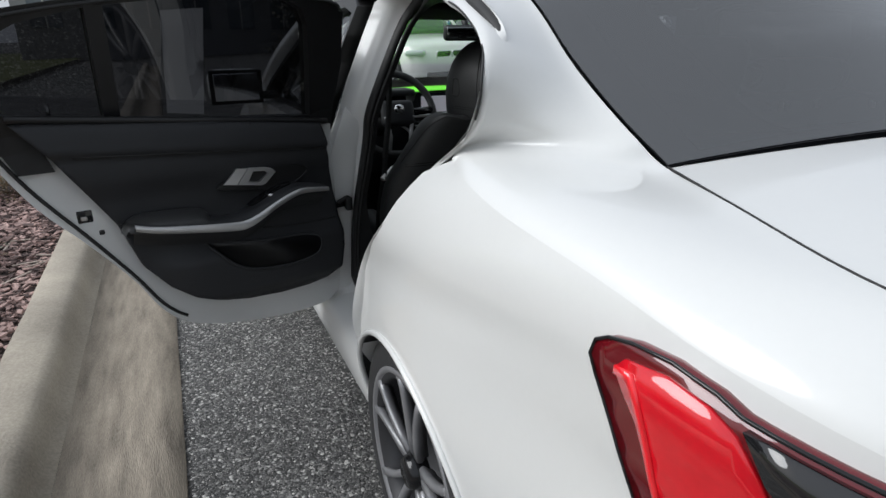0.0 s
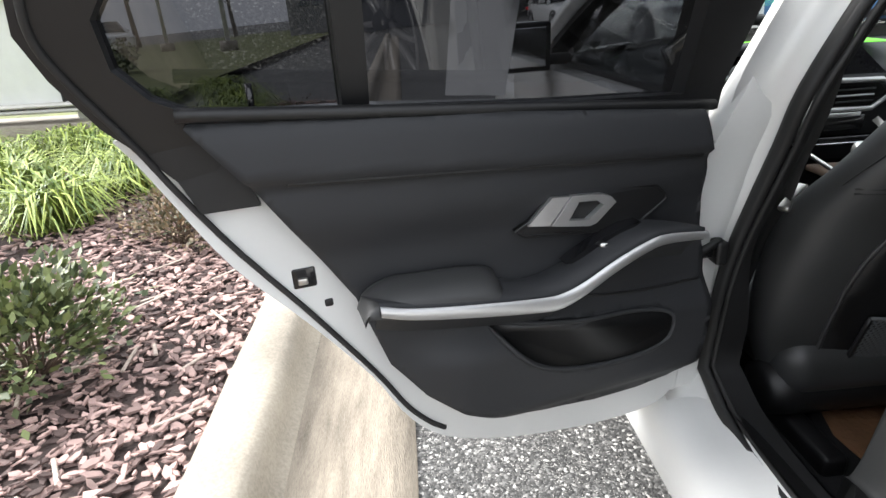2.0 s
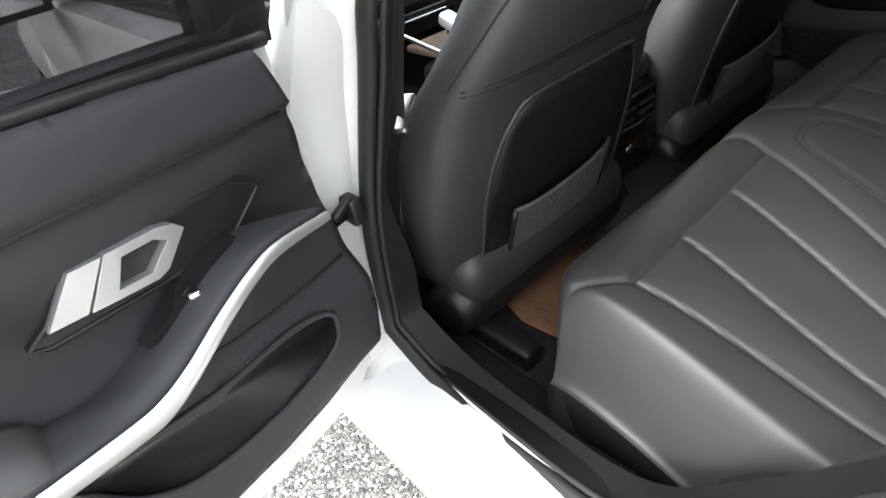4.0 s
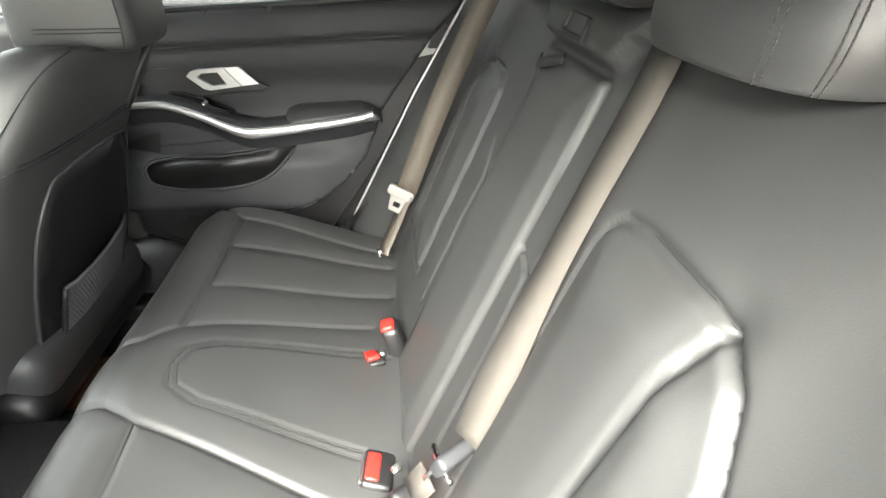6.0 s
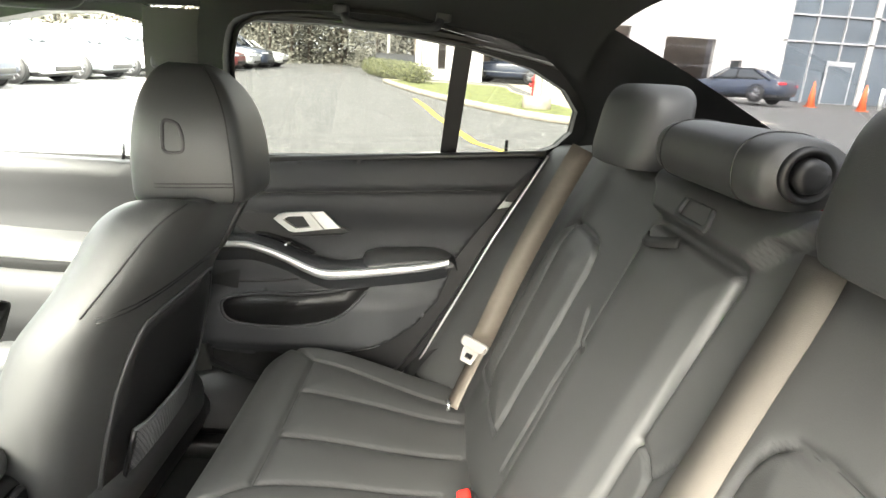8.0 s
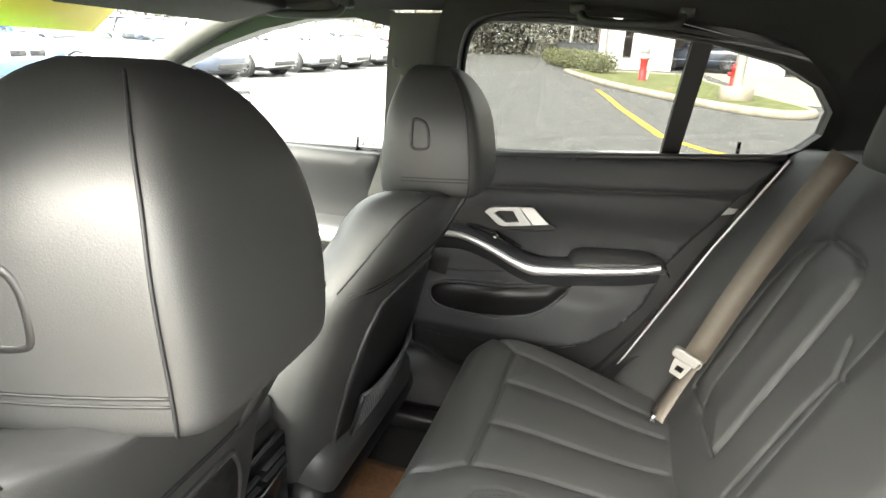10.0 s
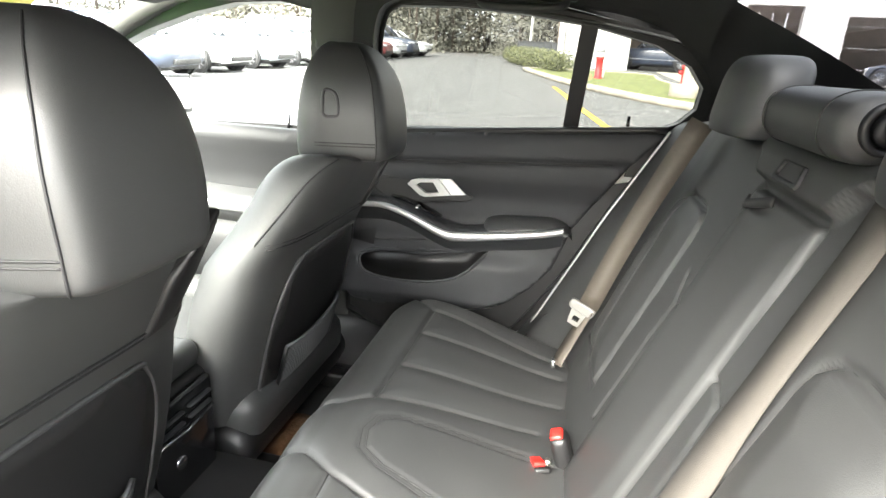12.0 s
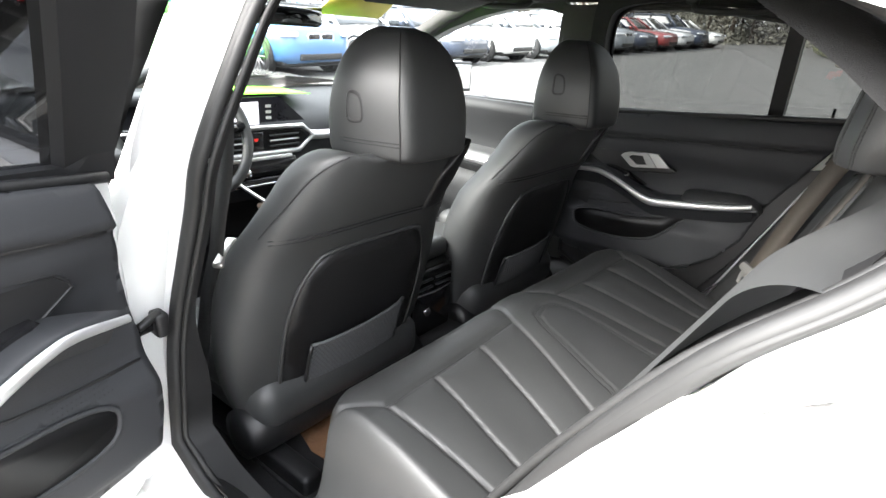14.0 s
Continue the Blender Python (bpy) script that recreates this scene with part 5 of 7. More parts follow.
part("front_seam", tube(smooth_path([(x, y0 + 0.060 - 0.055 * smoothstep(0.52, 0.63, abs(x)), cushion_z(x, y0) - 0.070) for x in [-0.60 + 0.1 * i for i in range(13)]], 3), 0.0022, 6), PIPING, bench)

# backrest: two stitched pads with a rib, a folded armrest between them and the panel over it
PAD = [(0.266, 0.548), (0.260, 0.70), (0.254, 0.80), (0.252, 0.875), (0.259, 0.902), (0.275, 0.917), (0.31, 0.923), (0.40, 0.923), (0.432, 0.918), (0.466, 0.899), (0.495, 0.856), (0.511, 0.79), (0.515, 0.70), (0.512, 0.62), (0.506, 0.548)]
PADS = [[(a * x, z) for x, z in PAD] for a in (-1, 1)]
RIBS = [[(a * x, z) for x, z in ((0.430, 0.918), (0.420, 0.86), (0.416, 0.75), (0.412, 0.62), (0.411, 0.548))] for a in (-1, 1)]
FOLDS = [[(a * x, z) for x, z in ln] for a in (-1, 1) for ln in (((0.104, 0.801), (0.128, 0.800), (0.152, 0.789), (0.162, 0.72), (0.168, 0.548)), ((0.152, 0.789), (0.180, 0.836)))]
ARM = [(-0.103, 0.43), (-0.102, 0.80), (-0.107, 0.990), (-0.100, 0.997), (0.122, 0.997), (0.129, 0.990), (0.136, 0.80), (0.134, 0.43)]
CAP = [(-0.118, 1.004), (0.118, 1.004), (0.128, 1.010), (0.160, 1.050), (0.172, 1.10), (0.172, 1.40), (-0.172, 1.40), (-0.172, 1.10), (-0.160, 1.050), (-0.128, 1.010)]


def back_lift(X, Z):
    """How far the backrest's face stands before its plain slope."""
    d = 0.006 * np.exp(-((abs(X) - 0.36) / 0.16) ** 2) * ease(0.99, 0.90, Z)
    for poly in PADS:
        q = depth_in(X, Z, poly)
        d = d + 0.004 * ease(0.0, 0.006, q) + 0.011 * ease(0.0, 0.060, q)
    q = depth_in(X, Z, ARM)
    d = d + 0.0055 * ease(0.0, 0.005, q) + 0.008 * ease(0.0, 0.05, q)
    q = depth_in(X, Z, CAP)
    d = d + 0.024 * ease(0.0, 0.007, q)
    d = d - crease(X, Z, [p + p[:1] for p in PADS], 0.0042, 0.009) - crease(X, Z, RIBS, 0.0042, 0.008) - crease(X, Z, RIBS, 0.022, 0.006)
    d = d - crease(X, Z, [ARM], 0.0042, 0.009) - crease(X, Z, FOLDS, 0.004, 0.006)
    return d


def back_grid(X, S):
    """Front face of the backrest; S runs from the fold at the cushion to the top and over it."""
    S1 = np.minimum(S, 1.0)
    z, y = 0.435 + 0.600 * S1, 0.275 - 0.231 * S1
    d = back_lift(X, 0.435 + 0.600 * S)
    y = y + (0.115 - 0.06 * S1) * ease(0.485, 0.70, abs(X)) ** 1.2 + d * 0.91
    z = z + d * 0.41
    a = np.maximum(0.0, S - 1) / 0.52 * 2.1
    y = y + 0.045 * (-0.916 + 0.916 * np.cos(a) - 0.40 * np.sin(a))
    z = z + 0.045 * (-0.40 + 0.40 * np.cos(a) + 0.916 * np.sin(a))
    z = z - 0.06 * ease(0.52, 0.70, abs(X)) * np.maximum(0, S1 - 0.6)
    return y, z


def back_pt(x, s):
    y, z = back_grid(np.array(float(x)), np.array(float(s)))
    return V((x, float(y), float(z)))


BX = [-0.782 + 0.0043 * i for i in range(365)]
gx, gs = np.meshgrid(BX, [k / 145 for k in range(220)])
by, bz = back_grid(gx, gs)
back = part("rear_backrest", grid([[(x, y, z) for x, y, z in zip(BX, yy, zz)] for yy, zz in zip(by, bz)]), LEATHER, car, "black leather rear seat backrest with folded centre armrest")
for ln in [p + p[:1] for p in PADS] + RIBS + [ARM] + FOLDS:
    pts_ = [q for i in range(len(ln) - 1) for q in [V(ln[i]).lerp(V(ln[i + 1]), k / 10) for k in range(11)]]
    part("seat_seam", tube([back_pt(q.x, min(1.0, (q.y - 0.435) / 0.6)) + V((0, 0.0003, 0)) for q in pts_[::2]], 0.0009, 5), SEAM, back)
from mathutils.bvhtree import BVHTree

SKIN = BVHTree.FromPolygons(*skin_soup)


def under_skin(p, gap=0.014):
    """Keeps a trim point below the outer skin or glass over it."""
    z = p.z
    for dx in (-0.02, 0.0, 0.02):
        hit = SKIN.ray_cast(V((p.x + dx, p.y, 2.5)), V((0, 0, -1)))[0]
        if hit:
            z = min(z, hit.z - gap)
    return V((p.x, p.y, z))


part("parcel_shelf", grid([[(x, y, z) for x in (-0.64, -0.3, 0, 0.3, 0.64)] for y, z in ((-0.02, 1.0), (-0.05, 1.008), (-0.15, 0.995), (-0.285, 0.985))]), PLASTIC, car, "black parcel shelf")
for sgn in (-1, 1):
    cp = smooth_path([(sgn * 0.745, 0.06, 0.985), (sgn * 0.722, 0.03, 1.07), (sgn * 0.680, 0.06, 1.15), (sgn * 0.63, 0.15, 1.225), (sgn * 0.60, 0.26, 1.262), (sgn * 0.605, 0.40, 1.272)], 4)
    cq = smooth_path([(sgn * 0.400, -0.255, 1.045), (sgn * 0.445, -0.225, 1.10), (sgn * 0.470, -0.13, 1.190), (sgn * 0.465, 0.04, 1.272), (sgn * 0.45, 0.20, 1.325), (sgn * 0.44, 0.36, 1.345)], 4)
    if sgn > 0:
        cq = smooth_path([(0.19, -0.25, 1.05), (0.235, -0.17, 1.105), (0.30, -0.05, 1.185), (0.36, 0.06, 1.25), (0.41, 0.20, 1.32), (0.44, 0.36, 1.345)], 4)
    if sgn < 0:
        cp = smooth_path([(-0.775, 0.085, 0.975), (-0.758, 0.030, 1.06), (-0.740, 0.030, 1.115), (-0.695, 0.14, 1.195), (-0.63, 0.26, 1.248), (-0.612, 0.40, 1.268)], 4)
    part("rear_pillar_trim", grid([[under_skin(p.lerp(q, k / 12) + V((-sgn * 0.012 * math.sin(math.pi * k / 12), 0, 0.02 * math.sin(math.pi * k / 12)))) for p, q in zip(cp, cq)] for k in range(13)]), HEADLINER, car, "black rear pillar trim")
    if sgn > 0:
        part("aperture_bead", tube(smooth_path([back_pt(sgn * 0.70, k / 20) + V((sgn * 0.004, 0.006, 0.0)) for k in range(1, 21)], 2), 0.0035, 6), SATIN, car, "thin pale bead along the door opening")


def rear_headrest(cx):
    """Rows of a padded headrest: upright flanks, a domed top, a tucked-in foot."""
    rows = []
    for k in range(23):
        t = k / 22
        z = 1.050 + 0.130 * (0.5 - 0.5 * math.cos(math.pi * (0.06 + 0.94 * t)))
        f = 0.90 + 0.10 * smoothstep(0.0, 0.30, t)
        dome = max(0.0, (t - 0.50) / 0.50)
        w, d = f * (1 - 0.50 * dome ** 2.4), f * (1 - 0.52 * dome ** 2.6)
        if k == 0:
            w, d = w * 0.90, d * 0.82
        rows.append([V((x, y, z)) for x, y in ring(cx, 0.046 - 0.16 * (z - 1.05), 0.116 * w, 0.056 * d, 2.7, 48)])
    return rows


for s in (-1, 1):
    hrows = rear_headrest(s * 0.318)
    h = part("headrest", grid(hrows, closed_u=True, caps=True), LEATHER, back, "black leather outer rear headrest with twin stitching")
    c_ = V((s * 0.318, 0.03, 1.11))
    for j0, j1 in ((16.4, 15.6), (16.9, 16.1), (20.2, 19.4), (20.7, 19.9)):
        line = []
        for i, r in enumerate(hrows[1:-1]):
            j = j0 + (j1 - j0) * i / (len(hrows) - 3)
            j = j if s < 0 else 24 - j
            line.append(r[int(j) % 48].lerp(r[(int(j) + 1) % 48], j % 1))
        line = smooth_path([p + (p - c_).normalized() * 0.0004 for p in line], 6)
        b = bmesh.new()
        for i in range(0, len(line) - 2, 3):
            tube([line[i], line[i + 1], line[i + 2]], 0.0006, 5, b)
        tagged(part("stitching", b, PIPING, back, "grey double stitching"), "grey double stitching", kind="stuff")
        part("seam_fold", tube([p - (p - c_).normalized() * 0.0004 for p in line], 0.0006, 5), SEAM, back)
    for dx in (-0.05, 0.05):
        part("headrest_post", tube([(s * 0.318 + dx, 0.02, 1.02), (s * 0.318 + dx, 0.030, 1.07)], 0.006, 8), STEEL, back)
rows = []
for k in range(21):
    q = 2 * k / 20 - 1
    x = -0.008 + 0.128 * q
    e = 1 - 0.16 * abs(q) ** 8
    rows.append([(x, y, z) for y, z in ring(0.042, 1.101, 0.047 * e, 0.037 * e, 2.5, 32)])
ch = part("centre_headrest", grid(rows, closed_u=True, caps=True), LEATHER, back, "low black centre headrest")
for x in (-0.095, 0.085):
    part("headrest_seam", tube([(x, 0.042 + (y - 0.042) * 1.004, 1.101 + (z - 1.101) * 1.004) for y, z in ring(0.042, 1.101, 0.047, 0.037, 2.5, 40)], 0.0010, 5, closed=True), SEAM, ch)
part("headrest_dial", lathe([(-0.133, 0.027), (-0.142, 0.026), (-0.1435, 0.021), (-0.138, 0.019)], (0, 0.042, 1.103), "x", 32), PLASTIC, ch, "round black plastic end cap")
part("dial_knob", lathe([(-0.137, 0.017), (-0.1475, 0.0155), (-0.149, 0.010), (-0.149, 0.001)], (0, 0.042, 1.103), "x", 28), PLASTIC, ch)
for x in (-0.06, 0.06):
    part("headrest_post", tube([(x, 0.02, 1.03), (x, 0.025, 1.075)], 0.005, 8), STEEL, back)
fp = lambda x, z, o: back_pt(x, (z - 0.435) / 0.6) + V((0, 0.91 * o, 0.41 * o))
fo = [(0.040, 1.004), (0.044, 1.009), (0.038, 1.034), (0.032, 1.038), (-0.032, 1.038), (-0.038, 1.034), (-0.044, 1.009), (-0.040, 1.004)]
FLAPZ = 0.008
part("child_seat_flap", sheet([(x, z + FLAPZ) for x, z in fo], lambda x, z: fp(x, z, 0.004), 0.02, holes=[[(x * 0.78, 1.021 + (z - 1.021) * 0.66 + FLAPZ) for x, z in fo]], back=lambda x, z: fp(x, z, -0.006)), PLASTIC2, back, "dark framed child seat anchor flap", bevel=0.002)
part("flap_insert", sheet([(x * 0.76, 1.021 + (z - 1.021) * 0.62 + FLAPZ) for x, z in fo], lambda x, z: fp(x, z, -0.001), 0.02), PLASTIC, back)
part("armrest_pull", ribbon(smooth_path([back_pt(0.105, 0.90) + V((0, 0.006, 0.003)), back_pt(0.085, 0.895) + V((0, 0.010, 0.002)), back_pt(0.045, 0.905) + V((0, 0.010, 0.006)), back_pt(0.02, 0.922) + V((0, 0.006, 0.004))], 5), 0.014, (0, 0.4, -0.9), 0.003), RUBBER, back, "black armrest pull tab")


# right outer belt, centre belt, left outer belt
p0, p1 = V((0.478, 0.084, 1.055)), V((0.494, 0.250, 0.620))
pth = [p0.lerp(p1, k / 14) + V((0, 0.007, 0.003)) * math.sin(math.pi * k / 14) for k in range(15)]
rb_ = part("seat_belt", ribbon(pth, 0.046, (0.25, 0.90, 0.34)), WEBBING, car, "grey rear seat belt lying on the backrest")
td = (p1 - p0).normalized()
ta_ = V((0.25, 0.90, 0.34))
ta_ = (ta_ - td * ta_.dot(td)).normalized()
tn_ = td.cross(ta_)
tn_ = tn_ if tn_.x < 0 else -tn_
tm = lambda i, j, o: V((0.503, 0.262, 0.612)) + ta_ * i * 0.88 + td * j * 0.80 + tn_ * o
part("belt_tongue", sheet([(-0.036, -0.012), (-0.030, -0.018), (0.030, -0.018), (0.036, -0.012), (0.036, 0.006), (0.028, 0.012), (-0.028, 0.012), (-0.036, 0.006)], lambda i, j: tm(i, j, 0.012), 0.01, back=lambda i, j: tm(i, j, -0.004)), BONE, rb_, "pale grey belt tongue", bevel=0.004)
part("tongue_plate", sheet([(-0.023, 0.008), (0.023, 0.008), (0.020, 0.036), (0.015, 0.058), (-0.015, 0.058), (-0.020, 0.036)], lambda i, j: tm(i, j, 0.006), 0.01, holes=[[(-0.009, 0.028), (0.009, 0.028), (0.009, 0.044), (-0.009, 0.044)]], back=lambda i, j: tm(i, j, 0.001)), BONE, rb_, "pale belt tongue plate", smooth=False)
part("lap_belt", ribbon(smooth_path([(0.500, 0.246, 0.612), (0.492, 0.268, 0.56), (0.472, 0.296, 0.500), (0.462, 0.305, 0.478)], 5), 0.040, (1, 0.2, 0.5)), WEBBING, rb_)
part("belt_anchor", rbox((0.462, 0.312, 0.482), (0.022, 0.012, 0.022), 0.004, 2), CHROME, rb_)
cpts = [back_pt(x, (z - 0.435) / 0.6) + V((0, 0.011, 0.005)) for x, z in ((-0.205, 1.052), (-0.212, 0.99), (-0.220, 0.90), (-0.229, 0.80), (-0.245, 0.71), (-0.258, 0.64))]
cpath = smooth_path(cpts, 5)
cb = part("seat_belt", ribbon(cpath, 0.046, [(1, 0.15 + 0.55 * smoothstep(0.45, 0.9, k / (len(cpath) - 1)), 0) for k in range(len(cpath))]), BELTSHADED, car, "grey centre seat belt lying along the backrest")
dc = V((0.064, 0.050, -0.145)).normalized()
rc = dc.to_track_quat("Z", "Y").to_matrix()
part("belt_tongue", rbox(V((-0.259, 0.222, 0.630)), (0.060, 0.018, 0.030), 0.006, 3, rc), PLASTIC2, cb, "dark grey belt tongue")
part("tongue_edge", tube([V((-0.287, 0.230, 0.620)), V((-0.259, 0.238, 0.614)), V((-0.231, 0.244, 0.616))], 0.0035, 6), CHROME, cb)
part("tongue_plate", rbox(V((-0.247, 0.240, 0.597)), (0.028, 0.005, 0.040), 0.002, 2, rc), CHROME, cb, "chrome belt tongue")
part("plate_slot", rbox(V((-0.2465, 0.2435, 0.596)), (0.019, 0.004, 0.018), 0.001, 1, rc), RUBBER, cb)
# buckles
bk = part("belt_buckle", rbox((0.136, 0.283, 0.484), (0.044, 0.034, 0.070), 0.012, 4, rot(-18, 0, 0)), PLASTIC, car, "black seat belt buckle with red button")
part("release_button", rbox((0.136, 0.295, 0.513), (0.031, 0.024, 0.018), 0.006, 3, rot(-18, 0, 0)), REDPLASTIC, bk, "red release button")
part("buckle_rivet", lathe([(-0.006, 0.006), (0.0, 0.008), (0.006, 0.006)], (0.118, 0.306, 0.466), "x", 14), STEEL, bk)
bk = part("belt_buckle", rbox((0.100, 0.318, 0.466), (0.040, 0.030, 0.012), 0.005, 3, rot(0, 18, 20)), PLASTIC, car, "black seat belt buckle with red button")
part("release_button", rbox((0.107, 0.324, 0.4712), (0.032, 0.022, 0.010), 0.003, 3, rot(0, 18, 20)), REDPLASTIC, bk, "red release button")
bk = part("belt_buckle", rbox((-0.134, 0.312, 0.4565), (0.064, 0.046, 0.030), 0.008, 4, rot(14, 0, -6)), PLASTIC, car, "black seat belt buckle with red button set in the cushion")
part("release_button", rbox((-0.134, 0.317, 0.4715), (0.048, 0.020, 0.010), 0.004, 3, rot(14, 0, -6)), REDPLASTIC, bk, "red release button")
part("buckle_lip", rbox((-0.134, 0.332, 0.4715), (0.052, 0.004, 0.006), 0.0015, 2, rot(14, 0, -6)), STEEL, bk)
part("buckle_web", ribbon([(-0.240, 0.250, 0.576), (-0.228, 0.260, 0.545), (-0.214, 0.269, 0.515)], 0.036, (1, 0.5, 0.3), 0.003), BELTSHADED, car)
bk = part("belt_buckle", rbox(V((-0.194, 0.280, 0.476)), (0.046, 0.030, 0.074), 0.009, 4, rc), PLASTIC, car, "black locking buckle of the centre belt")
part("clip", rbox(V((-0.214, 0.291, 0.502)), (0.030, 0.008, 0.006), 0.002, 2, rc), CHROME, bk)
part("clip", rbox(V((-0.220, 0.284, 0.455)), (0.008, 0.010, 0.026), 0.003, 2, rc), CHROME, bk)
part("clip", rbox(V((-0.166, 0.285, 0.504)), (0.014, 0.012, 0.012), 0.004, 2, rc), STEEL, bk)



# ---------------------------------------------------------------- front seats
def front_seat(cx, sgn):
    lev = [(0.330, 0.215, 0.050), (0.36, 0.245, 0.066), (0.45, 0.276, 0.082), (0.55, 0.290, 0.092), (0.65, 0.290, 0.096), (0.74, 0.274, 0.092), (0.81, 0.248, 0.085), (0.86, 0.226, 0.084), (0.895, 0.208, 0.082), (0.920, 0.188, 0.074), (0.938, 0.160, 0.060), (0.946, 0.115, 0.040)]
    pts = smooth_path([(z, hw, hd) for z, hw, hd in lev], 3)
    rows = []
    for q in pts:
        z, hw, hd = q
        y_ = 0.895 - 0.245 * (z - 0.52) - 0.28 * max(0.0, z - 0.74)
        rows.append([(x, y, z + 0.020 * smoothstep(0.86, 0.94, z) * smoothstep(0.08, 0.15, abs(x - cx))) for x, y in ring(cx, y_ + hd, hw, hd, 2.9, 44)])
    st_ = part("front_seat", grid(rows, closed_u=True, caps=True), LEATHER, car, "black leather front seat")
    yr = lambda z: 0.895 - 0.245 * (z - 0.52) - 0.28 * max(0.0, z - 0.74)
    # lower shell and recline joint
    part("seat_base", rbox((cx, 1.16, 0.40), (0.50, 0.52, 0.13), 0.05, 5), LEATHER, st_, "black leather seat cushion")
    part("side_bolster", rbox((cx + 0.21, 1.18, 0.45), (0.10, 0.46, 0.12), 0.045, 5), LEATHER, st_)
    part("side_bolster", rbox((cx - 0.21, 1.18, 0.45), (0.10, 0.46, 0.12), 0.045, 5), LEATHER, st_)
    part("recline_cover", lathe([(cx - 0.27, 0.03), (cx - 0.265, 0.055), (cx - 0.22, 0.06), (cx + 0.22, 0.06), (cx + 0.265, 0.055), (cx + 0.27, 0.03)], (0, 0.965, 0.335), "x", 24), PLASTIC, st_, "black recliner cover")
    part("seat_rail", rbox((cx - 0.2, 1.1, 0.26), (0.05, 0.6, 0.05), 0.01, 2), PLASTIC, st_)
    part("seat_rail", rbox((cx + 0.2, 1.1, 0.26), (0.05, 0.6, 0.05), 0.01, 2), PLASTIC, st_)
    # hard back panel and its piping, laid on the curved rear face
    zs_, ws_, ds_ = [q[0] for q in pts], [q[1] for q in pts], [q[2] for q in pts]

    def rear(u, z, off=0.0):
        w_, d_ = float(np.interp(z, zs_, ws_)), float(np.interp(z, zs_, ds_))
        k = max(0.0, 1 - min(1.0, abs(u) / w_) ** 2.9) ** (1 / 2.9)
        return V((cx + u, yr(z) + d_ - d_ * k - off, z))

    bp = [(-0.165, 0.345), (-0.188, 0.42), (-0.196, 0.56), (-0.186, 0.66), (-0.155, 0.728), (-0.105, 0.758), (0.105, 0.758), (0.155, 0.728), (0.186, 0.66), (0.196, 0.56), (0.188, 0.42), (0.165, 0.345)]
    part("back_panel", sheet(bp, lambda u, z: rear(u, z, 0.004), 0.03, back=lambda u, z: rear(u, z, -0.02)), PLASTIC, st_, "black plastic seat back panel")
    part("panel_piping", tube([rear(p.x, p.y, 0.003) for p in smooth_path([(u, z, 0) for u, z in bp], 5)], 0.0042, 8), LEATHER2, st_)
    # net pocket of crossing cords
    bn = bmesh.new()
    T = lambda u, v: V((cx + (-0.135 + 0.275 * u), yr(0.37 + 0.18 * v) - 0.006 - 0.020 * v * math.sin(math.pi * u) ** 0.5, 0.370 + (0.165 + 0.02 * u) * v))
    for i in range(-14, 30):
        for dr in (1, -1):
            line = []
            for k in range(15):
                v = k / 14
                u = (i + dr * v * 14) / 29 if dr > 0 else (i + 14 - v * 14) / 29
                if 0 <= u <= 1:
                    line.append(T(u, v))
            if len(line) > 1:
                ribbon(line, 0.0042, (1, 0, 0), 0.0008, bn)
    part("pocket_net", bn, MESH, st_, "grey elastic net pocket", smooth=False)
    part("pocket_lining", grid([[T(u / 10, v / 6) + V((0, 0.004, 0)) for u in range(11)] for v in range(7)]), PLASTIC, st_)
    part("net_hem", tube([T(k / 12, 1) for k in range(13)], 0.0042, 6), MESH, st_)
    part("net_hem", tube([T(0, k / 6) for k in range(7)], 0.005, 6), PLASTIC, st_)
    part("net_hem", tube([T(1, k / 6) for k in range(7)], 0.005, 6), PLASTIC, st_)
    # double seam across the upper back and one along each shoulder
    for dz in (0.0, 0.008):
        part("seam", tube(smooth_path([rear(u, 0.806 + dz - 0.25 * u * u, 0.001) for u in [-0.245 + 0.035 * i for i in range(15)]], 2), 0.0016, 5), SEAM, st_)
    for s in (-1, 1):
        line = []
        for z, deg in ((0.800, 6), (0.830, 8), (0.860, 11), (0.885, 15), (0.905, 20), (0.922, 27), (0.936, 36)):
            w_, d_, a_ = float(np.interp(z, zs_, ws_)), float(np.interp(z, zs_, ds_)), radians(deg)
            u_ = w_ * math.cos(a_) ** (2 / 2.9) + 0.0008
            line.append(V((cx + s * u_, yr(z) + d_ - d_ * math.sin(a_) ** (2 / 2.9), z + 0.020 * smoothstep(0.86, 0.94, z) * smoothstep(0.08, 0.15, u_) + 0.0005)))
        part("seam", tube(smooth_path(line, 4), 0.0016, 5), SEAM, st_)
    # raised corner of the shell behind the headrest
    for s in (1,):
        horn = [(0.095, 0.80), (0.160, 0.80), (0.176, 0.87), (0.172, 0.93), (0.156, 0.963), (0.140, 0.955), (0.122, 0.915), (0.100, 0.885)]
        part("shell_corner", sheet([(s * u, z) for u, z in (horn if s > 0 else horn[::-1])], lambda u, z: V((cx + 0.017 + u, yr(z) - 0.004 + 2.2 * (abs(u) - 0.09) ** 2, z)), 0.02, back=lambda u, z: V((cx + 0.017 + u, yr(z) + 0.03, z))), PLASTIC, st_, bevel=0.006)
    # headrest: narrow rear face, flanks that spread forwards, domed top
    hx = cx + 0.017
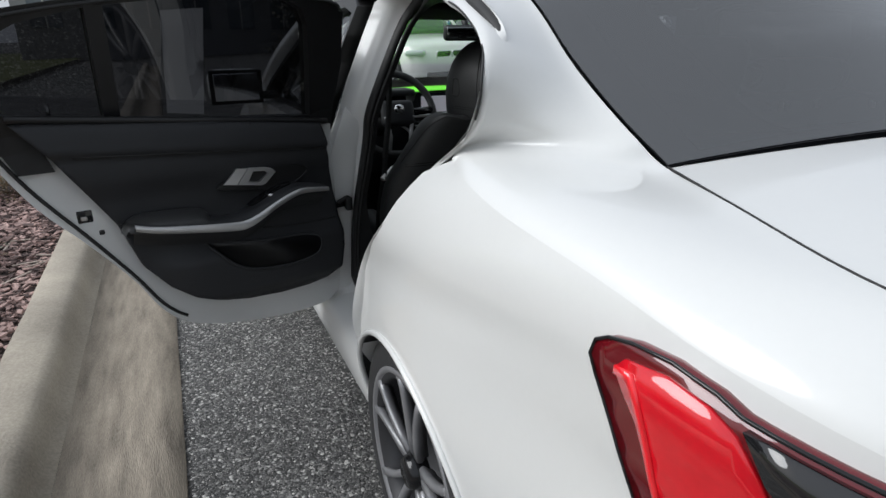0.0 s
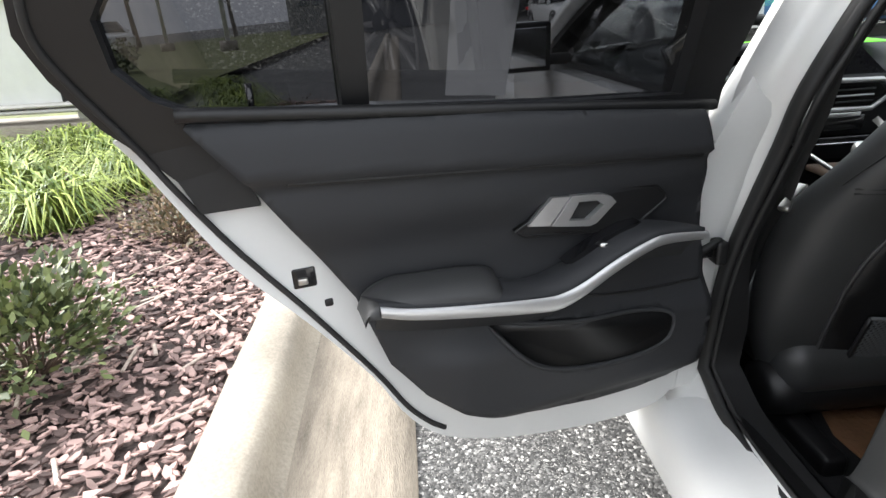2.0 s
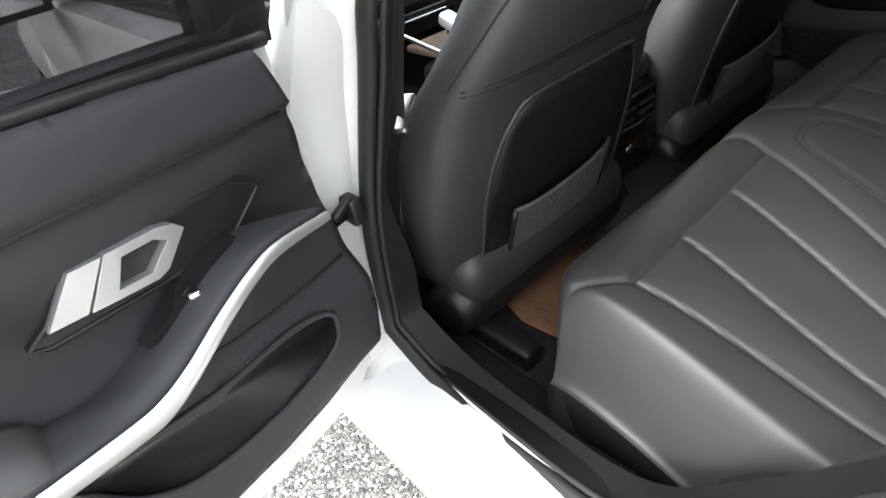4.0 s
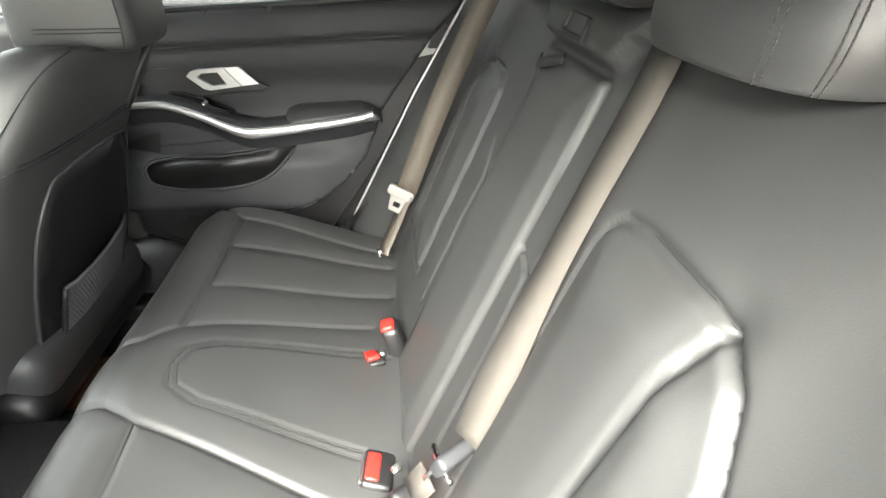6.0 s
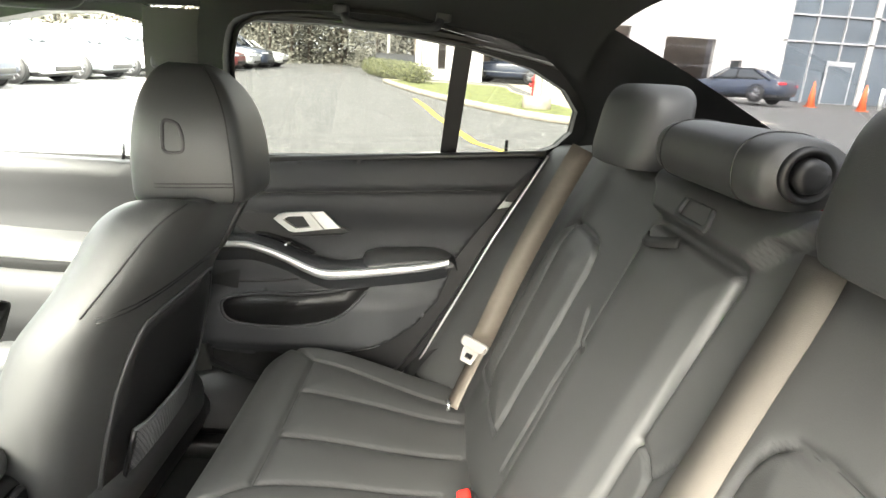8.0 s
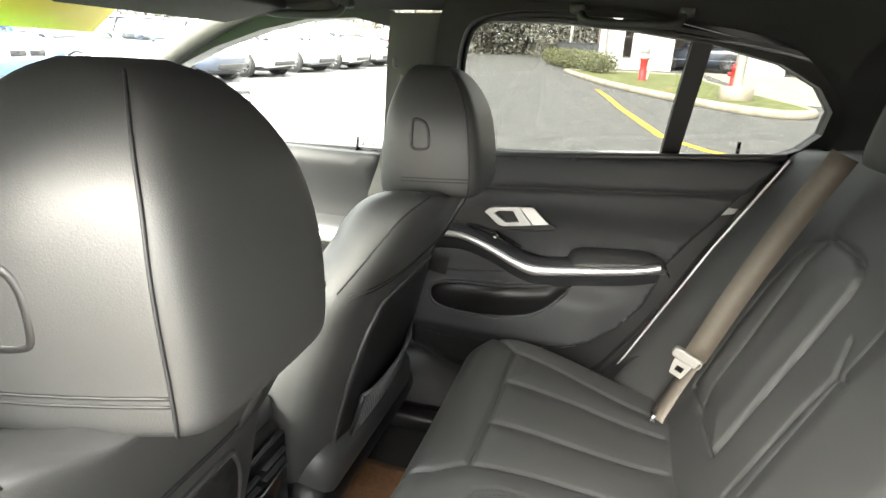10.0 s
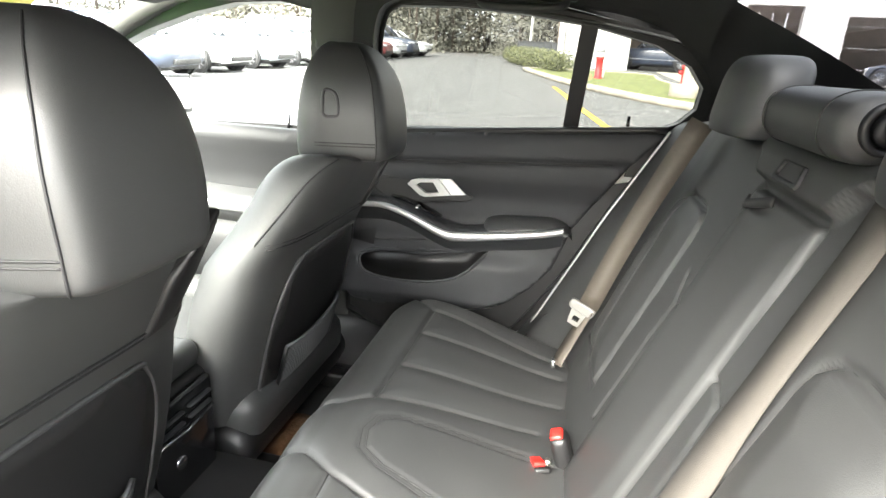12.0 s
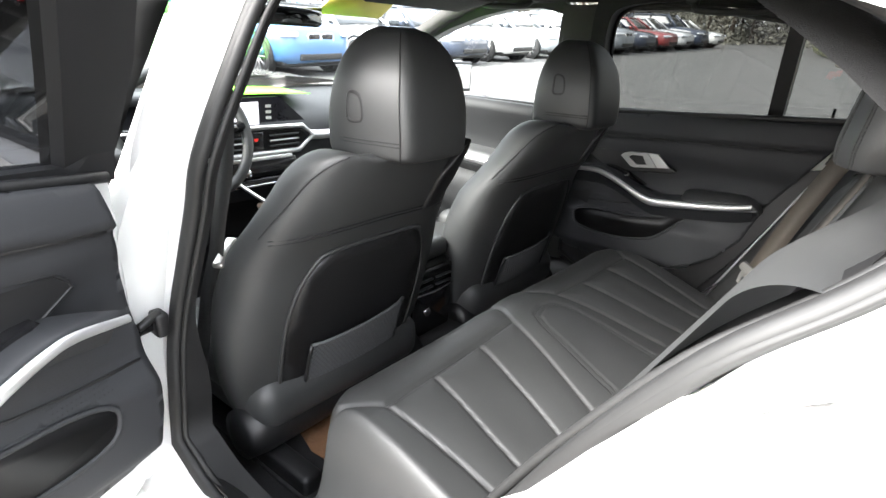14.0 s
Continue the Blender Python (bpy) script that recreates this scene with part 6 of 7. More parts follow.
    prof = [(0.938, 0.70, 0.02), (0.944, 0.90, 0.006), (0.958, 0.97, 0.0), (0.985, 0.99, 0.0), (1.02, 1.0, 0.003), (1.055, 0.97, 0.009), (1.09, 0.89, 0.018), (1.118, 0.77, 0.032), (1.140, 0.62, 0.048), (1.158, 0.42, 0.068), (1.168, 0.20, 0.092)]
    plan = [(0.0, 0.0), (0.05, 0.001), (0.076, 0.004), (0.089, 0.014), (0.097, 0.032), (0.110, 0.07), (0.121, 0.11), (0.126, 0.145), (0.118, 0.172), (0.085, 0.182), (0.0, 0.184)]
    half = smooth_path([(a_, b_, 0) for a_, b_ in plan], 3)
    contour = [(p.x, p.y) for p in half] + [(-p.x, p.y) for p in half[-2:0:-1]]
    levels = smooth_path(prof, 3)

    def head_pt(i, q, off=0.0):
        px, py = contour[i % len(contour)]
        z, f, back_ = q
        yy = 0.690 + back_ + py * max(0.2, 1 - 7.5 * back_) + 0.05 * (0.95 - z) * 0.3
        c = V((hx, 0.78, z))
        p = V((hx + px * f, yy, z))
        return p + (p - c).normalized() * off

    hr = part("headrest", grid([[head_pt(i, q) for i in range(len(contour))] for q in levels], closed_u=True, caps=True), LEATHER, st_, "black leather front headrest")
    n_ = len(contour)
    ci = 10
    for i in (ci, n_ - ci):
        part("headrest_seam", tube([head_pt(i, q, 0.0006) for q in levels[2:-2]], 0.0014, 5), SEAM, st_)
    for zz in (0.972, 0.978):
        q = (zz, float(np.interp(zz, [p[0] for p in prof], [p[1] for p in prof])), 0.0)
        for rng_ in (range(ci, 20), range(n_ - 20, n_ - ci + 1)):
            part("headrest_seam", tube([head_pt(i, q, 0.0006) for i in rng_], 0.0012, 5), SEAM, st_)
    # release button on the flank
    bz = 1.034 if sgn < 0 else 1.054
    side = lambda dy, dz: V((hx - float(np.interp(0.094 + dy, [0.032, 0.07, 0.11, 0.145], [0.097, 0.110, 0.121, 0.126])) * float(np.interp(bz + dz, [p[0] for p in prof], [p[1] for p in prof])), 0.690 + 0.009 + 0.094 + dy, bz + dz))
    lp = smooth_path([(0.014, -0.020, 0), (0.015, 0.0, 0), (0.015, 0.020, 0), (0.008, 0.024, 0), (-0.006, 0.018, 0), (-0.013, 0.0, 0), (-0.014, -0.020, 0), (-0.006, -0.025, 0), (0.008, -0.025, 0), (0.014, -0.020, 0)], 4)
    part("release_rim", tube([side(p.x, p.y) for p in lp], 0.0042, 8), PLASTIC, st_, "dark rim of the headrest release")
    part("release_button", sheet([(p.x * 0.72, p.y * 0.72) for p in lp[:-1]], lambda u, v: side(u, v) + V((-0.002, 0, 0)), 0.01), LEATHER2, st_)
    for dx in (-0.055, 0.055):
        part("headrest_post", tube([(hx + dx, 0.80, 0.90), (hx + dx, 0.79, 0.95)], 0.007, 8), STEEL, st_)
    return st_


front_seat(-0.350, -1)
front_seat(0.383, 1)

# ---------------------------------------------------------------- console, dashboard, steering wheel
con = part("centre_console", rbox((0, 1.28, 0.44), (0.22, 0.62, 0.24), 0.03, 4), PLASTIC, car, "black centre console")
part("console_armrest", rbox((0, 1.14, 0.585), (0.20, 0.32, 0.06), 0.025, 4), LEATHER, con, "black leather console lid")
part("rear_vent_panel", rbox((0, 0.965, 0.45), (0.17, 0.02, 0.20), 0.008, 3), GLOSSBLACK, con)
for i in range(4):
    part("vent_slat", rbox((-0.04 if i % 2 else 0.04, 0.952, 0.50 + 0.022 * (i // 2)), (0.065, 0.010, 0.006), 0.002, 1), PLASTIC2, con)
part("vent_trim", tube([(-0.08, 0.953, 0.485), (0.0, 0.951, 0.478), (0.08, 0.953, 0.485)], 0.003, 6), CHROME, con)
part("power_socket", lathe([(0.952, 0.012), (0.957, 0.014), (0.962, 0.014)], (-0.02, 0, 0.42), "y", 16), CHROME, con)
part("console_top", rbox((0, 1.50, 0.588), (0.20, 0.30, 0.02), 0.006, 2), mat("ash_wood_trim", (0.09, 0.065, 0.05), 0.4, vary=0.3, scale=14, stretch=(12, 1, 1)), con, "dark wood console trim")
for s in (-1, 1):
    part("console_strip", ribbon(smooth_path([(s * 0.125, 1.12, 0.59), (s * 0.135, 1.35, 0.605), (s * 0.15, 1.58, 0.65), (s * 0.17, 1.74, 0.70)], 5), 0.020, (s * 0.6, 0, 0.8), 0.006), SATIN, con, "satin silver console edge")
gs = part("gear_selector", rbox((-0.05, 1.49, 0.668), (0.045, 0.075, 0.04), 0.015, 4, rot(18, 0, 0)), SATIN, con, "silver and black gear selector")
part("gear_stem", tube([(-0.05, 1.50, 0.59), (-0.05, 1.495, 0.66)], 0.013, 10), GLOSSBLACK, con)
dash_prof = [(1.84, 0.55), (1.80, 0.64), (1.785, 0.70), (1.775, 0.78), (1.79, 0.835), (1.83, 0.868), (1.90, 0.895), (2.00, 0.915), (2.07, 0.92)]
dash_curve = smooth_path([(a, b_, 0) for a, b_ in dash_prof], 3)
dash = part("dashboard", grid([[(x, q.x + 0.06 * (abs(x) / 0.75) ** 3, q.y + 0.018 * math.exp(-((x + 0.36) / 0.18) ** 2) * smoothstep(0.82, 0.9, q.y)) for x in [-0.75 + 0.05 * i for i in range(31)]] for q in dash_curve]), PLASTIC2, car, "black dashboard")
def dash_face(pts, y, depth):
    """A flat piece of the dashboard's face with the outline given in x and z."""
    return sheet(pts, lambda u, v: V((u, y, v)), 0.03, back=lambda u, v: V((u, y + depth, v)))


for pts in ([(-0.72, 1.80, 0.80), (-0.62, 1.785, 0.79), (-0.56, 1.78, 0.785)], [(0.225, 1.768, 0.780), (0.30, 1.768, 0.776), (0.5, 1.775, 0.785), (0.74, 1.82, 0.80)]):
    part("dash_strip", ribbon(smooth_path(pts, 5), 0.034, (0, 0.2, 1), 0.008), SATIN, dash, "satin silver dashboard strip")
vs = part("vent_surround", tube(smooth_path([(-0.255, 1.768, 0.780), (-0.20, 1.766, 0.819), (0.0, 1.764, 0.823), (0.185, 1.766, 0.818), (0.236, 1.768, 0.780), (0.168, 1.766, 0.730), (0.0, 1.764, 0.732), (-0.19, 1.766, 0.730)], 1), 0.0085, 8, closed=True), SATIN, dash, "six-sided satin silver vent surround")
part("display", dash_face([(-0.20, 0.830), (-0.165, 0.923), (0.10, 0.921), (0.112, 0.916), (0.222, 0.826), (0.21, 0.822), (-0.19, 0.824)], 1.790, 0.018), SCREENMAT, dash, "dark central touch display", smooth=False, bevel=0.002)
SCR = bpy.data.materials.new("lit_screen")
SCR.use_nodes = True
pb = SCR.node_tree.nodes["Principled BSDF"]
nz = SCR.node_tree.nodes.new("ShaderNodeTexNoise")
nz.inputs["Scale"].default_value = 18
rp = SCR.node_tree.nodes.new("ShaderNodeValToRGB")
rp.color_ramp.elements[0].position, rp.color_ramp.elements[0].color = 0.4, (0.35, 0.42, 0.55, 1)
rp.color_ramp.elements[1].position, rp.color_ramp.elements[1].color = 0.6, (0.65, 0.5, 0.48, 1)
SCR.node_tree.links.new(nz.outputs[0], rp.inputs[0])
SCR.node_tree.links.new(rp.outputs[0], pb.inputs["Emission Color"])
pb.inputs["Emission Strength"].default_value = 0.22
part("screen_picture", rbox((-0.062, 1.7885, 0.868), (0.160, 0.004, 0.076), 0.001, 1), SCR, dash, "lit map picture", smooth=False)
for k in range(3):
    part("menu_mark", rbox((0.058, 1.7885, 0.890 - 0.02 * k), (0.022, 0.003, 0.010), 0.001, 1), SIGNGREY, dash, smooth=False)
part("vent_housing", dash_face([(-0.235, 0.780), (-0.19, 0.812), (0.175, 0.812), (0.215, 0.780), (0.158, 0.737), (-0.18, 0.737)], 1.770, 0.02), GLOSSBLACK, dash, smooth=False)
for s_ in (-1, 1):
    for k in range(3):
        part("vent_slat", rbox((-0.01 + s_ * 0.115, 1.764, 0.755 + 0.0185 * k), (0.125, 0.007, 0.0055), 0.002, 1), SATIN if k == 1 else PLASTIC2, dash)
part("vent_divider", rbox((-0.01, 1.764, 0.775), (0.05, 0.010, 0.066), 0.004, 2), GLOSSBLACK, dash)
part("hazard_button", rbox((-0.018, 1.757, 0.782), (0.016, 0.004, 0.012), 0.002, 1), REDPLASTIC, dash, "red hazard button")
part("climate_panel", rbox((-0.02, 1.765, 0.690), (0.34, 0.02, 0.050), 0.008, 3), GLOSSBLACK, dash)
part("climate_strip", rbox((-0.02, 1.757, 0.716), (0.30, 0.006, 0.014), 0.003, 2), SATIN, dash)
part("volume_knob", lathe([(1.745, 0.012), (1.75, 0.014), (1.765, 0.014)], (-0.06, 0, 0.673), "y", 20), CHROME, dash)
part("dash_shelf", rbox((0.04, 1.77, 0.632), (0.34, 0.03, 0.03), 0.006, 2), GLOSSBLACK, dash)
part("shelf_strip", rbox((0.04, 1.746, 0.627), (0.23, 0.008, 0.008), 0.003, 2), CHROME, dash)
part("instrument_hood", rbox((-0.37, 1.80, 0.93), (0.36, 0.12, 0.03), 0.012, 3), PLASTIC2, dash)
part("instrument_display", rbox((-0.37, 1.785, 0.875), (0.30, 0.01, 0.09), 0.004, 2, rot(-12, 0, 0)), SCREENMAT, dash)
SWC = V((-0.365, 1.555, 0.860))
tilt = rot(-22, 0, 0)
ringp = [SWC + tilt @ V((0.182 * math.cos(a), 0, 0.178 * math.sin(a) * (1 if math.sin(a) > -0.85 else 0.97))) for a in [2 * math.pi * k / 44 for k in range(44)]]
sw = part("steering_wheel", tube(ringp, 0.0155, 12, closed=True), LEATHER, car, "black leather steering wheel with silver spokes")
part("airbag_cover", rbox(SWC + tilt @ V((0, -0.03, -0.005)), (0.15, 0.05, 0.11), 0.022, 5, tilt), PLASTIC2, sw)
part("wheel_badge", lathe([(0, 0.022), (0.006, 0.022)], SWC + tilt @ V((0, -0.062, 0.004)), "y", 24), CHROME, sw, "round badge of plain quarters")
for s in (-1, 1):
    part("spoke", tube([SWC + tilt @ V((s * 0.07, -0.02, 0.0)), SWC + tilt @ V((s * 0.172, 0, 0.012))], 0.016, 8), GLOSSBLACK, sw)
    part("spoke_trim", tube([SWC + tilt @ V((s * 0.062, -0.045, -0.02)), SWC + tilt @ V((s * 0.045, -0.03, -0.10)), SWC + tilt @ V((s * 0.05, 0, -0.165))], 0.009, 8), SATIN, sw)
part("steering_column", tube([SWC, SWC + V((0, 0.30, -0.10))], 0.05, 12), PLASTIC, sw)
# grab handles in the headliner
for sgn in (-1, 1):
    for yy in (0.47, 1.16):
        g = part("grab_handle", tube(smooth_path([(sgn * 0.555, yy - 0.095, 1.285), (sgn * 0.535, yy - 0.08, 1.262), (sgn * 0.53, yy, 1.258), (sgn * 0.535, yy + 0.08, 1.262), (sgn * 0.555, yy + 0.095, 1.285)], 4), 0.009, 8), PLASTIC2, car, "dark grey folded grab handle")
        part("handle_mount", rbox((sgn * 0.555, yy - 0.10, 1.285), (0.03, 0.03, 0.02), 0.006, 2), PLASTIC2, g)
        part("handle_mount", rbox((sgn * 0.555, yy + 0.10, 1.285), (0.03, 0.03, 0.02), 0.006, 2), PLASTIC2, g)
# papers and tags at the windscreen
def on_screen(x, t):
    a, b_ = V((x, 2.02 + 0.10 * (1 - (x / 0.7) ** 2), 0.945)), V((x * 0.8, 1.34 + 0.10, 1.315))
    return a.lerp(b_, t) + V((0, -0.03, -0.012))


solo("price_sheet", grid([[(x, y, 0.926 + 0.02 * (y - 1.9) + 0.004 * math.cos(9 * x)) for x in (-0.20, -0.05, 0.1, 0.27)] for y in (1.82, 1.90, 1.98, 2.04)]), NEON, "neon green paper lying on the dashboard", "paper", solid=0.001)
solo("windscreen_tag", grid([[on_screen(x, t) for x in (0.14, 0.3, 0.46)] for t in (0.72, 0.80, 0.90)]), YELLOWTAG, "yellow paper tag hanging at the windscreen top", "sale tag", solid=0.001)

# ---------------------------------------------------------------- planting by the kerb
def leaf(b, p, d, n, L, W):
    s = d.cross(n).normalized() * W / 2
    q = [p, p + d * L * 0.45 + s, p + d * L, p + d * L * 0.45 - s]
    b.faces.new([b.verts.new(v) for v in q])


def shrub(x, y, r, h, leaves, seed, material, label, lsize=0.035):
    rr = random.Random(seed)
    t = thing("shrub", label, "shrub", "shrubs in the bed", at=(x, y, bed_z(x, y)))
    z0 = bed_z(x, y)
    b = bmesh.new()
    tips = []
    for k in range(30):
        a, e = rr.uniform(0, 6.28), rr.uniform(0.25, 1.4)
        L = rr.uniform(0.6, 1.05)
        tip = V((x + r * L * math.cos(a) * math.cos(e), y + r * L * math.sin(a) * math.cos(e), z0 + h * L * math.sin(e) * 1.0))
        midp = V((x, y, z0)).lerp(tip, 0.5) + V((rr.uniform(-0.03, 0.03), rr.uniform(-0.03, 0.03), 0.02))
        tube([V((x + rr.uniform(-0.02, 0.02), y + rr.uniform(-0.02, 0.02), z0 - 0.01)), midp, tip], 0.005, 5, b, taper=0.35)
        tips += [tip, midp.lerp(tip, 0.5)]
    part("branchwork", b, TWIG, t)
    b = bmesh.new()
    for _ in range(leaves):
        c = rr.choice(tips) + V((rr.gauss(0, r * 0.16), rr.gauss(0, r * 0.16), rr.gauss(0, h * 0.10)))
        if c.z < z0 + 0.02:
            continue
        d = (c - V((x, y, z0 + h * 0.2))).normalized() + V((rr.gauss(0, 0.5), rr.gauss(0, 0.5), rr.gauss(0.2, 0.4)))
        d.normalize()
        n = V((rr.gauss(0, 0.5), rr.gauss(0, 0.5), 1)).normalized()
        leaf(b, c, d, n, lsize * rr.uniform(0.6, 1.3), lsize * 0.55)
    part("crown", b, material, t, smooth=False)
    return t


shrub(-2.55, 1.62, 0.30, 0.36, 1900, 1, LEAFGREEN, "low green shrub with some red leaves on bark mulch", 0.042)
shrub(-2.45, 2.72, 0.30, 0.26, 1500, 2, LEAFRED, "low sparse shrub with reddish leaves on bark mulch", 0.030)
shrub(-2.32, 4.05, 0.28, 0.24, 1100, 3, LEAFRED, "low sparse shrub with reddish leaves on bark mulch", 0.030)
shrub(-2.30, 5.5, 0.30, 0.26, 900, 5, LEAFRED, "low sparse shrub with reddish leaves on bark mulch", 0.032)
shrub(-2.75, 0.35, 0.30, 0.34, 1400, 4, LEAFGREEN, "low green shrub with some red leaves on bark mulch", 0.042)


def clump(x, y, r, blades, seed):
    rr = random.Random(seed)
    b = bmesh.new()
    z0 = bed_z(x, y)
    for _ in range(blades):
        a = rr.uniform(0, 6.28)
        L, H = r * rr.uniform(0.5, 1.15), rr.uniform(0.16, 0.32)
        p0 = V((x + rr.gauss(0, r * 0.22), y + rr.gauss(0, r * 0.22), z0))
        d = V((math.cos(a), math.sin(a), 0))
        pts = [p0, p0 + d * L * 0.35 + V((0, 0, H * 0.8)), p0 + d * L * 0.75 + V((0, 0, H * 0.9)), p0 + d * L * 1.1 + V((0, 0, H * 0.45))]
        sd = V((-d.y, d.x, 0)) * 0.006
        vs = [(b.verts.new(p - sd * w), b.verts.new(p + sd * w)) for p, w in zip(pts, (1, 1, 0.8, 0.15))]
        for i in range(3):
            b.faces.new((vs[i][0], vs[i][1], vs[i + 1][1], vs[i + 1][0]))
    t = solo("strap_leaf_clump", b, BLADE, "yellow-green clump of arching strap leaves", "grass clump", "clumps in the bed")
    return t


k = 0
for x, y in ((-3.25, 3.1), (-3.05, 3.75), (-3.7, 3.55), (-3.4, 4.3), (-4.1, 3.2), (-4.3, 4.2), (-3.95, 4.75), (-3.15, 4.75), (-2.95, 5.4), (-4.8, 4.6), (-3.0, 6.2), (-3.3, 7.0), (-4.4, 7.2), (-4.9, 3.7), (-3.8, 8.2)):
    k += 1
    clump(x, y, 0.42, 330, 40 + k)

# monument sign on a concrete plinth
sg = thing("monument_sign", "white and grey monument sign on a pale concrete plinth", "sign", at=(-4.9, 5.45, 0.1))
part("plinth", rbox((-5.0, 5.5, 0.18), (2.85, 0.50, 0.36), 0.015, 2, rot(0, 0, -4)), KERBMAT, sg, "stained concrete plinth")
part("sign_panel", rbox((-5.15, 5.38, 1.15), (1.85, 0.10, 1.25), 0.01, 2, rot(0, 0, -4)), SIGNWHITE, sg)
part("panel_edge", rbox((-4.225, 5.315, 1.15), (0.02, 0.12, 1.27), 0.004, 1, rot(0, 0, -4)), RUBBER, sg)
for i, (dx, w) in enumerate(((-0.30, 0.10), (-0.20, 0.07), (-0.085, 0.09), (-0.02, 0.02))):
    part("lettering_bar", rbox((-4.30 + dx, 5.318 - dx * 0.07, 0.665), (w * 0.8, 0.006, 0.075 if i != 3 else 0.02), 0.001, 1, rot(0, 0, -4)), BROWNTEXT, sg, "brown bar in place of lettering", smooth=False)
part("post", rbox((-4.0, 5.36, 1.45), (0.30, 0.26, 2.2), 0.05, 4, rot(0, 0, -4)), SIGNGREY, sg, "grey clad sign post")
part("post_strip", rbox((-3.93, 5.225, 1.45), (0.10, 0.01, 2.2), 0.004, 2, rot(0, 0, -4)), SIGNWHITE, sg)
for zz in (0.47, 1.38):
    part("band", rbox((-4.75, 5.36, zz), (1.95, 0.34, 0.035), 0.015, 3, rot(0, 0, -4)), SIGNGREY, sg)
    part("band", rbox((-4.75, 5.36, zz + 0.045), (1.97, 0.36, 0.03), 0.014, 3, rot(0, 0, -4)), SIGNGREY, sg)
part("post_foot", rbox((-4.0, 5.36, 0.39), (0.22, 0.18, 0.06), 0.01, 2, rot(0, 0, -4)), DARKOPEN, sg)


# ---------------------------------------------------------------- parked cars
def parked_car(place, paint, kind, label, seed=0, name="parked_car"):
    """A parked car that faces -y in its own coordinates: body, glasshouse, lamps, grille, wheels."""
    L, W, H, clear = {"sedan": (4.7, 1.84, 1.43, 0.17), "suv": (4.75, 1.90, 1.68, 0.21), "truck": (5.8, 2.0, 1.95, 0.28)}[kind]
    R = {"sedan": 0.335, "suv": 0.37, "truck": 0.40}[kind]
    t = thing(name, label, "car", "parked cars")
    belt = H * 0.635
    fy, ry = 0.80, L - 1.05
    st_ = [(0.0, 0.55, 0.40, 0.62), (0.06, 0.78, 0.30, belt * 0.80), (0.25, 0.92, 0.24, belt * 0.88), (0.8, 0.985, 0.22, belt * 0.95), (1.35, 1.0, 0.22, belt * 1.0), (1.9, 1.0, 0.22, belt * 1.02), (L * 0.6, 1.0, 0.22, belt * 1.03), (L - 1.0, 0.985, 0.23, belt * 1.05), (L - 0.35, 0.94, 0.26, belt * 1.06), (L - 0.08, 0.86, 0.32, belt * 1.03), (L, 0.74, 0.42, belt * 0.85)]
    rows = []
    for y, w, z0, z1 in st_:
        hw = W / 2 * w
        pr = [(0.0, z0), (0.8, z0), (0.97, z0 + 0.10), (1.0, z0 + (z1 - z0) * 0.45), (0.985, z0 + (z1 - z0) * 0.78), (0.93, z1 - 0.03), (0.80, z1), (0.4, z1 + 0.025), (0.0, z1 + 0.03)]
        half = [(x * hw, z) for x, z in pr]
        rows.append([(x, y, z) for x, z in half] + [(-x, y, z) for x, z in half[::-1][1:-1]])
    part("body", grid(rows, closed_u=True, caps=True), paint, t)
    g0 = {"sedan": (1.45, 2.15, 3.25, L - 0.55), "suv": (1.35, 1.95, L - 0.9, L - 0.15), "truck": (1.5, 2.1, 3.5, 3.75)}[kind]
    rows = []
    for q in (0.0, 0.35, 0.75, 1.0):
        y0, y1 = g0[0] + (g0[1] - g0[0]) * q, g0[3] + (g0[2] - g0[3]) * q
        hw = W / 2 * (0.93 - 0.22 * q)
        z = belt * 1.0 + (H - 0.03 - belt) * q
        rows.append([(x, y, z) for x, y in ring(0, (y0 + y1) / 2, hw, (y1 - y0) / 2, 7, 36)])
    part("glasshouse", grid(rows, closed_u=True, caps=True), CARGLASS, t, "dark car windows")
    hw = W / 2 * 0.70
    part("roof", grid([[(x, y, z) for x, y in ring(0, (g0[1] + g0[2]) / 2, hw * s, (g0[2] - g0[1]) / 2 * s, 6, 36)] for s, z in ((1.06, H - 0.05), (1.03, H - 0.02), (0.8, H), (0.3, H + 0.01))], closed_u=True, caps=True), paint, t)
    for sx in (-1, 1):
        for y0, y1 in ((g0[0], g0[1]), (g0[3], g0[2])):
            part("roof_pillar", ribbon([(sx * W / 2 * 0.925, y0, belt), (sx * W / 2 * 0.715, y1, H - 0.03)], 0.09, (0.3 * sx, 1, 0), 0.05), paint, t)
        part("roof_pillar", ribbon([(sx * W / 2 * 0.94, (g0[0] + g0[3]) / 2 - 0.1, belt), (sx * W / 2 * 0.725, (g0[1] + g0[2]) / 2 - 0.1, H - 0.03)], 0.07, (0, 1, 0), 0.02), GLOSSBLACK, t)
        part("headlight", rbox((sx * W * 0.37, 0.12, belt * 0.74), (W * 0.20, 0.20, 0.10), 0.04, 3, rot(0, 0, sx * 32)), LAMPMAT, t, "clear headlight")
        part("tail_light", rbox((sx * W * 0.38, L - 0.10, belt * 0.86), (W * 0.2, 0.14, 0.11), 0.03, 3, rot(0, 0, -sx * 25)), REDLENS, t, "red tail light")
        part("grille", rbox((sx * W * 0.085, 0.045, belt * 0.66), (W * 0.15, 0.06, 0.20 if kind != "truck" else 0.3), 0.04, 3), GLOSSBLACK, t, "black kidney grille")
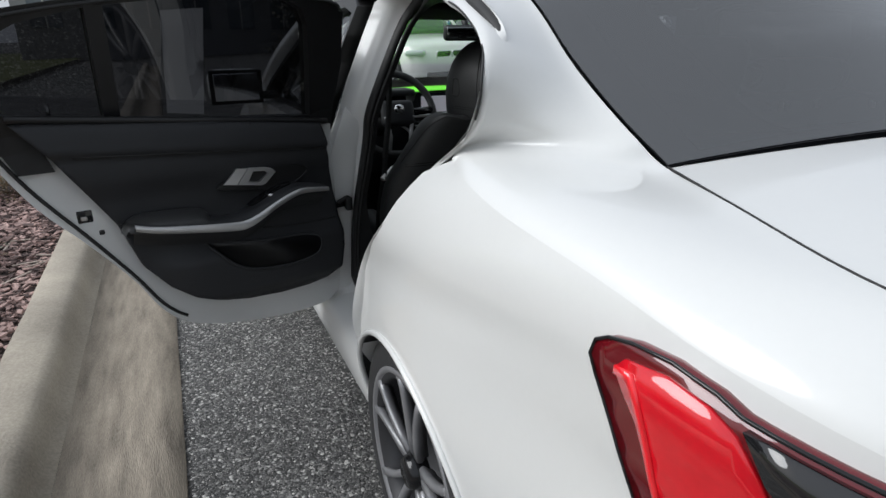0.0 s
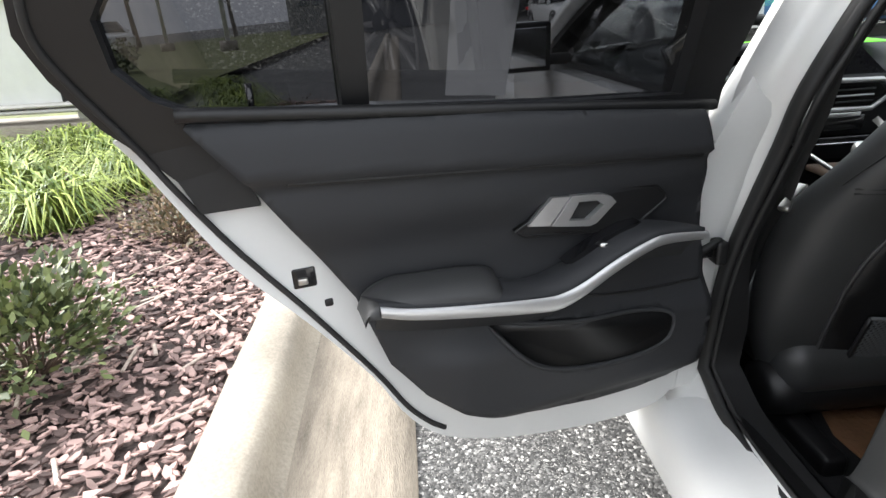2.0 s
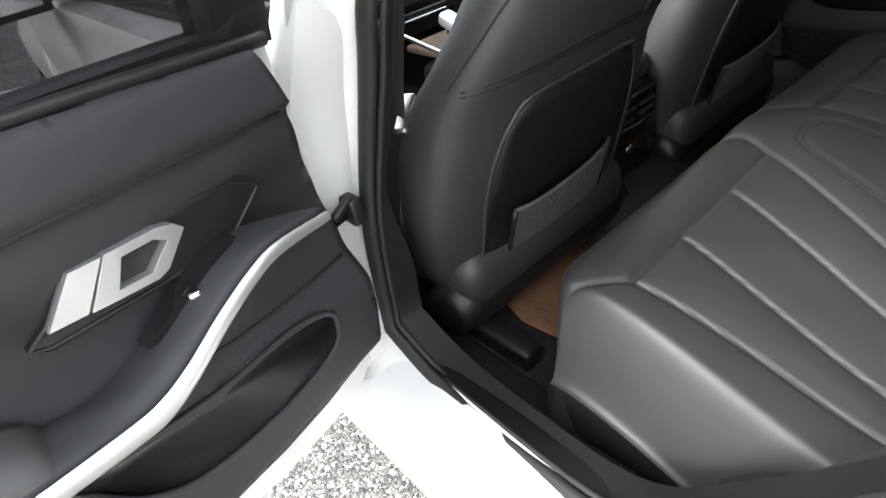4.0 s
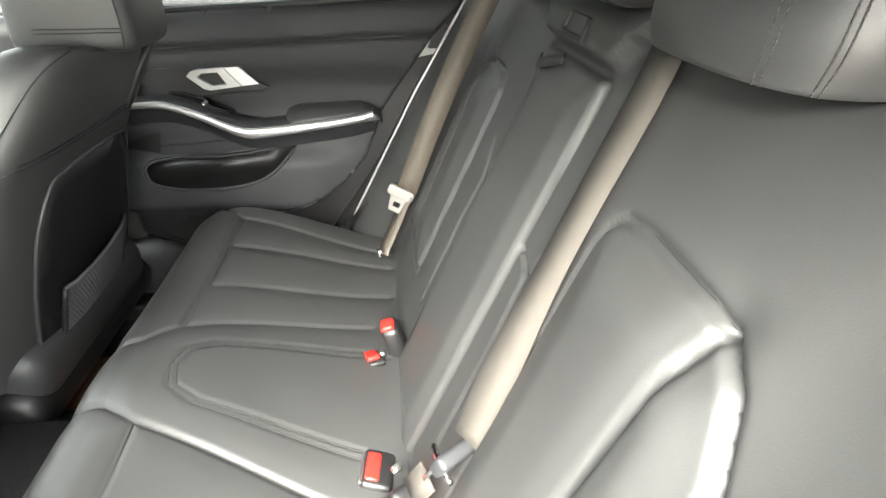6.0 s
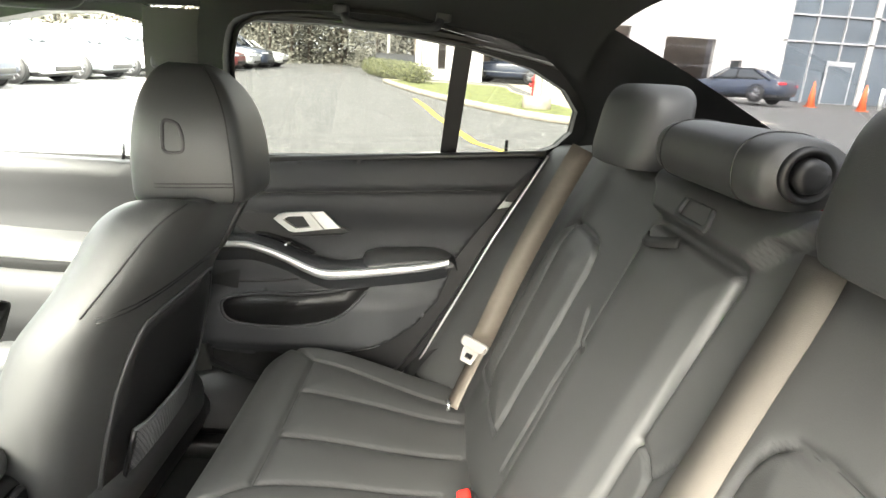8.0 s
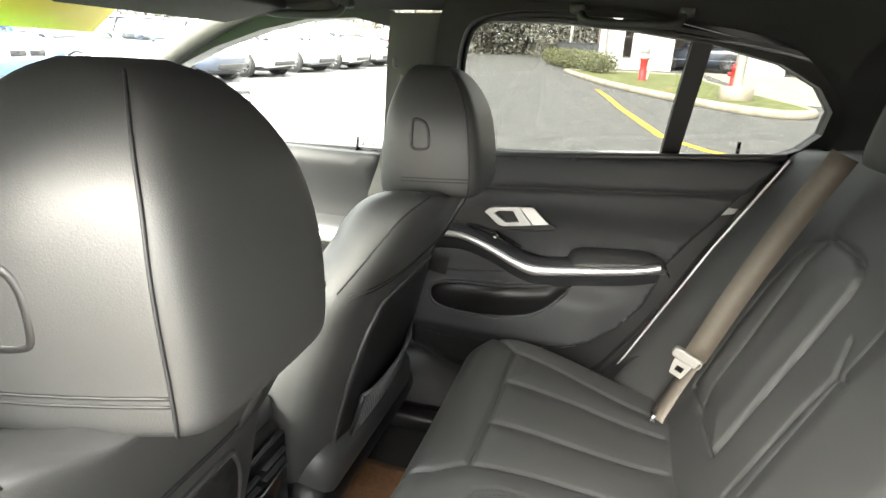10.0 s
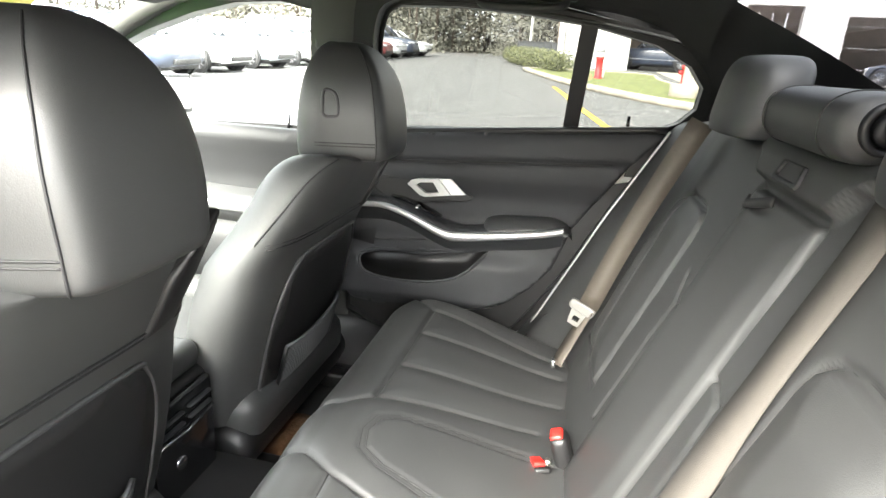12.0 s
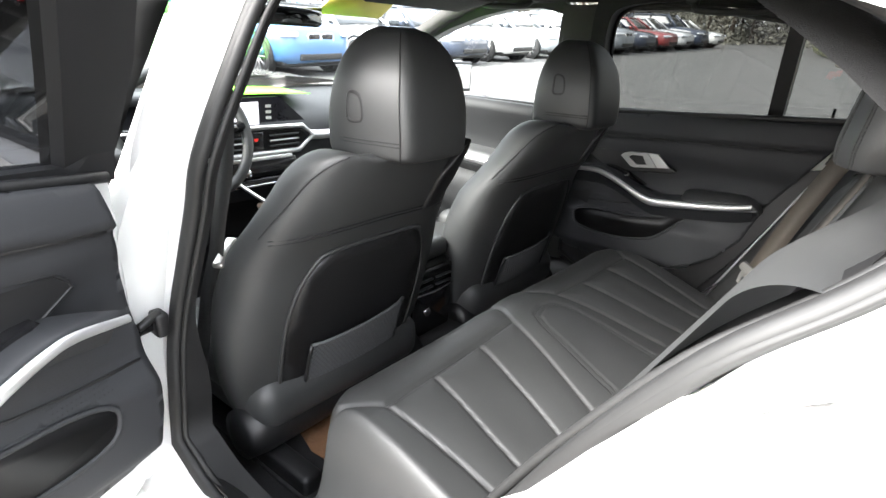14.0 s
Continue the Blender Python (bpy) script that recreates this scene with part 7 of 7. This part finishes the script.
        part("grille_frame", tube([(sx * W * 0.085 + a * W * 0.078, 0.018, belt * 0.66 + c * (0.10 if kind != "truck" else 0.15)) for a, c in ((-1, -0.8), (-1, 0.8), (-0.8, 1), (0.8, 1), (1, 0.8), (1, -0.8), (0.8, -1), (-0.8, -1))], 0.011, 6, closed=True), CHROME, t)
        part("door_mirror", rbox((sx * (W / 2 + 0.07), 1.72, belt + 0.09), (0.18, 0.12, 0.13), 0.04, 3), paint, t)
        for wy in (fy, ry):
            cx = sx * (W / 2 - 0.115)
            w_ = part("wheel", lathe([(-0.11, R * 0.70), (-0.105, R * 0.95), (-0.07, R), (0.07, R), (0.105, R * 0.95), (0.11, R * 0.70)], (cx, wy, R), "x", 28, caps=False), TYRE, t, "black tyre")
            part("wheel_arch", lathe([(sx * 0.05, R * 1.05), (sx * 0.119, R * 1.05), (sx * 0.119, R * 1.17), (sx * 0.05, R * 1.17)], (cx, wy, R + 0.02), "x", 28, caps=False), PLASTIC, t)
            o = sx * 0.118
            part("rim", lathe([(o, R * 0.72), (o - sx * 0.05, R * 0.66), (o - sx * 0.05, 0.02)], (cx, wy, R), "x", 28, caps=False), ALLOY, w_)
            b = bmesh.new()
            for k in range(10):
                a = 2 * math.pi * k / 10
                tube([(cx + o, wy + 0.04 * math.cos(a), R + 0.04 * math.sin(a)), (cx + o, wy + R * 0.70 * math.cos(a), R + R * 0.70 * math.sin(a))], 0.016, 5, b)
            part("spokes", b, ALLOYBRIGHT, w_)
    part("lower_intake", rbox((0, 0.05, 0.38), (W * 0.55, 0.12, 0.13), 0.03, 3), PLASTIC, t)
    part("underbody", rbox((0, L / 2, 0.26), (W * 0.82, L * 0.9, 0.16), 0.05, 2), PLASTIC, t)
    t.matrix_basis = place
    return t


row = [(3.75, WHITE, "suv", "white sport utility car parked in the row"), (6.62, BLUEPAINT, "suv", "blue sport utility car parked in the row"), (9.2, SILVERPAINT, "sedan", "silver sedan parked in the row"), (11.7, DARKPAINT, "sedan", "dark blue sedan parked in the row"), (14.15, WHITE, "sedan", "white sedan parked in the row"),
       (16.8, GREYPAINT, "sedan", "grey sedan parked in the row"), (19.3, WHITE, "sedan", "white sedan parked in the row"), (21.9, GREYPAINT, "suv", "grey sport utility car parked in the row"), (24.5, DARKPAINT, "sedan", "dark blue sedan parked in the row"), (27.0, REDPAINT, "sedan", "dark red sedan parked in the row"), (29.6, SILVERPAINT, "sedan", "silver sedan parked in the row"), (32.2, DARKPAINT, "suv", "dark blue sport utility car parked in the row"), (34.8, WHITE, "sedan", "white sedan parked in the row")]
for i, (x, paint, kd, lab) in enumerate(row):
    parked_car(pose(x, 9.35 + 0.06 * (i % 3), ground_z(x), 0, -2.2, 0), paint, kd, lab)
for i, (x, paint, kd) in enumerate(((3.0, WHITE, "sedan"), (5.8, WHITE, "suv"), (9.0, SILVERPAINT, "sedan"), (12.5, WHITE, "sedan"), (16, WHITE, "suv"))):
    parked_car(pose(x + 1.0, 16.5, ground_z(x), 0, -2.2, 0), paint, kd, "pale car parked in the second row")
parked_car(pose(28.2, -11.9, ground_z(28.2), 0, -2.2, 127), DARKPAINT, "sedan", "dark blue sedan before the white building")
parked_car(pose(33.6, -1.5, ground_z(33.6), 0, 0, 160), DARKPAINT, "suv", "dark car standing in the covered bay")
parked_car(pose(-19.0, 40, ground_z(-19), 0, 0, 40), WHITE, "truck", "white pickup truck across the lawn", name="pickup_truck")
parked_car(pose(-22.6, 39, ground_z(-22), 0, 0, 40), DARKPAINT, "truck", "dark pickup truck across the lawn", name="pickup_truck")
for i, (x, paint) in enumerate(((-9, SILVERPAINT), (-5.5, WHITE), (-1.5, SILVERPAINT), (2.5, GREYPAINT), (6, WHITE), (10, SILVERPAINT))):
    parked_car(pose(x, -15 + 0.5 * (i % 2), ground_z(x), 0, 0, 180 + 8 * (i % 3)), paint, "sedan" if i % 2 else "suv", "pale car parked behind the lot lane")

# ---------------------------------------------------------------- building with glazed front
bd = thing("dealership_building", "white clad building with dark doorways and a glazed front", "building", at=(31, -20, ground_z(31)))
GZ = ground_z(31)
wall_out = [(-17.6, GZ - 0.6), (-17.6, 9.0), (1.05, 9.0), (1.05, GZ - 0.6)]
doors_h = [[(-14.17, GZ), (-14.17, 4.12), (-11.52, 4.12), (-11.52, GZ)], [(-15.75, GZ), (-15.75, 3.15), (-15.15, 3.15), (-15.15, GZ)], [(-9.6, GZ), (-9.6, 4.5), (-7.1, 4.5), (-7.1, GZ)], [(-0.02, 1.75), (-0.02, 3.6), (0.38, 3.6), (0.38, 1.75)], [(-4.95, GZ), (-4.95, 3.2), (-2.0, 3.2), (-2.0, GZ)]]
part("wall", sheet(wall_out, lambda y, z: V((31, y, z)), 1.5, holes=doors_h, back=lambda y, z: V((31.35, y, z))), WALLWHITE, bd, "white panel wall", smooth=False)
part("wall", rbox((36, 1.2, 5.0), (9.9, 0.3, 9.5), 0, 1), WALLWHITE, bd, smooth=False)
part("downpipe", rbox((30.9, 1.42, 4.0), (0.3, 0.3, 6.5), 0.02, 1), WALLWHITE, bd, "white corner post", smooth=False)
part("doorway_back", grid([[(39.5, y, z) for y in (-17.5, 2.0)] for z in (GZ, 8.9)]), DARKOPEN, bd, smooth=False)
for k in range(8):
    part("wall_joint", rbox((30.995, -8, GZ + 0.6 + 0.95 * k), (0.006, 18.8, 0.02), 0, 1), WALLGREY, bd, smooth=False)
for y0, y1 in ((-9.6, -7.1),):
    for k in range(3):
        part("door_mullion", rbox((31.3, y0 + (y1 - y0) * (0.25 + 0.25 * k), 2.6), (0.06, 0.06, 3.2), 0, 1), MULLION, bd, smooth=False)
# glazed part: panes between aluminium bars, set forward on the right
for i in range(11):
    y0, y1 = -17.75 - 1.55 * i, -17.75 - 1.55 * (i + 1)
    for z0, z1 in ((GZ, 4.3), (4.3, 5.6), (5.6, 8.6)):
        part("pane", grid([[(31.05, y, z) for y in (y0 - 0.04, y1 + 0.04)] for z in (z0 + 0.05, z1 - 0.04)]), BLUEGLASS, bd, smooth=False)
    part("mullion", rbox((31.0, y0, 4.7), (0.14, 0.07 if i % 3 else 0.30, 7.8), 0.005, 1), MULLION if i % 3 else WALLWHITE, bd, smooth=False)
for z in (4.3, 5.6, 8.6):
    part("transom", rbox((31.0, -26.3, z), (0.14, 17.2, 0.09), 0.005, 1), MULLION, bd, smooth=False)
part("entrance_frame", rbox((30.93, -21.0, 2.3), (0.10, 1.5, 2.2), 0.01, 1), MULLION, bd, smooth=False)
part("entrance_pane", rbox((30.90, -21.0, 2.2), (0.10, 1.3, 1.9), 0.01, 1), BLUEGLASS, bd, smooth=False)
part("interior_back", grid([[(40, y, z) for y in (-17.6, -36)] for z in (GZ, 9)]), WALLGREY, bd, smooth=False)
part("roof_edge", rbox((33, -17, 9.1), (5, 40, 0.4), 0.02, 1), WALLWHITE, bd, smooth=False)

for x, y in ((26.3, -16.9), (25.3, -18.6)):
    c = thing("traffic_cone", "orange traffic cone on the asphalt", "cone", "cones by the building", at=(x, y, ground_z(x)))
    z = ground_z(x)
    part("cone_body", lathe([(z + 0.04, 0.19), (z + 1.12, 0.04), (z + 1.15, 0.0)], (x, y, 0), "z", 16), ORANGE, c)
    part("cone_base", rbox((x, y, z + 0.02), (0.42, 0.42, 0.04), 0.01, 2), ORANGE, c)
for x, y in ((26.5, -19.5), (26.9, -20.6), (25.5, -20.2)):
    z = ground_z(x)
    solo("bollard", lathe([(z, 0.09), (z + 0.95, 0.09), (z + 1.02, 0.05)], (x, y, 0), "z", 14), SIGNWHITE, "white steel bollard before the entrance", "bollard", "bollards")
def hydrant(x, y, label):
    z = ground_z(x) + 0.12
    hy = thing("fire_hydrant", label, "hydrant", "hydrants on the grass island", at=(x, y, z))
    part("barrel", lathe([(z, 0.15), (z + 0.05, 0.15), (z + 0.06, 0.10), (z + 0.50, 0.10), (z + 0.52, 0.13), (z + 0.57, 0.13), (z + 0.63, 0.09), (z + 0.70, 0.04)], (x, y, 0), "z", 18), HYDRANT, hy)
    for d in (-1, 1):
        part("outlet", lathe([(0.08 * d, 0.06), (0.17 * d, 0.06), (0.19 * d, 0.045)], (x, y, z + 0.38), "y", 14), HYDRANT, hy)


hydrant(18.6, -2.82, "faded red fire hydrant beside the lamp post")
z = ground_z(19.6) + 0.12
hy = thing("valve_post", "red valve post with a white ring and a dark cap", "valve post", at=(19.6, -0.28, z))
part("barrel", lathe([(z, 0.15), (z + 0.04, 0.15), (z + 0.05, 0.115), (z + 0.62, 0.115), (z + 0.64, 0.14), (z + 0.68, 0.14)], (19.6, -0.28, 0), "z", 18), HYDRANT, hy)
part("white_ring", lathe([(z + 0.68, 0.125), (z + 0.70, 0.16), (z + 0.80, 0.16), (z + 0.82, 0.125)], (19.6, -0.28, 0), "z", 18), SIGNWHITE, hy, "white band")
part("cap", lathe([(z + 0.82, 0.13), (z + 0.90, 0.15), (z + 1.00, 0.12), (z + 1.06, 0.03)], (19.6, -0.28, 0), "z", 18), WALLGREY, hy, "dark grey cap")
part("side_handle", tube([(19.6, -0.43, z + 0.05), (19.6, -0.47, z + 0.35), (19.6, -0.44, z + 0.62)], 0.03, 8), SIGNWHITE, hy, "white operating wrench")
# low dark fence beyond the hedge
fn_ = thing("fence", "low dark metal fence beside the building", "fence", at=(33, 2.4, ground_z(33)))
for k in range(9):
    part("fence_post", rbox((33, 0.95 + 0.36 * k, 1.86), (0.05, 0.05, 1.30), 0.004, 1), PLASTIC2, fn_, smooth=False)
for zz in (1.45, 1.95, 2.42):
    part("fence_rail", rbox((33.0, 2.4, zz), (0.03, 3.0, 0.06), 0.004, 1), PLASTIC2, fn_, smooth=False)
part("fence_screen", rbox((33.06, 2.4, 1.85), (0.01, 2.96, 1.1), 0.002, 1), CARGLASS, fn_, "dark screen behind the rails", smooth=False)

# grass island with kerb and a painted line
isl = [(24.5, 2.6), (20.5, 1.5), (18.0, 0.75), (15.0, -0.45), (13.0, -1.45), (12.0, -2.2), (11.8, -2.8), (12.4, -3.3), (14.0, -3.2), (17.0, -2.8), (21.0, -2.4), (25.0, -2.2)]
isl3 = [tuple(q) for q in smooth_path([(x, y, 0) for x, y in isl + [isl[0]]], 3)][:-1]
tagged(part("island_grass", sheet([(q[0], q[1]) for q in isl3], lambda x, y: V((x, y, ground_z(x) + 0.14)), 1.0, back=lambda x, y: V((x, y, ground_z(x) - 0.1))), LAWN, None, smooth=False), "yellowish grass island by the road", "lawn", kind="structure")
tagged(part("island_kerb", tube([(q[0], q[1], ground_z(q[0]) + 0.07) for q in isl3], 0.10, 8, closed=True), KERBMAT, None), "pale concrete kerb round the grass island", "kerb", kind="structure")
tagged(part("road_line", ribbon([(x, y, ground_z(x) + 0.006) for x, y in ((16.5, 1.0), (14.0, 0.62), (11.85, 0.35), (10.0, 0.05), (8.16, -0.25), (7.2, -0.75), (6.6, -1.5))], 0.14, (0.15, 1, 0), 0.004), YELLOWPAINT, None), "yellow painted line on the asphalt", "road marking", kind="structure")
tagged(part("pavement", grid([[(x, y, ground_z(x) + 0.012) for x in (15, 22, 31)] for y in (-9, -5, -3.4)]), KERBMAT, None), "pale concrete apron before the building", "pavement", kind="structure")


# ---------------------------------------------------------------- trees, hedge, woods
def crown_leaves(b, c, r, n, rr, size):
    for _ in range(n):
        d = V((rr.gauss(0, 1), rr.gauss(0, 1), rr.gauss(0, 0.8))).normalized() * rr.uniform(0.3, 1.0) ** 0.6
        p = V(c) + V((d.x * r[0], d.y * r[1], d.z * r[2]))
        a = V((rr.gauss(0, 1), rr.gauss(0, 1), rr.gauss(0, 0.6))).normalized()
        o = a.orthogonal().normalized() * size * rr.uniform(0.4, 1.0)
        b.faces.new([b.verts.new(p + v) for v in (-a * size * 0.5, o * 0.5, a * size * 0.5, -o * 0.5)])


def tree(x, y, h, spread, seed, leaves=900, size=0.35):
    rr = random.Random(seed)
    z = ground_z(x)
    t = thing("tree", "grey-green tree with an uneven open crown", "tree", "trees round the lot", at=(x, y, z))
    b = tube(smooth_path([(x, y, z - 0.2), (x + rr.uniform(-0.2, 0.2), y, z + h * 0.4), (x + rr.uniform(-0.4, 0.4), y, z + h * 0.85)], 4), 0.035 * h ** 0.9, 8, taper=0.3)
    lb = bmesh.new()
    for k in range(9):
        a, q = rr.uniform(0, 6.28), rr.uniform(0.45, 0.95)
        c = V((x + spread * rr.uniform(0.2, 0.8) * math.cos(a), y + spread * rr.uniform(0.2, 0.8) * math.sin(a), z + h * q + rr.uniform(0, 0.1) * h))
        tube([V((x, y, z + h * q * 0.75)), c], 0.05, 5, b, taper=0.3)
        crown_leaves(lb, c, (spread * 0.45, spread * 0.45, h * 0.12), leaves // 9, rr, size)
    part("trunk", b, BARK, t)
    part("crown", lb, TREELEAF, t, smooth=False)
    return t


for i, (x, y, h, s) in enumerate(((-23, 52, 9, 4.5), (-16, 56, 8, 4), (-30, 50, 10, 5), (-10, 60, 9, 4), (-4, 62, 8, 4), (-40, 46, 10, 5), (3, 45, 9, 4), (12, 48, 8, 4))):
    tree(x, y, h, s, 200 + i)
rr = random.Random(77)
bt, bl_ = bmesh.new(), bmesh.new()
for k in range(250):
    q = rr.random()
    if q < 0.62:
        x, y = rr.uniform(44, 62), rr.uniform(-2, 46)
    elif q < 0.84:
        x, y = rr.uniform(4, 60), rr.uniform(34, 52)
    else:
        x, y = rr.uniform(-45, 45), rr.uniform(-60, -42)
    z, h = ground_z(x) - 0.2, rr.uniform(8, 15)
    tube([(x, y, z), (x + rr.uniform(-0.4, 0.4), y, z + h)], rr.uniform(0.07, 0.15), 5, bt, taper=0.4)
    for j in range(6):
        crown_leaves(bl_, (x + rr.uniform(-1.4, 1.4), y + rr.uniform(-1.4, 1.4), z + h * (0.04 + 0.19 * j)), (2.1, 2.1, h * 0.13), 260, rr, 0.25)
solo("woodland_trunks", bt, BARK, "slender grey-brown trunks of the woods beyond the lot", "woods", kind="stuff")
solo("woodland_foliage", bl_, WOODS, "dull green and brown foliage of the woods", "woods", kind="stuff", smooth=False)
hb = bmesh.new()
for k in range(60):
    t = k / 59
    x, y = 33.5 - 10.8 * t, 4.2 - 3.2 * t
    crown_leaves(hb, (x, y, ground_z(x) + 0.45), (0.6, 0.6, 0.50), 170, rr, 0.10)
solo("hedge", hb, HEDGE, "clipped green hedge along the road", "hedge", kind="stuff", smooth=False)
hb = bmesh.new()
for k in range(5):
    crown_leaves(hb, (-9.6 + rr.uniform(-0.6, 0.6), 17 + rr.uniform(-0.6, 0.6), 0.3), (0.7, 0.7, 0.5), 350, rr, 0.12)
solo("bush", hb, LEAFGREEN, "dark green rounded bush on the lawn", "shrub", smooth=False)
for x, y, h in ((-8.5, 26, 9), (-14, 34, 9), (36, 3.4, 9), (13.9, -2.12, 8), (8, 22, 9), (-3, -22, 9)):
    z = ground_z(x)
    lp = thing("lamp_post", "pale steel lot lamp post", "lamp post", "lot lamps", at=(x, y, z))
    part("pole", lathe([(z, 0.105), (z + h, 0.07)], (x, y, 0), "z", 12), SIGNWHITE, lp, "white painted pole")
    part("lamp_head", rbox((x + 0.4, y, z + h), (0.8, 0.35, 0.12), 0.03, 2), SIGNGREY, lp)
    part("pole_base", lathe([(z, 0.36), (z + 0.40, 0.36), (z + 0.42, 0.33), (z + 0.42, 0.1)], (x, y, 0), "z", 20), KERBMAT, lp, "round concrete pole base")
# low grey building ahead
fb = thing("low_building", "low grey building with windows beyond the lot", "building", at=(-1, 38, 0))
part("wall", rbox((0, 40, 2.2), (16, 4, 5.2), 0.02, 1), WALLGREY, fb, smooth=False)
part("roof", rbox((0, 39.8, 5.0), (17, 5, 0.5), 0.02, 1), WALLWHITE, fb, smooth=False)
for i in range(6):
    w_ = part("window", rbox((-6.5 + 2.5 * i, 37.98, 2.3), (1.5, 0.10, 1.6), 0.01, 1), BLUEGLASS, fb, smooth=False)
    part("window_frame", rbox((-6.5 + 2.5 * i, 37.93, 2.3), (0.08, 0.06, 1.6), 0.005, 1), WALLWHITE, fb, smooth=False)
